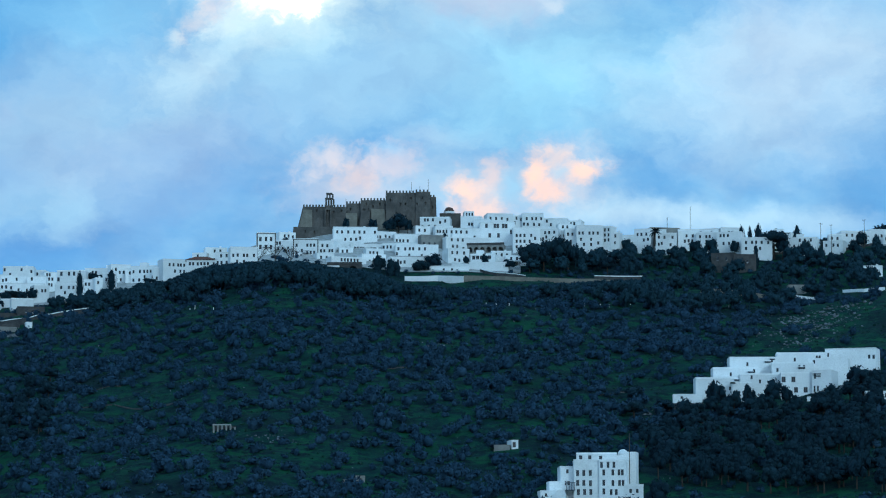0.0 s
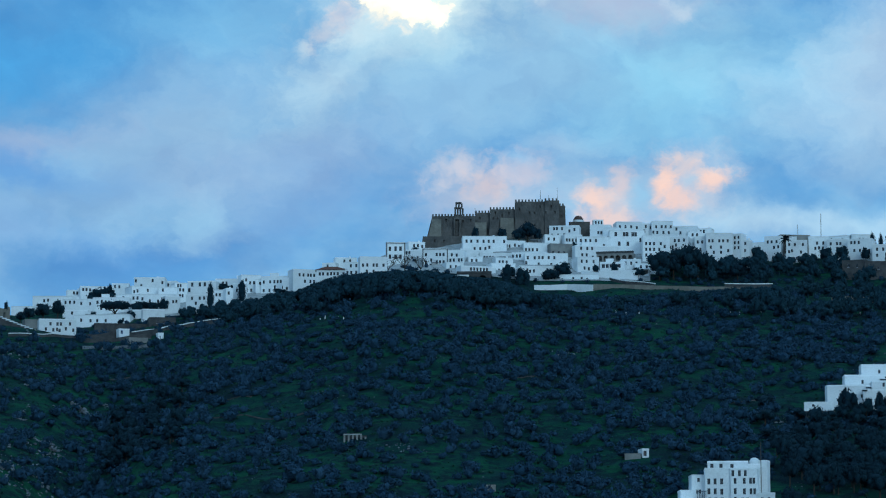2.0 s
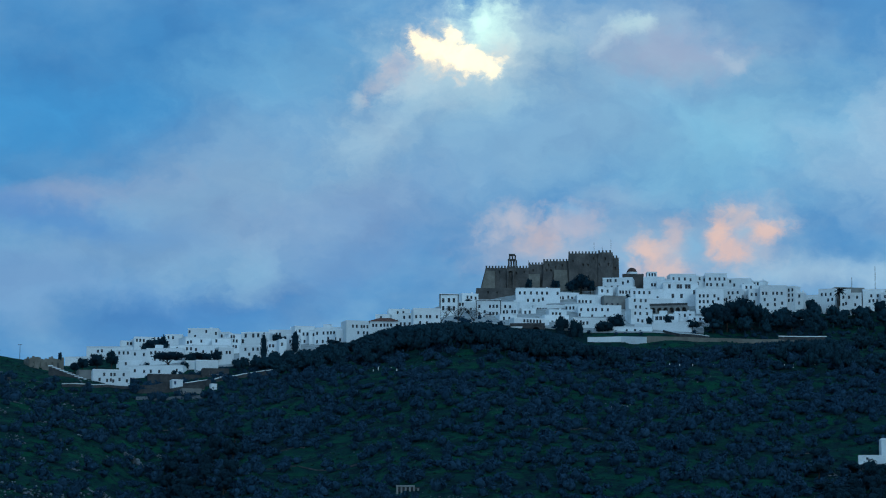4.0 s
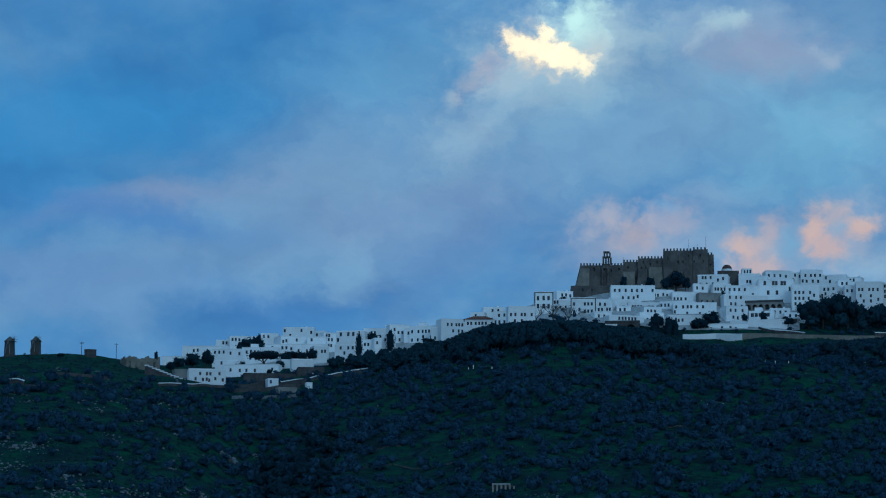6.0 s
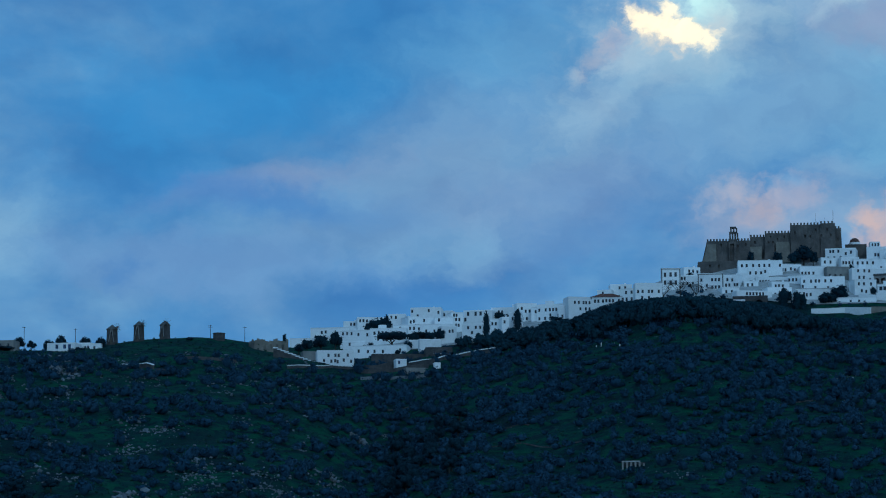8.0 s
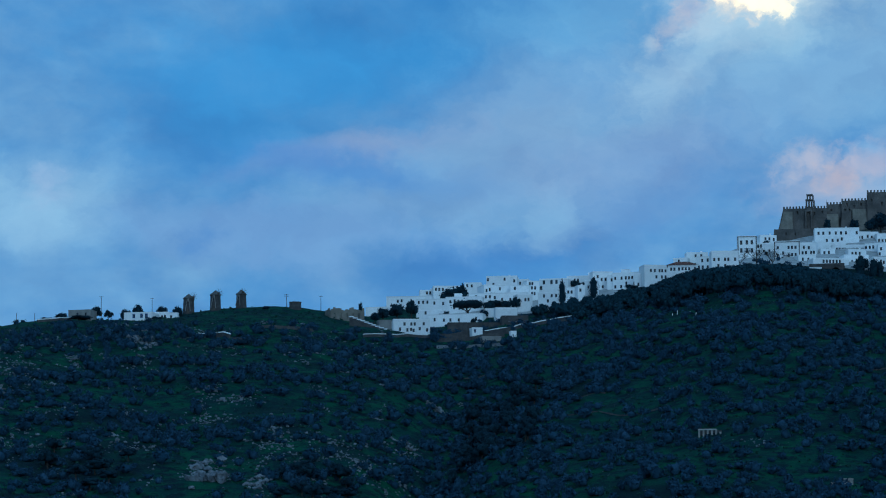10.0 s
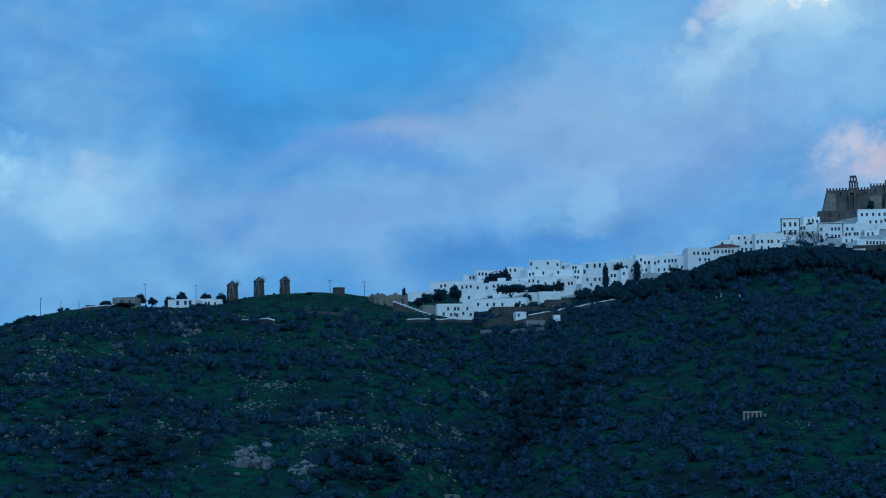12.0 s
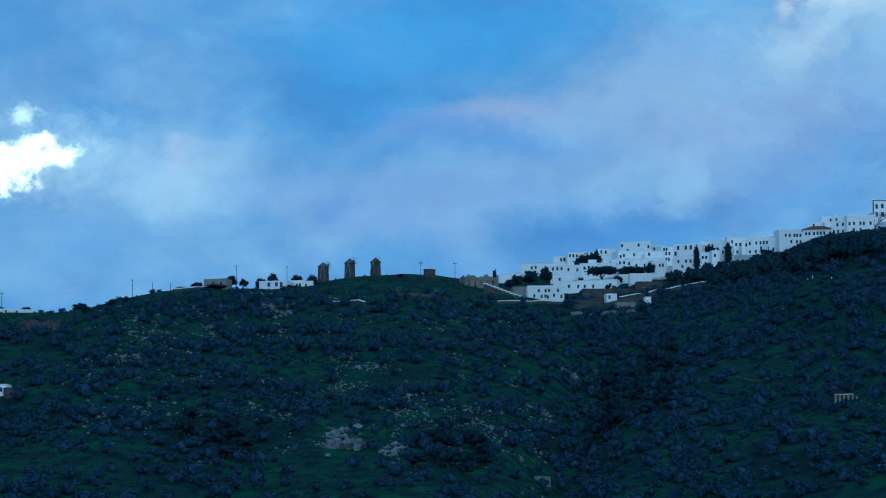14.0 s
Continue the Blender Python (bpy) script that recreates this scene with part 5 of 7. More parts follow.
# ---- trees ----
CROWN_LOBES = [(0, 0, 0.62, 0.31, 0.30), (0.22, 0.1, 0.5, 0.22, 0.2), (-0.24, 0.05, 0.52, 0.22, 0.2), (0.02, -0.22, 0.48, 0.23, 0.2), (0.1, 0.2, 0.70, 0.2, 0.18), (-0.12, -0.1, 0.78, 0.18, 0.17), (0.28, -0.15, 0.62, 0.16, 0.14), (-0.3, -0.12, 0.64, 0.15, 0.14)]


def tree_crown(rng, kind, count, leaf):
    """A crown one metre wide and high: dense lumpy lobes with leaf sprays standing out of them."""
    if kind == "cypress":
        lobes = [(0, 0, z, 0.5 * r, 0.2) for z, r in ((0.16, 0.75), (0.3, 0.95), (0.46, 1.0), (0.62, 0.95), (0.75, 0.82), (0.86, 0.55))]
    elif kind == "umbrella":
        lobes = [(0.3 * math.cos(a), 0.3 * math.sin(a), 0.72, 0.22, 0.17) for a in np.arange(6) * 1.047] + [(0, 0, 0.78, 0.3, 0.2)]
    else:
        lobes = [(x + rng.uniform(-0.06, 0.06), y + rng.uniform(-0.06, 0.06), z, r * rng.uniform(0.85, 1.15), h) for x, y, z, r, h in CROWN_LOBES]
    pieces = [dome(rng, x, y, z, r * 0.8, h * 0.8, 7, 4, 0.25) for x, y, z, r, h in lobes]
    return joined(pieces + [sprays(rng, over_lobes(rng, lobes, count, 0.80, 1.24, -0.7), leaf, 0.55)])


def quad_mesh(name, shape, mat):
    me = bpy.data.meshes.new(name)
    me.from_pydata(shape[0].tolist(), [], shape[1].tolist())
    me.materials.append(mat)
    for p in me.polygons:
        p.use_smooth = True
    return me


def limb_mesh(kind, rng):
    bm = bmesh.new()
    tube(bm, (0, 0, -0.12), (0.01, 0, 0.45), 0.045, 0.03, 7)
    for i in range(0 if kind == "cypress" else 5):
        a = 1.257 * i + rng.uniform(-0.3, 0.3)
        tube(bm, (0.01, 0, 0.3 + 0.03 * i), (0.24 * math.cos(a), 0.24 * math.sin(a), 0.66), 0.02, 0.008, 5)
    if kind == "cypress":
        tube(bm, (0, 0, 0.4), (0, 0, 0.9), 0.03, 0.01, 6)
    me = bpy.data.meshes.new("trunk")
    bm.to_mesh(me)
    bm.free()
    me.materials.append(BARK)
    return me


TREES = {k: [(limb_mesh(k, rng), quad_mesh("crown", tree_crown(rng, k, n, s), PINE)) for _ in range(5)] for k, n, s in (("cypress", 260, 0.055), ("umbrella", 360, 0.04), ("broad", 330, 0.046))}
TREE_WORDS = {"cypress": "tall dark green cypress beside the houses", "umbrella": "dark umbrella pine with a flat spreading crown", "broad": "dense dark evergreen tree on the village slope"}


def tree(kind, x, y, w, h, z=None, word=""):
    z = zat(x, y) if z is None else z
    t = new("cypress_tree" if kind == "cypress" else "pine_tree" if kind == "umbrella" else "evergreen_tree")
    t.matrix_basis = Matrix.LocRotScale((x, y, z), Euler((0, 0, random.uniform(0, 6.28))), (w, w, h))
    tagged(t, word or TREE_WORDS[kind], "tree", "village trees")
    trunk, crown = random.choice(TREES[kind])
    for n, me in (("trunk", trunk), ("crown", crown)):
        new(n, me).parent = t
    return t


def palm(x, y, z, h):
    t = thing("palm_tree", pose(x, y, z), "date palm with drooping fronds on the ridge", "tree")
    bm = bmesh.new()
    tube(bm, (0, 0, -1), (0.2, 0, h), 0.4, 0.28, 9)
    part("trunk", bm, BARK, t)
    for i in range(22):
        bm = bmesh.new()
        a, up = 2.4 * i, 0.9 - 1.5 * (i % 5) / 5
        pts = [Vector((0.2 + math.cos(a) * r, math.sin(a) * r, h + up * r - 0.17 * r * r)) for r in (0, 0.8, 1.6, 2.4, 3.1)]
        side = Vector((-math.sin(a), math.cos(a), 0))
        for k, (p, q) in enumerate(zip(pts, pts[1:])):
            w0, w1 = (0.2, 0.45, 0.42, 0.3, 0.02)[k:k + 2]
            for s in (-1, 1):
                bm.faces.new([bm.verts.new(v) for v in (p, q, q + side * w1 * s - Vector((0, 0, w1 * 0.5)), p + side * w0 * s - Vector((0, 0, w0 * 0.5)))])
        part("frond", bm, PINE, t)


STRAY = []
# how high the tops of the wood under the village reach, by bearing, as an elevation from the foot of the slope
WOOD_AZ = np.array([-8.05, -7.23, -6.68, -5.99, -5.31, -5.03, -4.61, -4.20, -3.93, -3.37, -2.96, -2.53, -2.05, -1.49, -1.15, -0.70, 0.69, 2.23, 3.68, 4.5])
WOOD_EL = np.array([6.24, 6.38, 6.51, 6.57, 6.71, 6.72, 6.89, 7.00, 7.03, 7.08, 7.09, 7.08, 6.98, 6.94, 6.85, 6.68, 6.62, 6.70, 6.78, 6.7])


def headroom(x, y):
    """How tall a plant may grow at this place below the village."""
    d, az = np.hypot(x, y), np.degrees(np.arctan2(x, y))
    tall = np.tan(np.radians(np.interp(az, WOOD_AZ, WOOD_EL))) * d + EYE_Z - height(x, y)
    return np.where((az > -8.0) & (az < 4.2) & (d < front_of(x, y) + np.where(az < -4.2, 75, 12)), tall, 30.0)


def belt(n, az0, az1, d0, d1, w0, w1, h0, h1):
    """Uncounted trees of the belt below the village, gathered for one mesh."""
    for i in range(n):
        a, d = radians(random.uniform(az0, az1)), random.uniform(d0, d1)
        x, y, w = d * math.sin(a), d * math.cos(a), random.uniform(w0, w1)
        if not clear_of_houses(x, y, 0.35 * w):
            continue
        h = min(random.uniform(h0, h1), float(headroom(x, y)) * random.uniform(0.88, 1.12))
        if h > 2.6:
            STRAY.append((x, y, zat(x, y) - 0.3, min(w, h * 1.3), h, random.uniform(0, 6.28)))


def build_belt():
    shapes = []
    for trunk, _ in TREES["broad"]:
        v, q = tree_crown(rng, "broad", 170, 0.062)
        shapes.append(joined([([v.co[:] for v in trunk.vertices], [tuple(p.vertices) for p in trunk.polygons if len(p.vertices) == 4]), (v.tolist(), q.tolist())]))
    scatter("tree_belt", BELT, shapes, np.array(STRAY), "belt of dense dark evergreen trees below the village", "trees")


def grove(n, az0, az1, d0, d1, w0, w1, h0, h1, word):
    """Trees strewn between two bearings and two distances, kept clear of walls."""
    for i in range(n):
        a, d = radians(random.uniform(az0, az1)), random.uniform(d0, d1)
        x, y, w = d * math.sin(a), d * math.cos(a), random.uniform(w0, w1)
        if not any(abs(x - hx) < hw + 0.3 * w and abs(y - hy) < hd + 0.3 * w for hx, hy, hw, hd in CLEARINGS):
            tree("broad", x, y, w, random.uniform(h0, h1), None, word)


def white_post(x, y, h):
    # a whitewashed tree trunk, reduced to a short white shaft
    t = thing("painted_trunk", pose(x, y, zat(x, y)), "whitewashed foot of a tree trunk at the field edge", "post", "painted posts")
    bm = bmesh.new()
    tube(bm, (0, 0, -0.4), (0.05, 0, h * 0.85), 0.15, 0.12, 8)
    part("shaft", bm, WHITE, t)


ROCKS = []


def rock_cluster(az, d, half_az, half_d, n, s0, s1):
    for i in range(n):
        a, r = radians(az + random.gauss(0, 0.5) * half_az), d + random.gauss(0, 0.5) * half_d
        s = s0 + (s1 - s0) * random.random() ** 2.5
        ROCKS.append((r * math.sin(a), r * math.cos(a), s))


def rock_shape(bm, x, y, z, s, tall=1.0, cuts=1):
    made = bmesh.ops.create_icosphere(bm, subdivisions=cuts, radius=1.0)["verts"]
    seed = Vector((x * 0.71, y * 0.37, z))
    turn = Euler((random.uniform(-0.4, 0.4), random.uniform(-0.4, 0.4), random.uniform(0, 6))).to_matrix()
    for v in made:
        k = 0.75 + 0.7 * noise.noise(v.co * 1.3 + seed) + 0.3 * noise.noise(v.co * 3.1 + seed)
        p = turn @ Vector((v.co.x * 1.15, v.co.y * 0.9, v.co.z * 0.75 * tall)) * k * s
        v.co = Vector((x, y, z)) + p


def build_rocks():
    """All loose field stones as one mesh, made in small batches."""
    verts, faces = [], []
    for x, y, s in ROCKS:
        bm = bmesh.new()
        rock_shape(bm, x, y, zat(x, y) + 0.15 * s, s)
        base = len(verts)
        verts += [v.co[:] for v in bm.verts]
        bm.verts.index_update()
        faces += [[base + v.index for v in f.verts] for f in bm.faces]
        bm.free()
    me = bpy.data.meshes.new("field_stones")
    me.from_pydata(verts, [], faces)
    me.materials.append(ROCK)
    tagged(new("field_stones", me), "scattered grey limestone boulders on the grassy slope", "rocks", kind="stuff")


def outcrop(x, y, w):
    base = zat(x, y)
    t = thing("rock_outcrop", pose(x, y, base), "cracked grey limestone outcrop on the slope", "rock", "outcrops")
    for i in range(9):
        ox = random.uniform(-0.5, 0.5) * w
        bm = bmesh.new()
        rock_shape(bm, ox, random.uniform(-1, 1), zat(x + ox, y) - base + random.uniform(0, 0.15) * w, w * random.uniform(0.13, 0.24), 1.4, 2)
        part("boulder", bm, ROCK, t)


def ruin(x, y, w, mat=CREAM):
    t = thing("ruin", pose(x, y, zat(x, y)), "small roofless ruin with pale pillars among the bushes", "ruin", "ruins")
    part("back_wall", boxed((-w / 2, w / 2, 1.6, 2.1, -1, 1.4)), RUBBLE, t)
    part("lintel", boxed((-w / 2, w * 0.3, -0.3, 0.3, 1.45, 1.8)), LANE, t)
    for i in range(6):
        px = -w / 2 + 0.3 + i * (w - 0.6) / 5
        part("pillar", boxed((px - 0.27, px + 0.27, -0.25, 0.25, -1, 1.45 if i < 5 else 0.9)), mat, t)


arcade(18.7, 1378.1, 179.9, 16.4, 6.0, 8.5, -10, 6, 2.0, 5.2, 7.6, CREAM, "loggia of round arches with a brown stone parapet", 2.6)
arcade(-42.3, 1345.5, 169.8, 14.6, 6.0, 6.0, -3, 2, 3.9, 1.6, 5.2, RUBBLE, "stone-faced annex with two broad arches", 2.2)
broken_walls(-251.8, 1352.3, 155.5, 14.6, 11.0, 8.3, 24, "roofless tan mansion with ragged walls and empty windows", PALE_STONE)
round_tower(-276.3, 1358.0, 160.6, 2.6, 6.2, "squat round stone tower on the hilltop")
broken_walls(-372.8, 1112.2, 117.9, 12.7, 10.1, 7.0, 34, "ruined stone building on the slope", RUBBLE)

veranda(28.3, 1361.7, 176.5, 10.0, 4.0, 2.6, -6)
bare_tree(-79.3, 1345.0, zat(-79.3, 1345.0), 8.5)
bare_tree(-72.3, 1346.0, zat(-72.3, 1346.0), 9.5)
bare_tree(-65.5, 1346.0, zat(-65.5, 1346.0), 8.5)
bare_tree(-84.5, 1344.0, zat(-84.5, 1344.0), 7.5)

fortress = thing("fortress_monastery", pose(-34.3, 1415.6, 195.5, 0, 0, 1.5), "dark brown stone fortress monastery with battlements on the hilltop", "fortress")
rampart(fortress, -29.19, -9.65, 0, 30, 0.0, 15.12, holes=((-15.23, 12.66), (-11.68, 13.18), (-22.85, 13.18), ), lean_l=3.6, lean_f=1.2)
merlons(fortress, -29.19, -9.65, 0, 15.12)
rampart(fortress, -29.0, -25.0, -0.9, 2, 1.0, 13.6, holes=(), lean_f=1.3, lean_l=3.2, mat=PALE_STONE, name="buttress")
rampart(fortress, -19.42, -18.78, -1.5, 1, 3.36, 14.21, holes=(), lean_f=0.6, name="buttress")
rampart(fortress, -16.88, -16.25, -1.5, 1, 3.36, 14.21, holes=(), lean_f=0.6, name="buttress")
rampart(fortress, -18.78, -16.88, -1.5, 1, 13.44, 15.12, holes=(), name="arch_head")
rampart(fortress, -9.65, -2.54, 1, 30, 0.0, 16.8, holes=((-7.62, 14.21), ))
merlons(fortress, -9.65, -2.54, 1, 16.8)
rampart(fortress, -9.65, -4.57, -0.2, 3, 3.36, 12.14, holes=(), lean_f=1.0, mat=PALE_STONE, name="buttress")
rampart(fortress, -3.05, 8.63, -0.6, 30, 0.0, 18.1, holes=((-0.51, 16.28), (2.54, 15.25), (5.58, 16.28), (-1.52, 13.7), (0.51, 13.7), ))
merlons(fortress, -3.05, 8.63, -0.6, 18.1)
rampart(fortress, -2.79, 1.27, -1.6, 2, 2.84, 13.18, holes=(), lean_f=1.5, lean_l=1.0, lean_r=-0.8, name="buttress")
rampart(fortress, 1.78, 7.87, -1.4, 2, 2.84, 13.96, holes=(), lean_f=0.8, lean_r=0.8, mat=PALE_STONE, name="buttress")
rampart(fortress, 8.38, 21.83, -2.4, 28, 0.0, 21.33, holes=((10.41, 17.84), (14.98, 16.03), (17.26, 16.03), (19.8, 18.87), ), lean_f=0.6)
merlons(fortress, 8.38, 21.83, -2.4, 21.33)
rampart(fortress, 21.83, 28.43, -3.2, 28, 0.0, 21.72, holes=((22.34, 16.03), (26.4, 16.28), (24.88, 18.87), ), lean_f=0.6)
merlons(fortress, 21.83, 28.43, -3.2, 21.72)
rampart(fortress, 28.43, 31.22, 2.5, 26, 0.0, 20.17, holes=((29.7, 15.25), ), lean_r=0.5)
merlons(fortress, 28.43, 31.22, 2.5, 20.17)
rampart(fortress, -33.25, -14.72, -7, 2, -2.84, 4.91, holes=((-27.92, 2.84), (-23.86, 2.58), ), lean_f=0.8, lean_l=1.0)
belfry = part("belfry", boxed((-19.16, -15.48, 1, 4.2, 15.25, 15.9), (-19.16, -15.48, 1.1, 4.1, 18.87, 19.39), (-18.66, -15.86, 1.2, 4, 21.08, 21.72)), STONE, fortress, "open stone bell tower of two tiers")
part("pier", boxed((-19.11, -18.31, 1.3, 3.9, 15.9, 18.87)), STONE, belfry)
part("pier", boxed((-17.97, -17.17, 1.3, 3.9, 15.9, 18.87)), STONE, belfry)
part("pier", boxed((-16.8, -16.0, 1.3, 3.9, 15.9, 18.87)), STONE, belfry)
part("pier", boxed((-15.74, -14.94, 1.3, 3.9, 15.9, 18.87)), STONE, belfry)
part("pier", boxed((-18.61, -17.91, 1.3, 3.9, 19.39, 21.08)), STONE, belfry)
part("pier", boxed((-17.39, -16.69, 1.3, 3.9, 19.39, 21.08)), STONE, belfry)
part("pier", boxed((-16.09, -15.39, 1.3, 3.9, 19.39, 21.08)), STONE, belfry)
pole(-14.4, 1423.9, 215.4, 8.0, 0, 0.09, "thin flag mast on the fortress roof", "flag_mast")
pole(-10.6, 1424.0, 215.4, 5.9, 0, 0.09, "thin flag mast on the fortress roof", "flag_mast")
pole(-6.7, 1424.0, 215.4, 9.3, 0, 0.09, "thin flag mast on the fortress roof", "flag_mast")
pole(-44.3, 1423.3, 210.9, 4.6, 0, 0.09, "thin flag mast on the fortress roof", "flag_mast")
def domed_church(x, y, z, w, h):
    t = thing("church", pose(x, y, z), "stone church with a small brown dome on a white drum", "church")
    part("body", boxed((-w / 2, w / 2, 0, w * 0.9, 0, h), (-w / 2 - 0.15, w / 2 + 0.15, -0.15, w * 0.9 + 0.15, h, h + 0.35)), STONE, t)
    bm = bmesh.new()
    tube(bm, (-0.5, w * 0.35, h), (-0.5, w * 0.35, h + 1.5), 2.5, 2.5, 24)
    part("drum", bm, WHITE, t)
    bm = bmesh.new()
    bmesh.ops.create_uvsphere(bm, u_segments=24, v_segments=12, radius=2.3)
    bmesh.ops.translate(bm, verts=bm.verts, vec=(-0.5, w * 0.35, h + 1.35))
    part("dome", bm, DOME, t, "brown tiled dome")


domed_church(3.3, 1424.0, 201.6, 9.4, 6.9)

windmill(-321.7, 1346.1, 161.7, 2.48, 6.52, 6, "round stone windmill with a thatched cap and bare sail wheel")
windmill(-310.3, 1348.8, 163.2, 2.36, 6.62, -4, "round stone windmill with a thatched cap and bare sail wheel")
windmill(-299.2, 1351.3, 164.3, 2.29, 5.86, -18, "round stone windmill with a thatched cap and bare sail wheel")
school = thing("school_building", pose(44.3, 864.9, 51.7), "large white school building of several storeys on the slope", "building")
house(39.5, 865.1, 44.5, 7.3, 10.0, 17.7, -1, [(-2.6, 14.4), (-0.9, 14.4), (0.9, 14.4), (-2.6, 11.7), (-0.9, 11.7), (0.9, 11.6), (-2.4, 9.2), (-0.7, 9.2), (1.0, 9.2)], size=(0.80, 1.65), into=school)
house(46.4, 863.9, 44.7, 7.3, 10.0, 17.4, -7, [(-3.0, 16.8), (-1.2, 16.8), (0.4, 16.8), (-2.4, 14.3), (-2.4, 11.5), (-2.4, 9.1), (0.1, 14.3), (1.8, 14.3), (2.7, 14.3), (0.1, 11.4), (1.9, 11.4), (2.9, 11.4), (-0.4, 8.9), (1.0, 8.9)], size=(0.74, 1.65), into=school)
house(42.4, 870.2, 45.9, 11.2, 8.0, 18.5, -3, [(-4.4, 17.6), (-1.9, 17.6), (1.1, 17.5), (-1.9, 16.0), (0.2, 16.0)], size=(0.9, 1.15), into=school)
house(34.8, 867.7, 45.2, 5.0, 8.0, 15.3, 4, [(-0.6, 14.3), (-1.2, 11.1), (-0.3, 11.1)], size=(0.7, 1.1), into=school)
house(49.5, 871.1, 46.0, 3.4, 6.0, 17.7, -3, [(0.0, 16.0), (0.0, 12.9)], size=(0.5, 1.1), into=school)
house(51.4, 875.1, 46.2, 4.2, 6.0, 18.7, -11, [(-1.2, 17.9)], size=(0.6, 0.8), into=school)
house(52.2, 863.2, 44.8, 5.2, 6.0, 10.5, -3, [(-0.9, 9.1), (0.9, 9.1)], size=(0.7, 1.1), into=school)
house(31.3, 865.4, 45.0, 4.3, 6.0, 11.2, 6, into=school)
house(28.8, 861.7, 44.3, 4.5, 6.0, 9.2, 6, [(-0.7, 8.4)], size=(0.6, 0.9), into=school)
bm = bmesh.new()
bmesh.ops.create_uvsphere(bm, u_segments=20, v_segments=10, radius=1.5)
bmesh.ops.translate(bm, verts=bm.verts, vec=Vector((49.8, 872.6, 64.4)) - school.location)
part("dome", bm, WHITE, school, "small whitewashed dome")
for vx, vy, vz, vr in ((32.0, 860.6, 52.6, 1.55), (28.6, 858.2, 50.4, 1.7)):
    bm = bmesh.new()
    tube(bm, Vector((vx, vy, vz)) - school.location, Vector((vx + 0.6, vy + 7, vz)) - school.location, vr, vr, 20)
    part("vault", bm, WHITE, school, "whitewashed barrel vault")
part("balcony", boxed(*((-10.6 + 0.45 * k, -10.45 + 0.45 * k, -0.9, -0.75, 2.6, 4.4) for k in range(6)), (-10.7, -8.1, -0.95, -0.7, 4.4, 4.6), (-10.7, -8.1, -0.95, 2.5, 2.4, 2.6)), FRAME, school, "dark timber balcony")
grotto = thing("hillside_monastery", pose(105.7, 1039.6, 93.3), "stepped white monastery of flat-roofed blocks among dark trees", "building")
house(136.1, 1049.2, 98.5, 17.0, 9.0, 12.1, -17, [(6.3, 9.5), (7.8, 9.4), (-7.6, 10.4)], size=(0.8, 1.4), into=grotto)
house(119.5, 1045.3, 97.8, 16.8, 9.0, 11.0, -3, [(-2.4, 9.0), (4.9, 9.7), (5.8, 9.7)], size=(0.7, 1.3), into=grotto)
house(102.9, 1041.2, 96.0, 15.8, 9.0, 10.9, 0, [(-2.0, 8.9), (6.1, 10.3)], size=(0.7, 1.3), into=grotto)
house(126.8, 1034.7, 94.8, 12.9, 8.0, 11.1, -13, [(-4.6, 11.6), (-5.4, 10.5)], size=(0.8, 1.2), into=grotto)
house(115.0, 1033.1, 94.3, 13.7, 8.0, 10.1, -2, [(-5.0, 8.0), (2.2, 8.9), (3.7, 8.9)], size=(0.7, 1.3), into=grotto)
house(96.5, 1033.1, 92.7, 15.4, 8.0, 10.0, 1, [(-1.9, 8.1), (5.8, 9.5)], size=(0.7, 1.3), into=grotto)
house(103.9, 1025.5, 90.7, 13.8, 8.0, 9.3, -1, [(-0.5, 7.1), (-3.2, 8.5)], size=(0.7, 1.3), into=grotto)
house(89.2, 1024.1, 89.3, 13.8, 8.0, 9.3, 1, [(4.3, 6.1)], size=(0.7, 1.2), into=grotto)
house(115.0, 1019.7, 89.7, 10.6, 7.0, 10.2, -2, [(-4.9, 8.3), (-3.6, 8.3), (-1.3, 8.3), (-0.5, 4.9), (2.6, 4.9)], size=(1.3, 1.8), into=grotto)
house(122.5, 1016.9, 89.5, 6.5, 9.0, 10.9, -21, [(-2.4, 5.3), (-1.3, 5.3), (-2.2, 9.4)], size=(0.6, 1.9), into=grotto)
house(79.1, 1017.3, 87.0, 9.3, 6.0, 5.6, -2, [(-1.9, 4.9)], size=(0.7, 0.8), into=grotto)
house(121.1, 1007.3, 84.7, 9.0, 6.0, 6.3, -7, [(-2.9, 6.2), (-1.3, 6.2)], size=(0.9, 1.1), into=grotto)
house(97.0, 1020.0, 88.3, 6.2, 4.0, 8.5, 1, into=grotto)
for px, py, pz, pw in ((107.6, 1041.0, 105.6, 1.9), (101.1, 1032.9, 101.5, 1.7), (95.7, 1024.0, 98.1, 1.7), (94.0, 1019.6, 96.8, 1.7), (117.9, 1032.8, 102.9, 2.2), (109.2, 1041.0, 106.5, 1.6)):
    slab = part("canopy", boxed((-pw / 2 - 0.2, pw / 2 + 0.2, -0.9, 0.1, 0.22, 0.40)), WHITE, grotto, "thin white canopy over a dark strip drawn as its shade")
    slab.location = Vector((px, py, pz)) - grotto.location
    # no opening: a dark box on the wall, drawn as the shade under the slab
    part("slot", boxed((-pw / 2, pw / 2, -0.06, 0.05, -0.25, 0.215)), FRAME, slab)
for k in range(3):
    bar = part("sign_bar", boxed((-1.4 + 0.3 * k, 1.5, -0.08, 0.02, -0.1, 0.1)), FRAME, grotto, "dark bar of lettering")
    bar.matrix_basis = Matrix.Translation(-grotto.location) @ pose(120.9, 1017.42, 99.6 - 0.45 * k, 0, 0, -21)
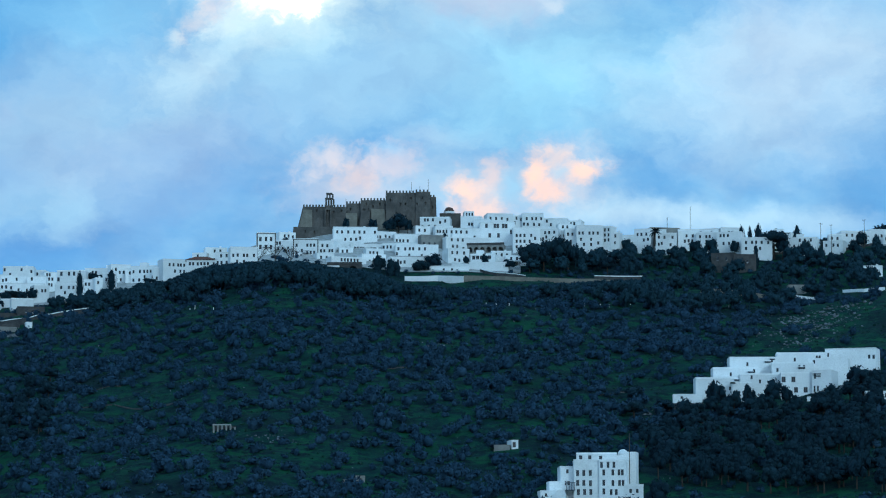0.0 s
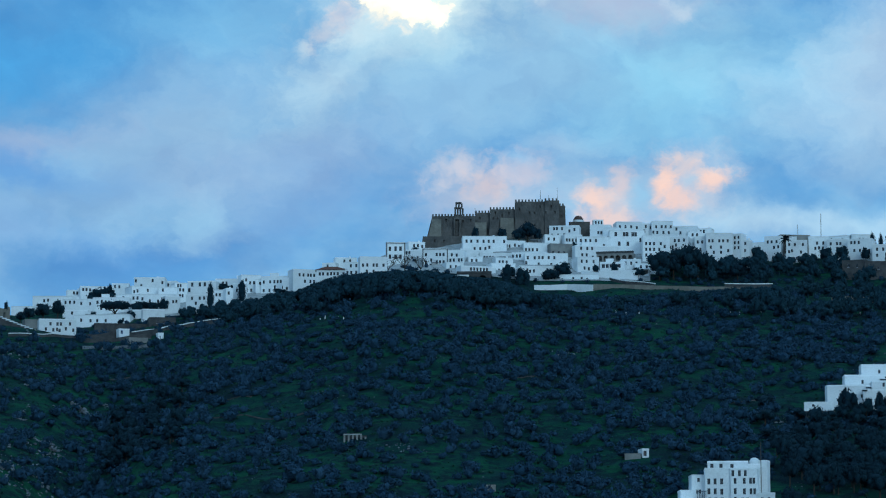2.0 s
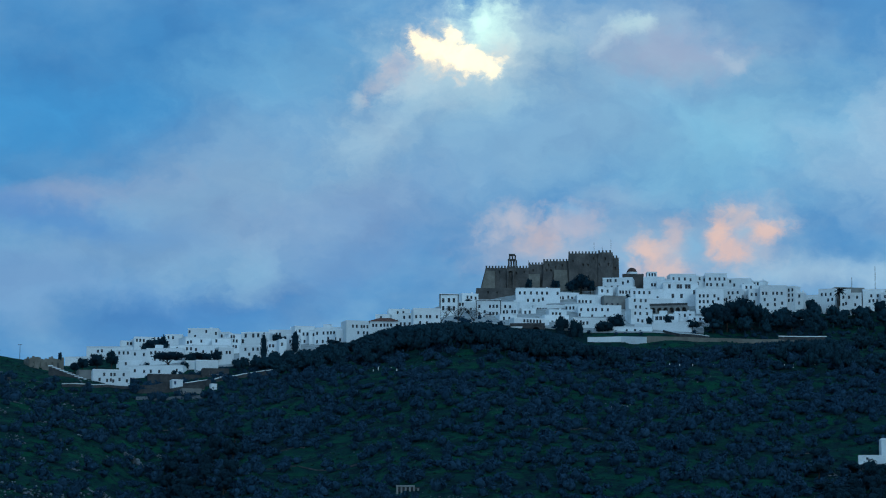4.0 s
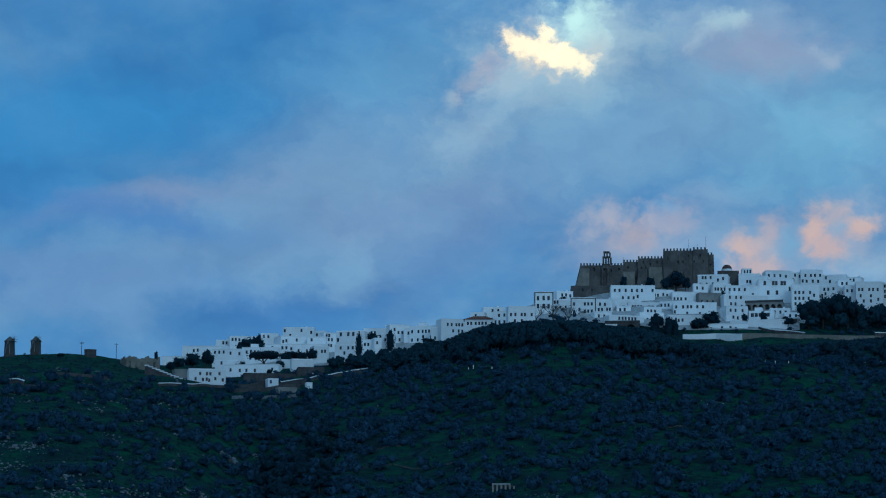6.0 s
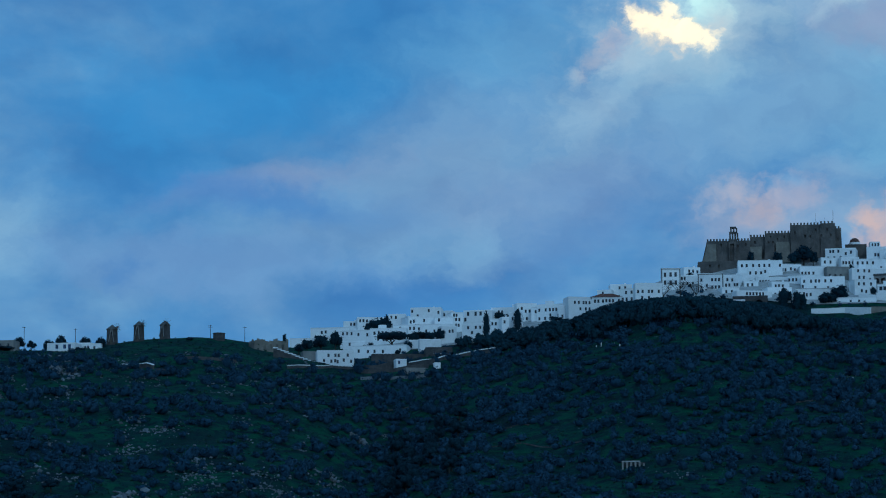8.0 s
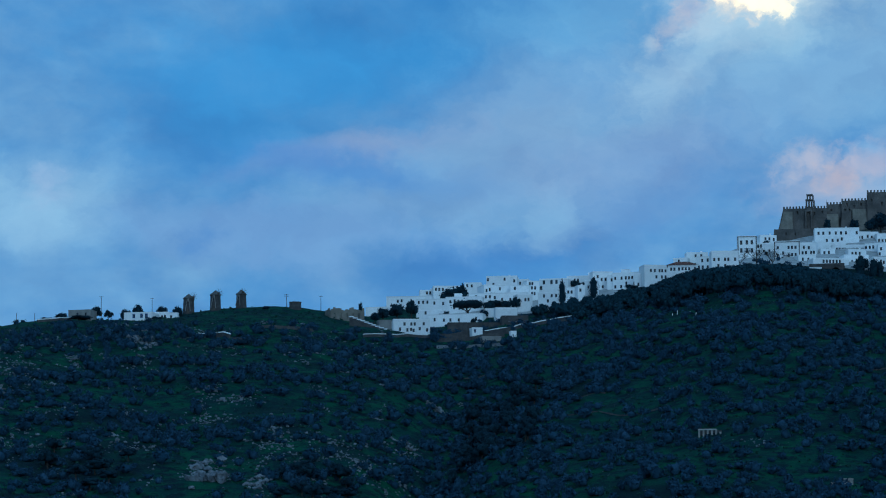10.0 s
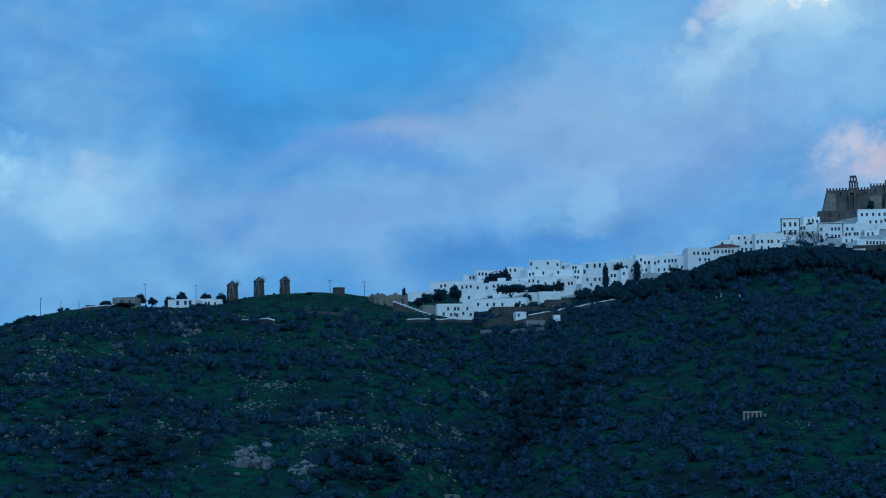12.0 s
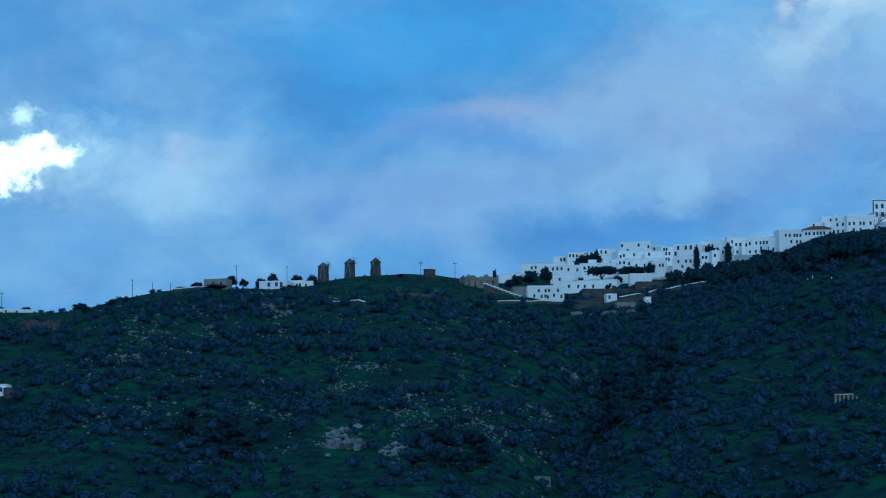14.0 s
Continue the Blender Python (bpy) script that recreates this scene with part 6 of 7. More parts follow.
flight = thing("outside_stair", pose(124.6, 1008.5, 91.6), "dark outside stair against the white wall", "stair")
for k in range(12):
    part("tread", boxed((0.42 * k, 0.42 * k + 0.46, 0, 1.1, 0.44 * k, 0.44 * k + 0.16)), FRAME, flight)
part("stringer", boxed(*((0.42 * k, 0.42 * k + 0.44, -0.1, -0.003, 0.44 * k - 0.35, 0.44 * k + 0.2) for k in range(12))), FRAME, flight)
mast(101.4, 1412.4, 197.2, 8.2)
mast(111.5, 1407.6, 196.8, 12.8)
pole(166.6, 1378.0, 181.6, 16.5, 1)
pole(172.1, 1385.4, 184.7, 13.9, 1)
pole(186.3, 1381.5, 185.0, 15.3, 1)
pole(-387.0, 1272.5, 149.0, 8.1, 1)
pole(-380.3, 1279.7, 151.2, 5.0, 0)
pole(-375.8, 1291.4, 153.2, 4.1, 0)
pole(-355.2, 1323.2, 157.3, 10.5, 1)
pole(-335.3, 1334.5, 158.4, 9.5, 1)
pole(-280.5, 1359.4, 164.9, 6.1, 2)
pole(-266.4, 1366.3, 163.2, 7.6, 1)
pole(-442.2, 1264.9, 140.4, 11.9, 1)
pole(51.6, 872.5, 53.2, 17.0, 0)
pole(34.1, 989.4, 73.4, 9.8, 0)
pole(-57.7, 1088.5, 103.3, 7.9, 0)
wall_run([(8.6, 1326.0), (20.6, 1325.8), (32.5, 1325.6), (50.0, 1325.1), (63.6, 1324.5), (73.8, 1323.9), (85.0, 1323.3), (91.4, 1322.8)], 3.0, PALE_STONE, "long grey stone retaining wall of the road", crown=[168.5, 168.3, 167.8, 167.2, 166.9, 166.1, 165.1, 162.9])
wall_run([(-16.3, 1330.4), (-9.4, 1331.5), (-2.2, 1333.5), (8.6, 1325.5)], 1.0, WHITE, "whitewashed terrace wall below the houses", crown=[168.8, 168.9, 169.4, 168.2], sink=0.6)
wall_run([(64.5, 1332.4), (72.4, 1332.0), (84.8, 1331.3)], 1.2, RUBBLE, "road parapet with a white coping", cap=WHITE, crown=[169.0, 168.8, 168.7])
wall_run([(16.1, 1349.9), (23.2, 1339.8), (35.2, 1334.5)], 1.2, RUBBLE, "road parapet with a white coping", cap=WHITE)
wall_run([(3.9, 1360.0), (12.5, 1354.9), (23.6, 1362.8)], 1.8, WHITE, "whitewashed garden wall")
wall_run([(23.8, 1369.8), (35.0, 1372.6)], 2.0, WHITE, "whitewashed garden wall")
wall_run([(-182.7, 1293.2), (-171.5, 1296.7), (-155.1, 1315.9), (-146.0, 1318.9)], 1.4, RUBBLE, "stone wall with a white coping below the village", cap=WHITE)
wall_run([(105.3, 1279.7), (117.7, 1278.6), (128.1, 1277.6), (138.6, 1276.5)], 2.2, PALE_STONE, "grey stone retaining wall of the road", crown=[157.9, 157.0, 155.5, 153.3])
wall_run([(140.7, 1295.4), (146.4, 1292.7), (154.0, 1289.3)], 1.0, WHITE, "whitewashed wall at the road bend", crown=[156.9, 156.3, 155.0], sink=0.6)
wall_run([(165.2, 1293.0), (172.5, 1281.4), (180.5, 1279.3)], 1.0, WHITE, "whitewashed wall beside the road", crown=[158.7, 157.8, 158.3], sink=0.6)
wall_run([(179.4, 1390.5), (193.2, 1395.7)], 1.2, RUBBLE, "stone wall with a white coping", cap=WHITE)
wall_run([(132.9, 1398.7), (141.6, 1396.8), (155.5, 1397.4)], 1.0, RUBBLE, "stone wall with a white coping", cap=WHITE)
wall_run([(-263.9, 1229.0), (-252.2, 1239.6), (-246.7, 1246.8)], 1.2, RUBBLE, "dry stone terrace wall on the hillside")
wall_run([(-284.7, 1208.9), (-269.3, 1196.1)], 1.6, RUBBLE, "low wall with a white coping on the hillside", cap=WHITE)
wall_run([(-267.5, 1191.3), (-259.4, 1187.0)], 2.2, RUBBLE, "brown stone pen wall on the hillside")
wall_run([(-371.6, 1281.2), (-365.2, 1289.3), (-364.5, 1309.2)], 1.0, RUBBLE, "stone wall with a white coping on the ridge", cap=WHITE)
wall_run([(-228.4, 1261.5), (-215.4, 1267.8), (-201.1, 1281.3)], 1.0, RUBBLE, "terrace wall with a white coping", cap=WHITE)
wall_run([(-202.7, 1276.0), (-188.3, 1290.3), (-170.0, 1277.7)], 2.6, RUBBLE, "brown stone terrace wall below the houses")
wall_run([(-129.1, 1043.0), (-108.0, 1029.4), (-87.3, 1015.3)], 0.35, RUBBLE, "dry stone terrace wall on the slope", name="terrace_wall")
wall_run([(-27.2, 1050.6), (-12.5, 1081.9)], 0.35, RUBBLE, "dry stone terrace wall on the slope", name="terrace_wall")
wall_run([(50.6, 1019.7), (64.2, 1033.0)], 0.35, RUBBLE, "dry stone terrace wall on the slope", name="terrace_wall")
wall_run([(-334.4, 1038.5), (-320.4, 1032.4), (-309.5, 1029.5)], 0.35, RUBBLE, "dry stone terrace wall on the slope", name="terrace_wall")
wall_run([(-177.4, 1169.6), (-164.9, 1172.5)], 0.35, RUBBLE, "dry stone terrace wall on the slope", name="terrace_wall")
wall_run([(-128.4, 1080.4), (-108.8, 1060.4)], 0.35, RUBBLE, "dry stone terrace wall on the slope", name="terrace_wall")
wall_run([(-197.9, 1260.6), (-185.9, 1273.5), (-171.8, 1273.5)], 1.6, RUBBLE, "brown stone wall below the lower houses")
wall_run([(-195.5, 1244.7), (-181.1, 1256.0), (-169.2, 1253.6)], 1.2, ROCK, "broken stone wall of a ruin")
wall_run([(68.7, 1003.7), (83.7, 1011.5)], 2.0, RUBBLE, "stone terrace wall below the white monastery")
steps = thing("stepped_wall", pose(-244.5, 1322.6, 155.9), "stepped garden wall with whitewashed tops running downhill", "wall", kind="structure")
for i in range(11):
    px, pz = 16.14 * i / 10, -6.34 * i / 10
    part("wall_block", boxed((px - 0.85, px + 0.85, -0.3, 0.3, pz - 5, pz)), RUBBLE, steps)
    part("coping", boxed((px - 0.95, px + 0.95, -0.4, 0.4, pz, pz + 0.45)), WHITE, steps)
HOUSE_SPOTS.append((-236.5, 1322.6, 9, 3))

white_post(13.6, 1216.9, 1.25)
white_post(16.7, 1215.9, 1.50)
white_post(20.3, 1199.8, 1.75)
white_post(25.5, 1208.7, 1.00)
white_post(34.2, 1232.5, 1.25)
white_post(37.0, 1236.4, 1.50)
white_post(38.8, 1235.4, 1.75)
white_post(42.8, 1236.3, 1.00)
white_post(49.9, 1240.0, 1.25)
white_post(55.7, 1236.7, 1.50)
white_post(60.7, 1242.5, 1.75)
white_post(61.8, 1232.5, 1.00)
white_post(65.3, 1232.3, 1.25)
white_post(69.1, 1236.1, 1.50)
white_post(70.8, 1235.0, 1.75)
white_post(74.2, 1239.8, 1.00)
white_post(81.5, 1242.3, 1.25)
white_post(90.5, 1248.7, 1.50)
white_post(92.2, 1252.6, 1.75)
white_post(98.6, 1254.1, 1.00)
white_post(100.2, 1257.0, 1.25)
white_post(107.4, 1256.4, 1.50)
white_post(113.7, 1246.8, 1.75)
white_post(-91.9, 1225.6, 1.00)
white_post(-88.5, 1208.8, 1.25)
white_post(-86.5, 1211.9, 1.50)
white_post(-97.4, 1230.2, 1.75)
white_post(-99.4, 1231.0, 1.00)
tree("cypress", -157.4, 1356.9, 3.7, 12.3, 160.9)
tree("cypress", -146.0, 1378.3, 4.3, 9.3, 167.7)
tree("cypress", -28.0, 1337.7, 4.6, 9.8, 168.5, "dark upright conifer below the houses")
tree("cypress", -22.5, 1337.8, 4.2, 8.4, 168.5, "dark upright conifer below the houses")
tree("cypress", -19.6, 1337.9, 3.4, 7.2, 168.5, "dark upright conifer below the houses")
tree("cypress", 134.2, 1405.6, 3.5, 11.4, 188.7)
tree("cypress", 138.0, 1405.2, 2.5, 10.9, 188.6)
tree("cypress", 141.7, 1404.9, 4.1, 11.9, 188.6)
tree("cypress", 159.0, 1403.0, 4.1, 10.9, 189.0)
tree("cypress", 136.6, 1365.2, 2.8, 11.4, 174.7)
tree("cypress", 141.1, 1356.7, 2.8, 5.9, 172.7)
tree("cypress", 125.4, 1356.2, 2.4, 6.7, 172.3)
tree("cypress", 168.7, 1357.6, 3.4, 7.4, 174.8)
tree("cypress", 173.0, 1357.0, 3.4, 6.4, 175.7)
tree("umbrella", 147.0, 1388.2, 14.0, 13.3, 183.4)
tree("broad", -159.2, 1409.0, 9.9, 5.3, 174.8)
tree("broad", -154.5, 1407.6, 5.0, 4.2, 174.7)
tree("broad", -129.6, 1383.9, 7.9, 3.1, 171.4)
tree("broad", -133.2, 1377.6, 4.2, 3.1, 168.7)
tree("broad", -166.1, 1365.9, 4.8, 7.9, 162.1)
tree("broad", -178.1, 1360.4, 4.8, 7.5, 160.3)
tree("broad", -182.5, 1359.8, 5.4, 6.0, 160.3)
tree("broad", -189.1, 1354.9, 6.6, 7.0, 158.7)
tree("broad", -179.7, 1305.7, 8.6, 4.6, 143.4)
tree("broad", -27.3, 1347.7, 7.1, 8.5, 171.6)
tree("broad", -21.3, 1343.8, 5.9, 8.5, 169.7)
tree("broad", -10.2, 1350.0, 7.7, 8.0, 170.9)
tree("broad", -3.9, 1356.0, 10.1, 9.1, 173.1)
tree("broad", -7.8, 1352.0, 6.5, 6.0, 172.1)
# added tree, a dark shape in place of the shadowed alley between the houses
tree("broad", 1.0, 1396.0, 3.1, 6.8, 189.6)
tree("broad", -20.1, 1405.9, 11.7, 9.9, 196.8)
tree("broad", -23.9, 1403.8, 7.4, 8.1, 196.0)
tree("broad", -31.6, 1406.6, 5.2, 7.1, 197.4)
tree("broad", -43.5, 1406.3, 4.3, 8.2, 196.8)
tree("broad", -15.8, 1404.9, 4.9, 7.5, 196.2)
tree("broad", 37.6, 1351.5, 11.8, 13.7, 172.9)
tree("broad", 49.4, 1361.1, 13.1, 15.2, 175.2)
tree("broad", 54.4, 1362.9, 10.1, 13.6, 175.5)
tree("broad", 43.6, 1355.3, 8.9, 11.3, 173.8)
tree("broad", 71.4, 1358.1, 8.9, 8.8, 172.6)
tree("broad", 28.3, 1351.7, 7.1, 5.8, 173.3)
tree("broad", 18.1, 1355.9, 3.6, 7.1, 175.0)
tree("broad", 10.1, 1358.0, 3.0, 5.4, 175.9)
tree("broad", 119.2, 1390.9, 6.7, 10.4, 183.3)
tree("broad", 112.3, 1393.5, 7.3, 8.7, 184.3)
tree("broad", 129.6, 1390.0, 4.9, 8.7, 183.8)
tree("broad", 158.7, 1380.9, 12.2, 7.7, 181.6)
tree("broad", 150.5, 1385.9, 7.3, 10.5, 182.6)
tree("broad", 185.3, 1383.7, 7.3, 10.1, 185.6)
tree("broad", 195.2, 1406.5, 12.4, 10.5, 190.4)
tree("broad", 180.8, 1378.2, 6.7, 7.9, 183.1)
tree("broad", 198.7, 1406.0, 9.3, 11.5, 190.4)
tree("broad", -98.9, 1356.4, 6.5, 4.8, 172.9)
tree("broad", -70.4, 1396.2, 4.9, 5.0, 189.3)
tree("broad", 87.1, 1002.2, 7.5, 12.2, 84.5)
tree("broad", 97.5, 1003.3, 4.8, 10.1, 85.5)
tree("broad", 105.0, 1000.5, 7.9, 11.2, 86.0)
tree("broad", 109.4, 1002.0, 4.8, 8.2, 86.9)
tree("broad", 92.5, 997.7, 6.6, 9.4, 84.0)
tree("broad", 133.7, 1011.2, 9.8, 10.2, 92.1)
tree("broad", 139.1, 1010.5, 6.7, 8.0, 93.3)
tree("broad", 45.8, 878.8, 3.8, 12.3, 54.7)
tree("broad", 57.8, 848.0, 8.2, 10.7, 46.2)
tree("broad", -345.2, 1348.5, 7.3, 9.7, 157.3)
tree("broad", -349.5, 1343.3, 5.5, 7.7, 156.8)
tree("broad", -335.5, 1353.0, 5.5, 7.2, 159.3)
tree("broad", -323.6, 1333.3, 6.6, 8.1, 155.9)
tree("broad", -314.6, 1325.2, 6.6, 6.5, 152.8)
tree("broad", -358.9, 1328.4, 6.6, 7.0, 157.2)
tree("broad", -354.2, 1331.7, 4.8, 5.4, 157.4)
tree("broad", -372.5, 1297.6, 6.5, 2.5, 153.9)
tree("broad", -367.1, 1303.3, 7.1, 4.0, 154.8)
tree("broad", -359.2, 1303.4, 11.8, 3.0, 154.6)
tree("broad", -331.9, 1329.2, 6.0, 4.0, 155.3)
tree("broad", -378.0, 1233.4, 5.1, 4.3, 141.6)
tree("broad", -383.4, 1231.7, 3.4, 3.8, 141.1)
tree("broad", -375.3, 1171.3, 4.3, 6.3, 130.4)
tree("broad", -287.3, 1347.7, 4.2, 2.5, 162.2)
tree("broad", -252.7, 1389.2, 2.5, 7.7, 162.7)
tree("broad", -231.1, 1360.5, 8.5, 9.6, 156.8)
tree("broad", -225.6, 1365.5, 7.3, 10.1, 158.1)
tree("broad", -236.9, 1357.5, 7.2, 7.8, 156.4)
tree("broad", -239.8, 1352.9, 6.0, 5.6, 155.7)
tree("broad", -209.9, 1388.2, 13.5, 10.3, 166.0)
tree("broad", -206.4, 1390.8, 4.9, 11.0, 167.0)
tree("umbrella", -198.0, 1349.6, 14.3, 9.4, 156.4)
tree("broad", -207.4, 1346.1, 6.6, 6.5, 154.4)
tree("broad", -190.5, 1348.6, 4.8, 4.3, 156.3)
tree("broad", -202.0, 1286.2, 8.5, 5.8, 137.2)
tree("broad", -193.9, 1338.0, 3.5, 3.2, 152.9)
tree("broad", -188.5, 1371.1, 15.1, 4.6, 162.8)
tree("broad", -179.6, 1366.2, 5.4, 6.6, 161.5)
tree("broad", -408.3, 1265.8, 6.4, 4.9, 142.3)
tree("broad", -434.4, 1272.9, 7.1, 6.5, 140.8)
tree("broad", -391.8, 1260.5, 4.6, 3.2, 144.0)
tree("broad", -444.5, 1269.4, 5.9, 8.5, 139.2)
palm(94.4, 1392.8, 190.7, 5.8)
belt(26, -4.69, -3.45, 1248, 1310, 4.8, 8.2, 5.2, 9.5)
belt(38, -3.66, -2.11, 1227, 1344, 4.8, 8.2, 5.2, 9.5)
belt(58, -2.32, -0.46, 1234, 1317, 4.8, 8.2, 5.2, 9.5)
belt(40, 3.78, 8.06, 1400, 1416, 4.0, 6.6, 4.2, 6.2)
belt(20, -5.10, -3.97, 1303, 1393, 4.0, 6.6, 4.2, 7.3)
belt(33, -5.71, -3.76, 1273, 1371, 4.0, 6.6, 4.2, 7.8)
belt(67, -7.24, -4.58, 1323, 1392, 4.0, 7.4, 4.2, 8.4)
belt(20, -0.66, 1.82, 1210, 1289, 4.0, 6.6, 4.2, 7.8)
belt(29, 1.82, 3.98, 1231, 1297, 4.8, 8.2, 5.2, 10.1)
belt(56, 1.46, 3.47, 1349, 1402, 4.8, 8.2, 5.2, 10.1)
belt(71, 3.06, 5.33, 1314, 1416, 4.0, 7.8, 4.2, 9.0)
belt(94, 5.22, 8.06, 1300, 1402, 4.0, 8.2, 4.2, 10.1)
belt(33, 3.88, 6.34, 1234, 1272, 4.8, 7.4, 5.2, 9.0)
belt(150, -4.75, -0.35, 1232, 1326, 5.2, 8.8, 7.0, 11.0)
belt(70, -6.9, -4.2, 1312, 1352, 4.4, 7.4, 4.5, 8.0)
belt(60, -2.7, -0.5, 1286, 1334, 5.0, 8.0, 6.0, 9.5)
belt(70, -4.4, -0.6, 1306, 1342, 4.6, 7.6, 5.0, 9.0)
belt(46, 1.9, 4.0, 1262, 1318, 4.8, 8.2, 6.5, 10.5)
build_belt()
grove(80, 4.37, 7.93, 935, 1011, 5, 8.5, 5, 8.5, "dark evergreen tree in the wood on the lower slope")
grove(115, 3.55, 8.12, 873, 950, 5, 8.5, 5.5, 9.5, "dark evergreen tree in the wood on the lower slope")
grove(22, 7.14, 8.15, 992, 1075, 5, 8, 4, 7, "dark evergreen tree in the wood on the lower slope")
grove(16, 3.45, 4.27, 953, 1036, 5, 8, 4, 7, "dark evergreen tree in the wood on the lower slope")
grove(36, -8.84, -7.10, 978, 1123, 5, 8, 5, 8, "dark leafless thicket tree in the ravine")
grove(16, -12.15, -10.50, 889, 942, 5, 8, 4, 6, "dark evergreen tree at the foot of the slope")
grove(12, -16.12, -14.50, 905, 974, 5, 8, 4, 6, "dark evergreen tree at the foot of the slope")
rock_cluster(-16.68, 1156, 0.62, 53, 234, 0.23, 0.94)
rock_cluster(-16.33, 1106, 0.72, 34, 156, 0.23, 0.79)
rock_cluster(-17.24, 1076, 0.62, 15, 78, 0.33, 1.3)
rock_cluster(-15.82, 1228, 0.36, 24, 78, 0.26, 1.08)
rock_cluster(-14.33, 1232, 0.29, 64, 67, 0.39, 1.73)
rock_cluster(-14.18, 1203, 0.21, 30, 41, 0.33, 1.3)
rock_cluster(-15.46, 1171, 0.21, 20, 57, 0.26, 0.94)
rock_cluster(-16.63, 982, 1.13, 16, 156, 0.26, 1.01)
rock_cluster(-14.50, 975, 0.62, 18, 67, 0.26, 1.08)
rock_cluster(-13.05, 1081, 0.29, 16, 78, 0.26, 1.15)
rock_cluster(-12.59, 1064, 0.41, 14, 88, 0.26, 1.08)
rock_cluster(-13.06, 1038, 0.62, 14, 88, 0.26, 1.01)
rock_cluster(-11.93, 999, 0.46, 30, 156, 0.26, 1.01)
rock_cluster(-11.63, 969, 0.62, 28, 130, 0.23, 0.86)
rock_cluster(-10.60, 977, 0.51, 30, 119, 0.23, 0.94)
rock_cluster(-10.25, 960, 0.41, 20, 93, 0.23, 0.94)
rock_cluster(-9.52, 1030, 0.29, 16, 78, 0.26, 1.22)
rock_cluster(-9.37, 1019, 0.21, 16, 46, 0.26, 0.86)
rock_cluster(-9.68, 969, 0.31, 21, 67, 0.23, 0.79)
rock_cluster(-13.07, 928, 0.33, 17, 93, 0.39, 1.87)
rock_cluster(-12.15, 916, 0.25, 12, 67, 0.33, 1.3)
rock_cluster(-8.84, 1123, 0.23, 4, 36, 0.45, 1.44)
rock_cluster(-8.48, 1146, 0.05, 2, 10, 0.39, 1.01)
rock_cluster(-7.82, 1103, 0.16, 6, 26, 0.26, 0.72)
rock_cluster(-12.95, 1203, 0.62, 27, 93, 0.23, 0.86)
rock_cluster(-11.30, 1206, 0.72, 30, 130, 0.2, 0.72)
rock_cluster(-13.46, 1244, 0.41, 44, 67, 0.23, 0.94)
rock_cluster(-11.09, 1273, 0.62, 29, 78, 0.2, 0.65)
rock_cluster(-9.96, 1224, 0.41, 27, 57, 0.2, 0.72)
rock_cluster(-14.28, 1152, 0.31, 17, 36, 0.26, 0.86)
rock_cluster(-17.54, 958, 0.36, 22, 67, 0.26, 1.15)
rock_cluster(-15.82, 1036, 0.62, 17, 62, 0.26, 0.86)
rock_cluster(6.74, 1194, 0.72, 38, 286, 0.23, 1.08)
rock_cluster(6.28, 1148, 0.62, 27, 130, 0.2, 0.86)
rock_cluster(7.25, 1199, 0.41, 35, 104, 0.23, 1.01)
rock_cluster(-0.14, 1121, 0.18, 10, 31, 0.2, 0.58)
rock_cluster(-1.69, 1076, 0.62, 30, 52, 0.16, 0.5)
rock_cluster(-3.12, 937, 0.62, 6, 41, 0.2, 0.58)
rock_cluster(3.86, 993, 0.31, 16, 36, 0.26, 0.79)
rock_cluster(-6.41, 1146, 1.23, 59, 52, 0.16, 0.43)
rock_cluster(-7.83, 1278, 0.41, 22, 67, 0.23, 0.86)
rock_cluster(-4.56, 1038, 0.62, 15, 36, 0.16, 0.43)
rock_cluster(-1.69, 1213, 3.08, 35, 104, 0.16, 0.43)
rock_cluster(1.20, 1186, 1.64, 32, 78, 0.16, 0.43)
for az in np.arange(-18.0, -9.0, 0.45):
    for d in np.arange(905, 1290, 48):
        if random.random() < 0.62:
            rock_cluster(az + random.uniform(-0.2, 0.2), d + random.uniform(-20, 20), random.uniform(0.06, 0.2), random.uniform(4, 16), random.randint(5, 22), 0.18, random.uniform(0.5, 1.0))
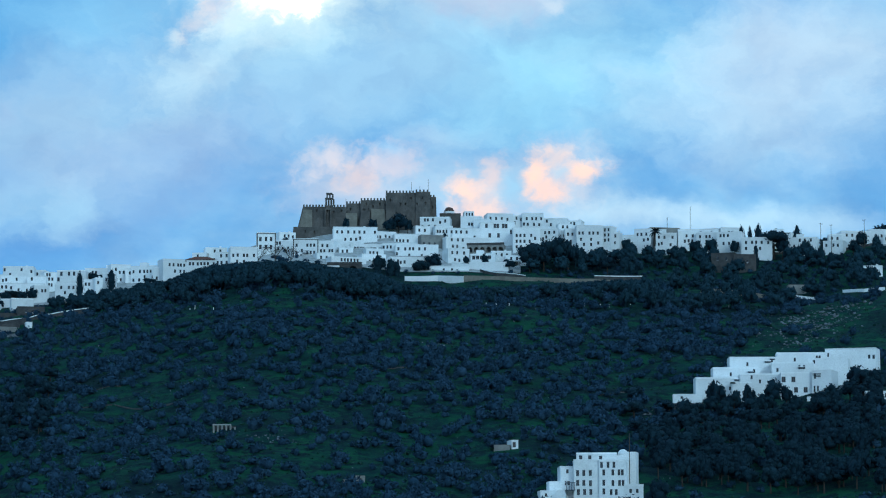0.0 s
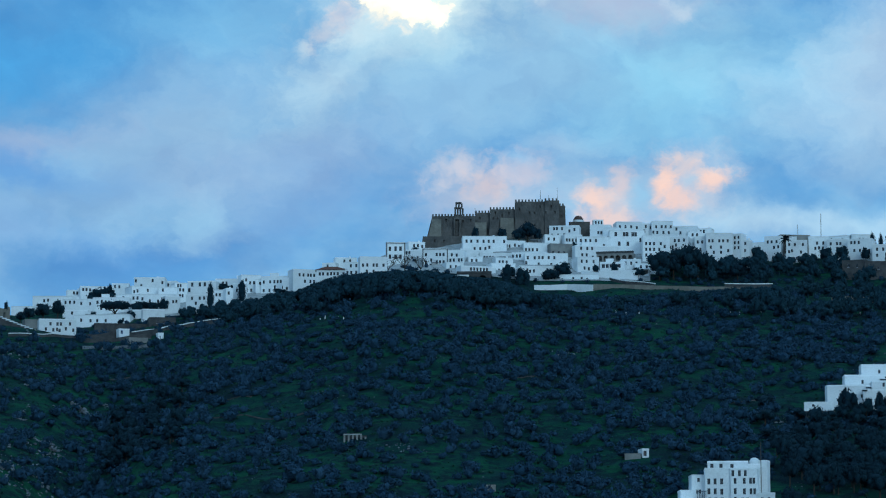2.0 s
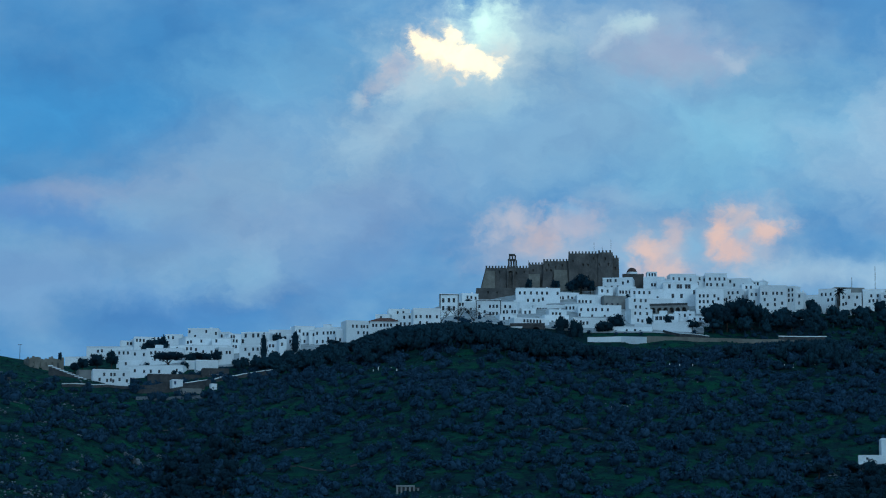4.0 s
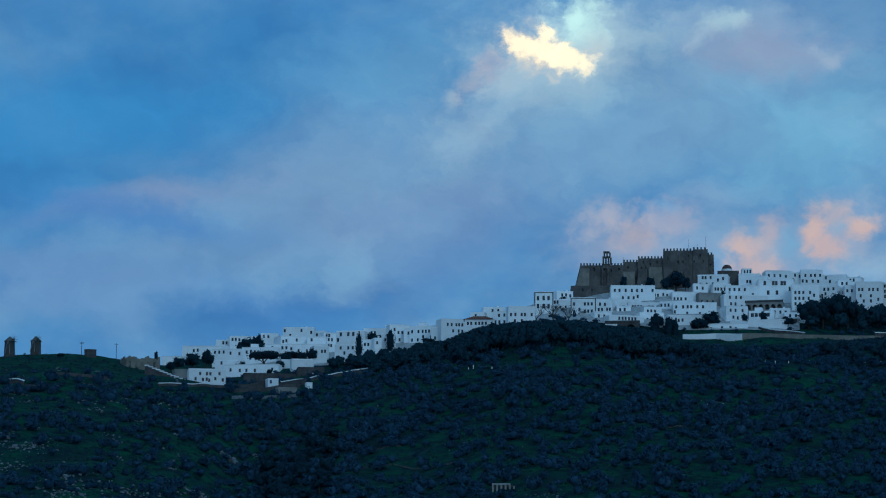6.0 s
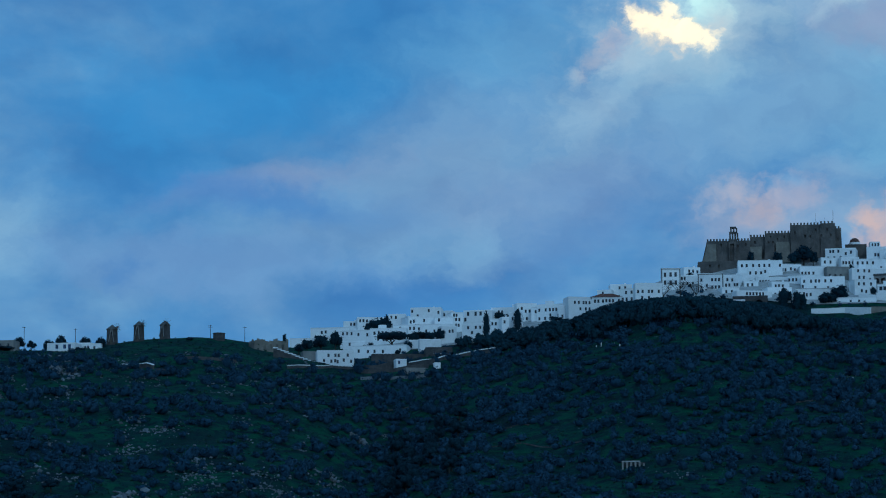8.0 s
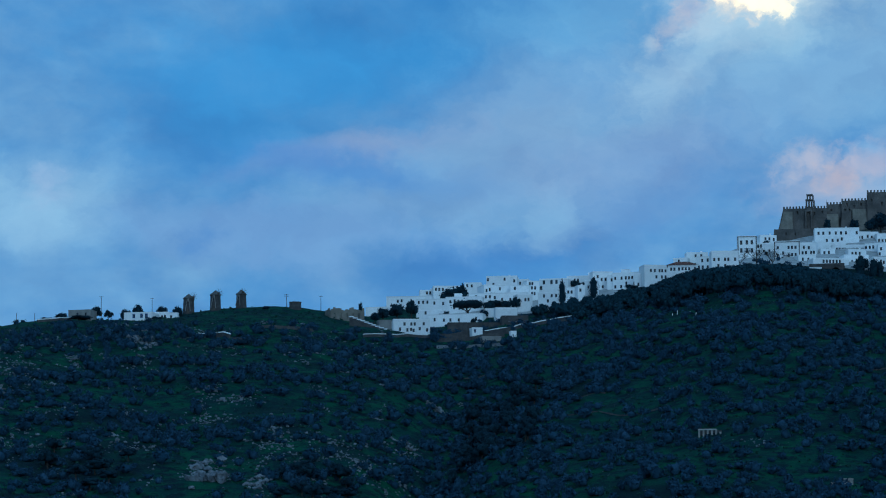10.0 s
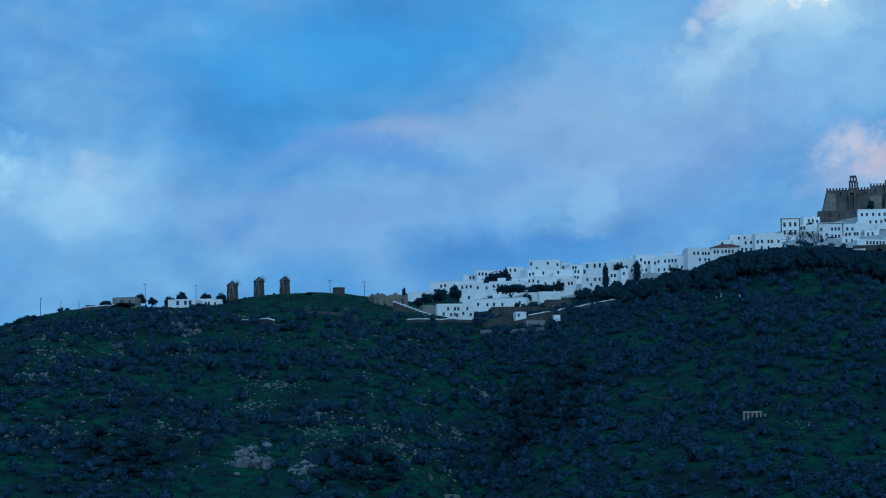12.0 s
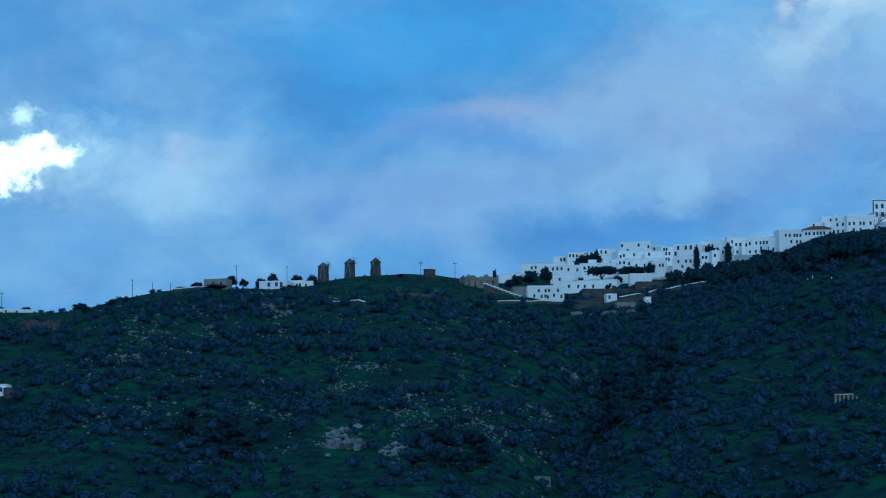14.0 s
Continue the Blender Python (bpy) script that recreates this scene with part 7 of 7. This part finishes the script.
for az in np.arange(-7.5, 7.5, 0.6):
    for d in np.arange(900, 1240, 60):
        rock_cluster(az + random.uniform(-0.25, 0.25), d + random.uniform(-25, 25), 0.15, 10, random.randint(1, 5), 0.12, 0.4)
build_rocks()
outcrop(-206.2, 888.4, 10.1)
outcrop(-216.4, 914.7, 3.0)
outcrop(-194.3, 891.1, 3.2)
outcrop(-172.0, 1105.7, 6.8)
outcrop(-298.1, 1169.6, 7.8)
outcrop(-169.7, 1011.9, 4.8)
ruin(-66.4, 956.0, 7.0)
ruin(-4.4, 1110.0, 2.8, RUBBLE)

# ---- scrub and tussocks over the hillside ----
P = slope_places(-20.2, 9.2, 838, 1400, 5.7, rng, scrub_keep)
far = np.hypot(P[:, 0], P[:, 1]) > front_of(P[:, 0], P[:, 1]) - 45
P = P[[not f or clear_of_houses(p[0], p[1], 2.2) for p, f in zip(P, far)]]
far = np.hypot(P[:, 0], P[:, 1]) > front_of(P[:, 0], P[:, 1]) - 6
size = rng.uniform(1.9, 3.4, len(P)) * rng.uniform(0.65, 1.2, len(P)) * np.where(far, 0.62, 1.0)
room = headroom(P[:, 0], P[:, 1]) / 1.35
P, size = P[room > 0.6], np.minimum(size, room)[room > 0.6]
places = np.stack([P[:, 0], P[:, 1], height(P[:, 0], P[:, 1]) - 0.25, size, size * rng.uniform(0.8, 1.15, len(P)), rng.uniform(0, 6.28, len(P))], -1)
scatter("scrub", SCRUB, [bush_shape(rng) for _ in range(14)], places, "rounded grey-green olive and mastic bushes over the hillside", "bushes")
T = slope_places(-20.2, 9.2, 838, 1395, 4.4, rng, lambda x, y: 0.25 + 0.6 * patchy(x, y, 0.06, 0.07))
T = T[[np.hypot(*p) < front_of(*p) + 6 or np.degrees(np.arctan2(*p)) < -10.3 for p in T]]
size = rng.uniform(0.35, 1.0, len(T))
tufts = [joined([sprays(rng, over_lobes(rng, [(0, 0, 0.1, 0.8, 0.5)], 11, 0.2, 1.1, 0.0), 0.42, 0.7)]) for _ in range(8)]
scatter("grass_tufts", TUFT, tufts, np.stack([T[:, 0], T[:, 1], height(T[:, 0], T[:, 1]), size, size, size * 9], -1), "tussocks of rough grass and thorn over the slope", "grass")
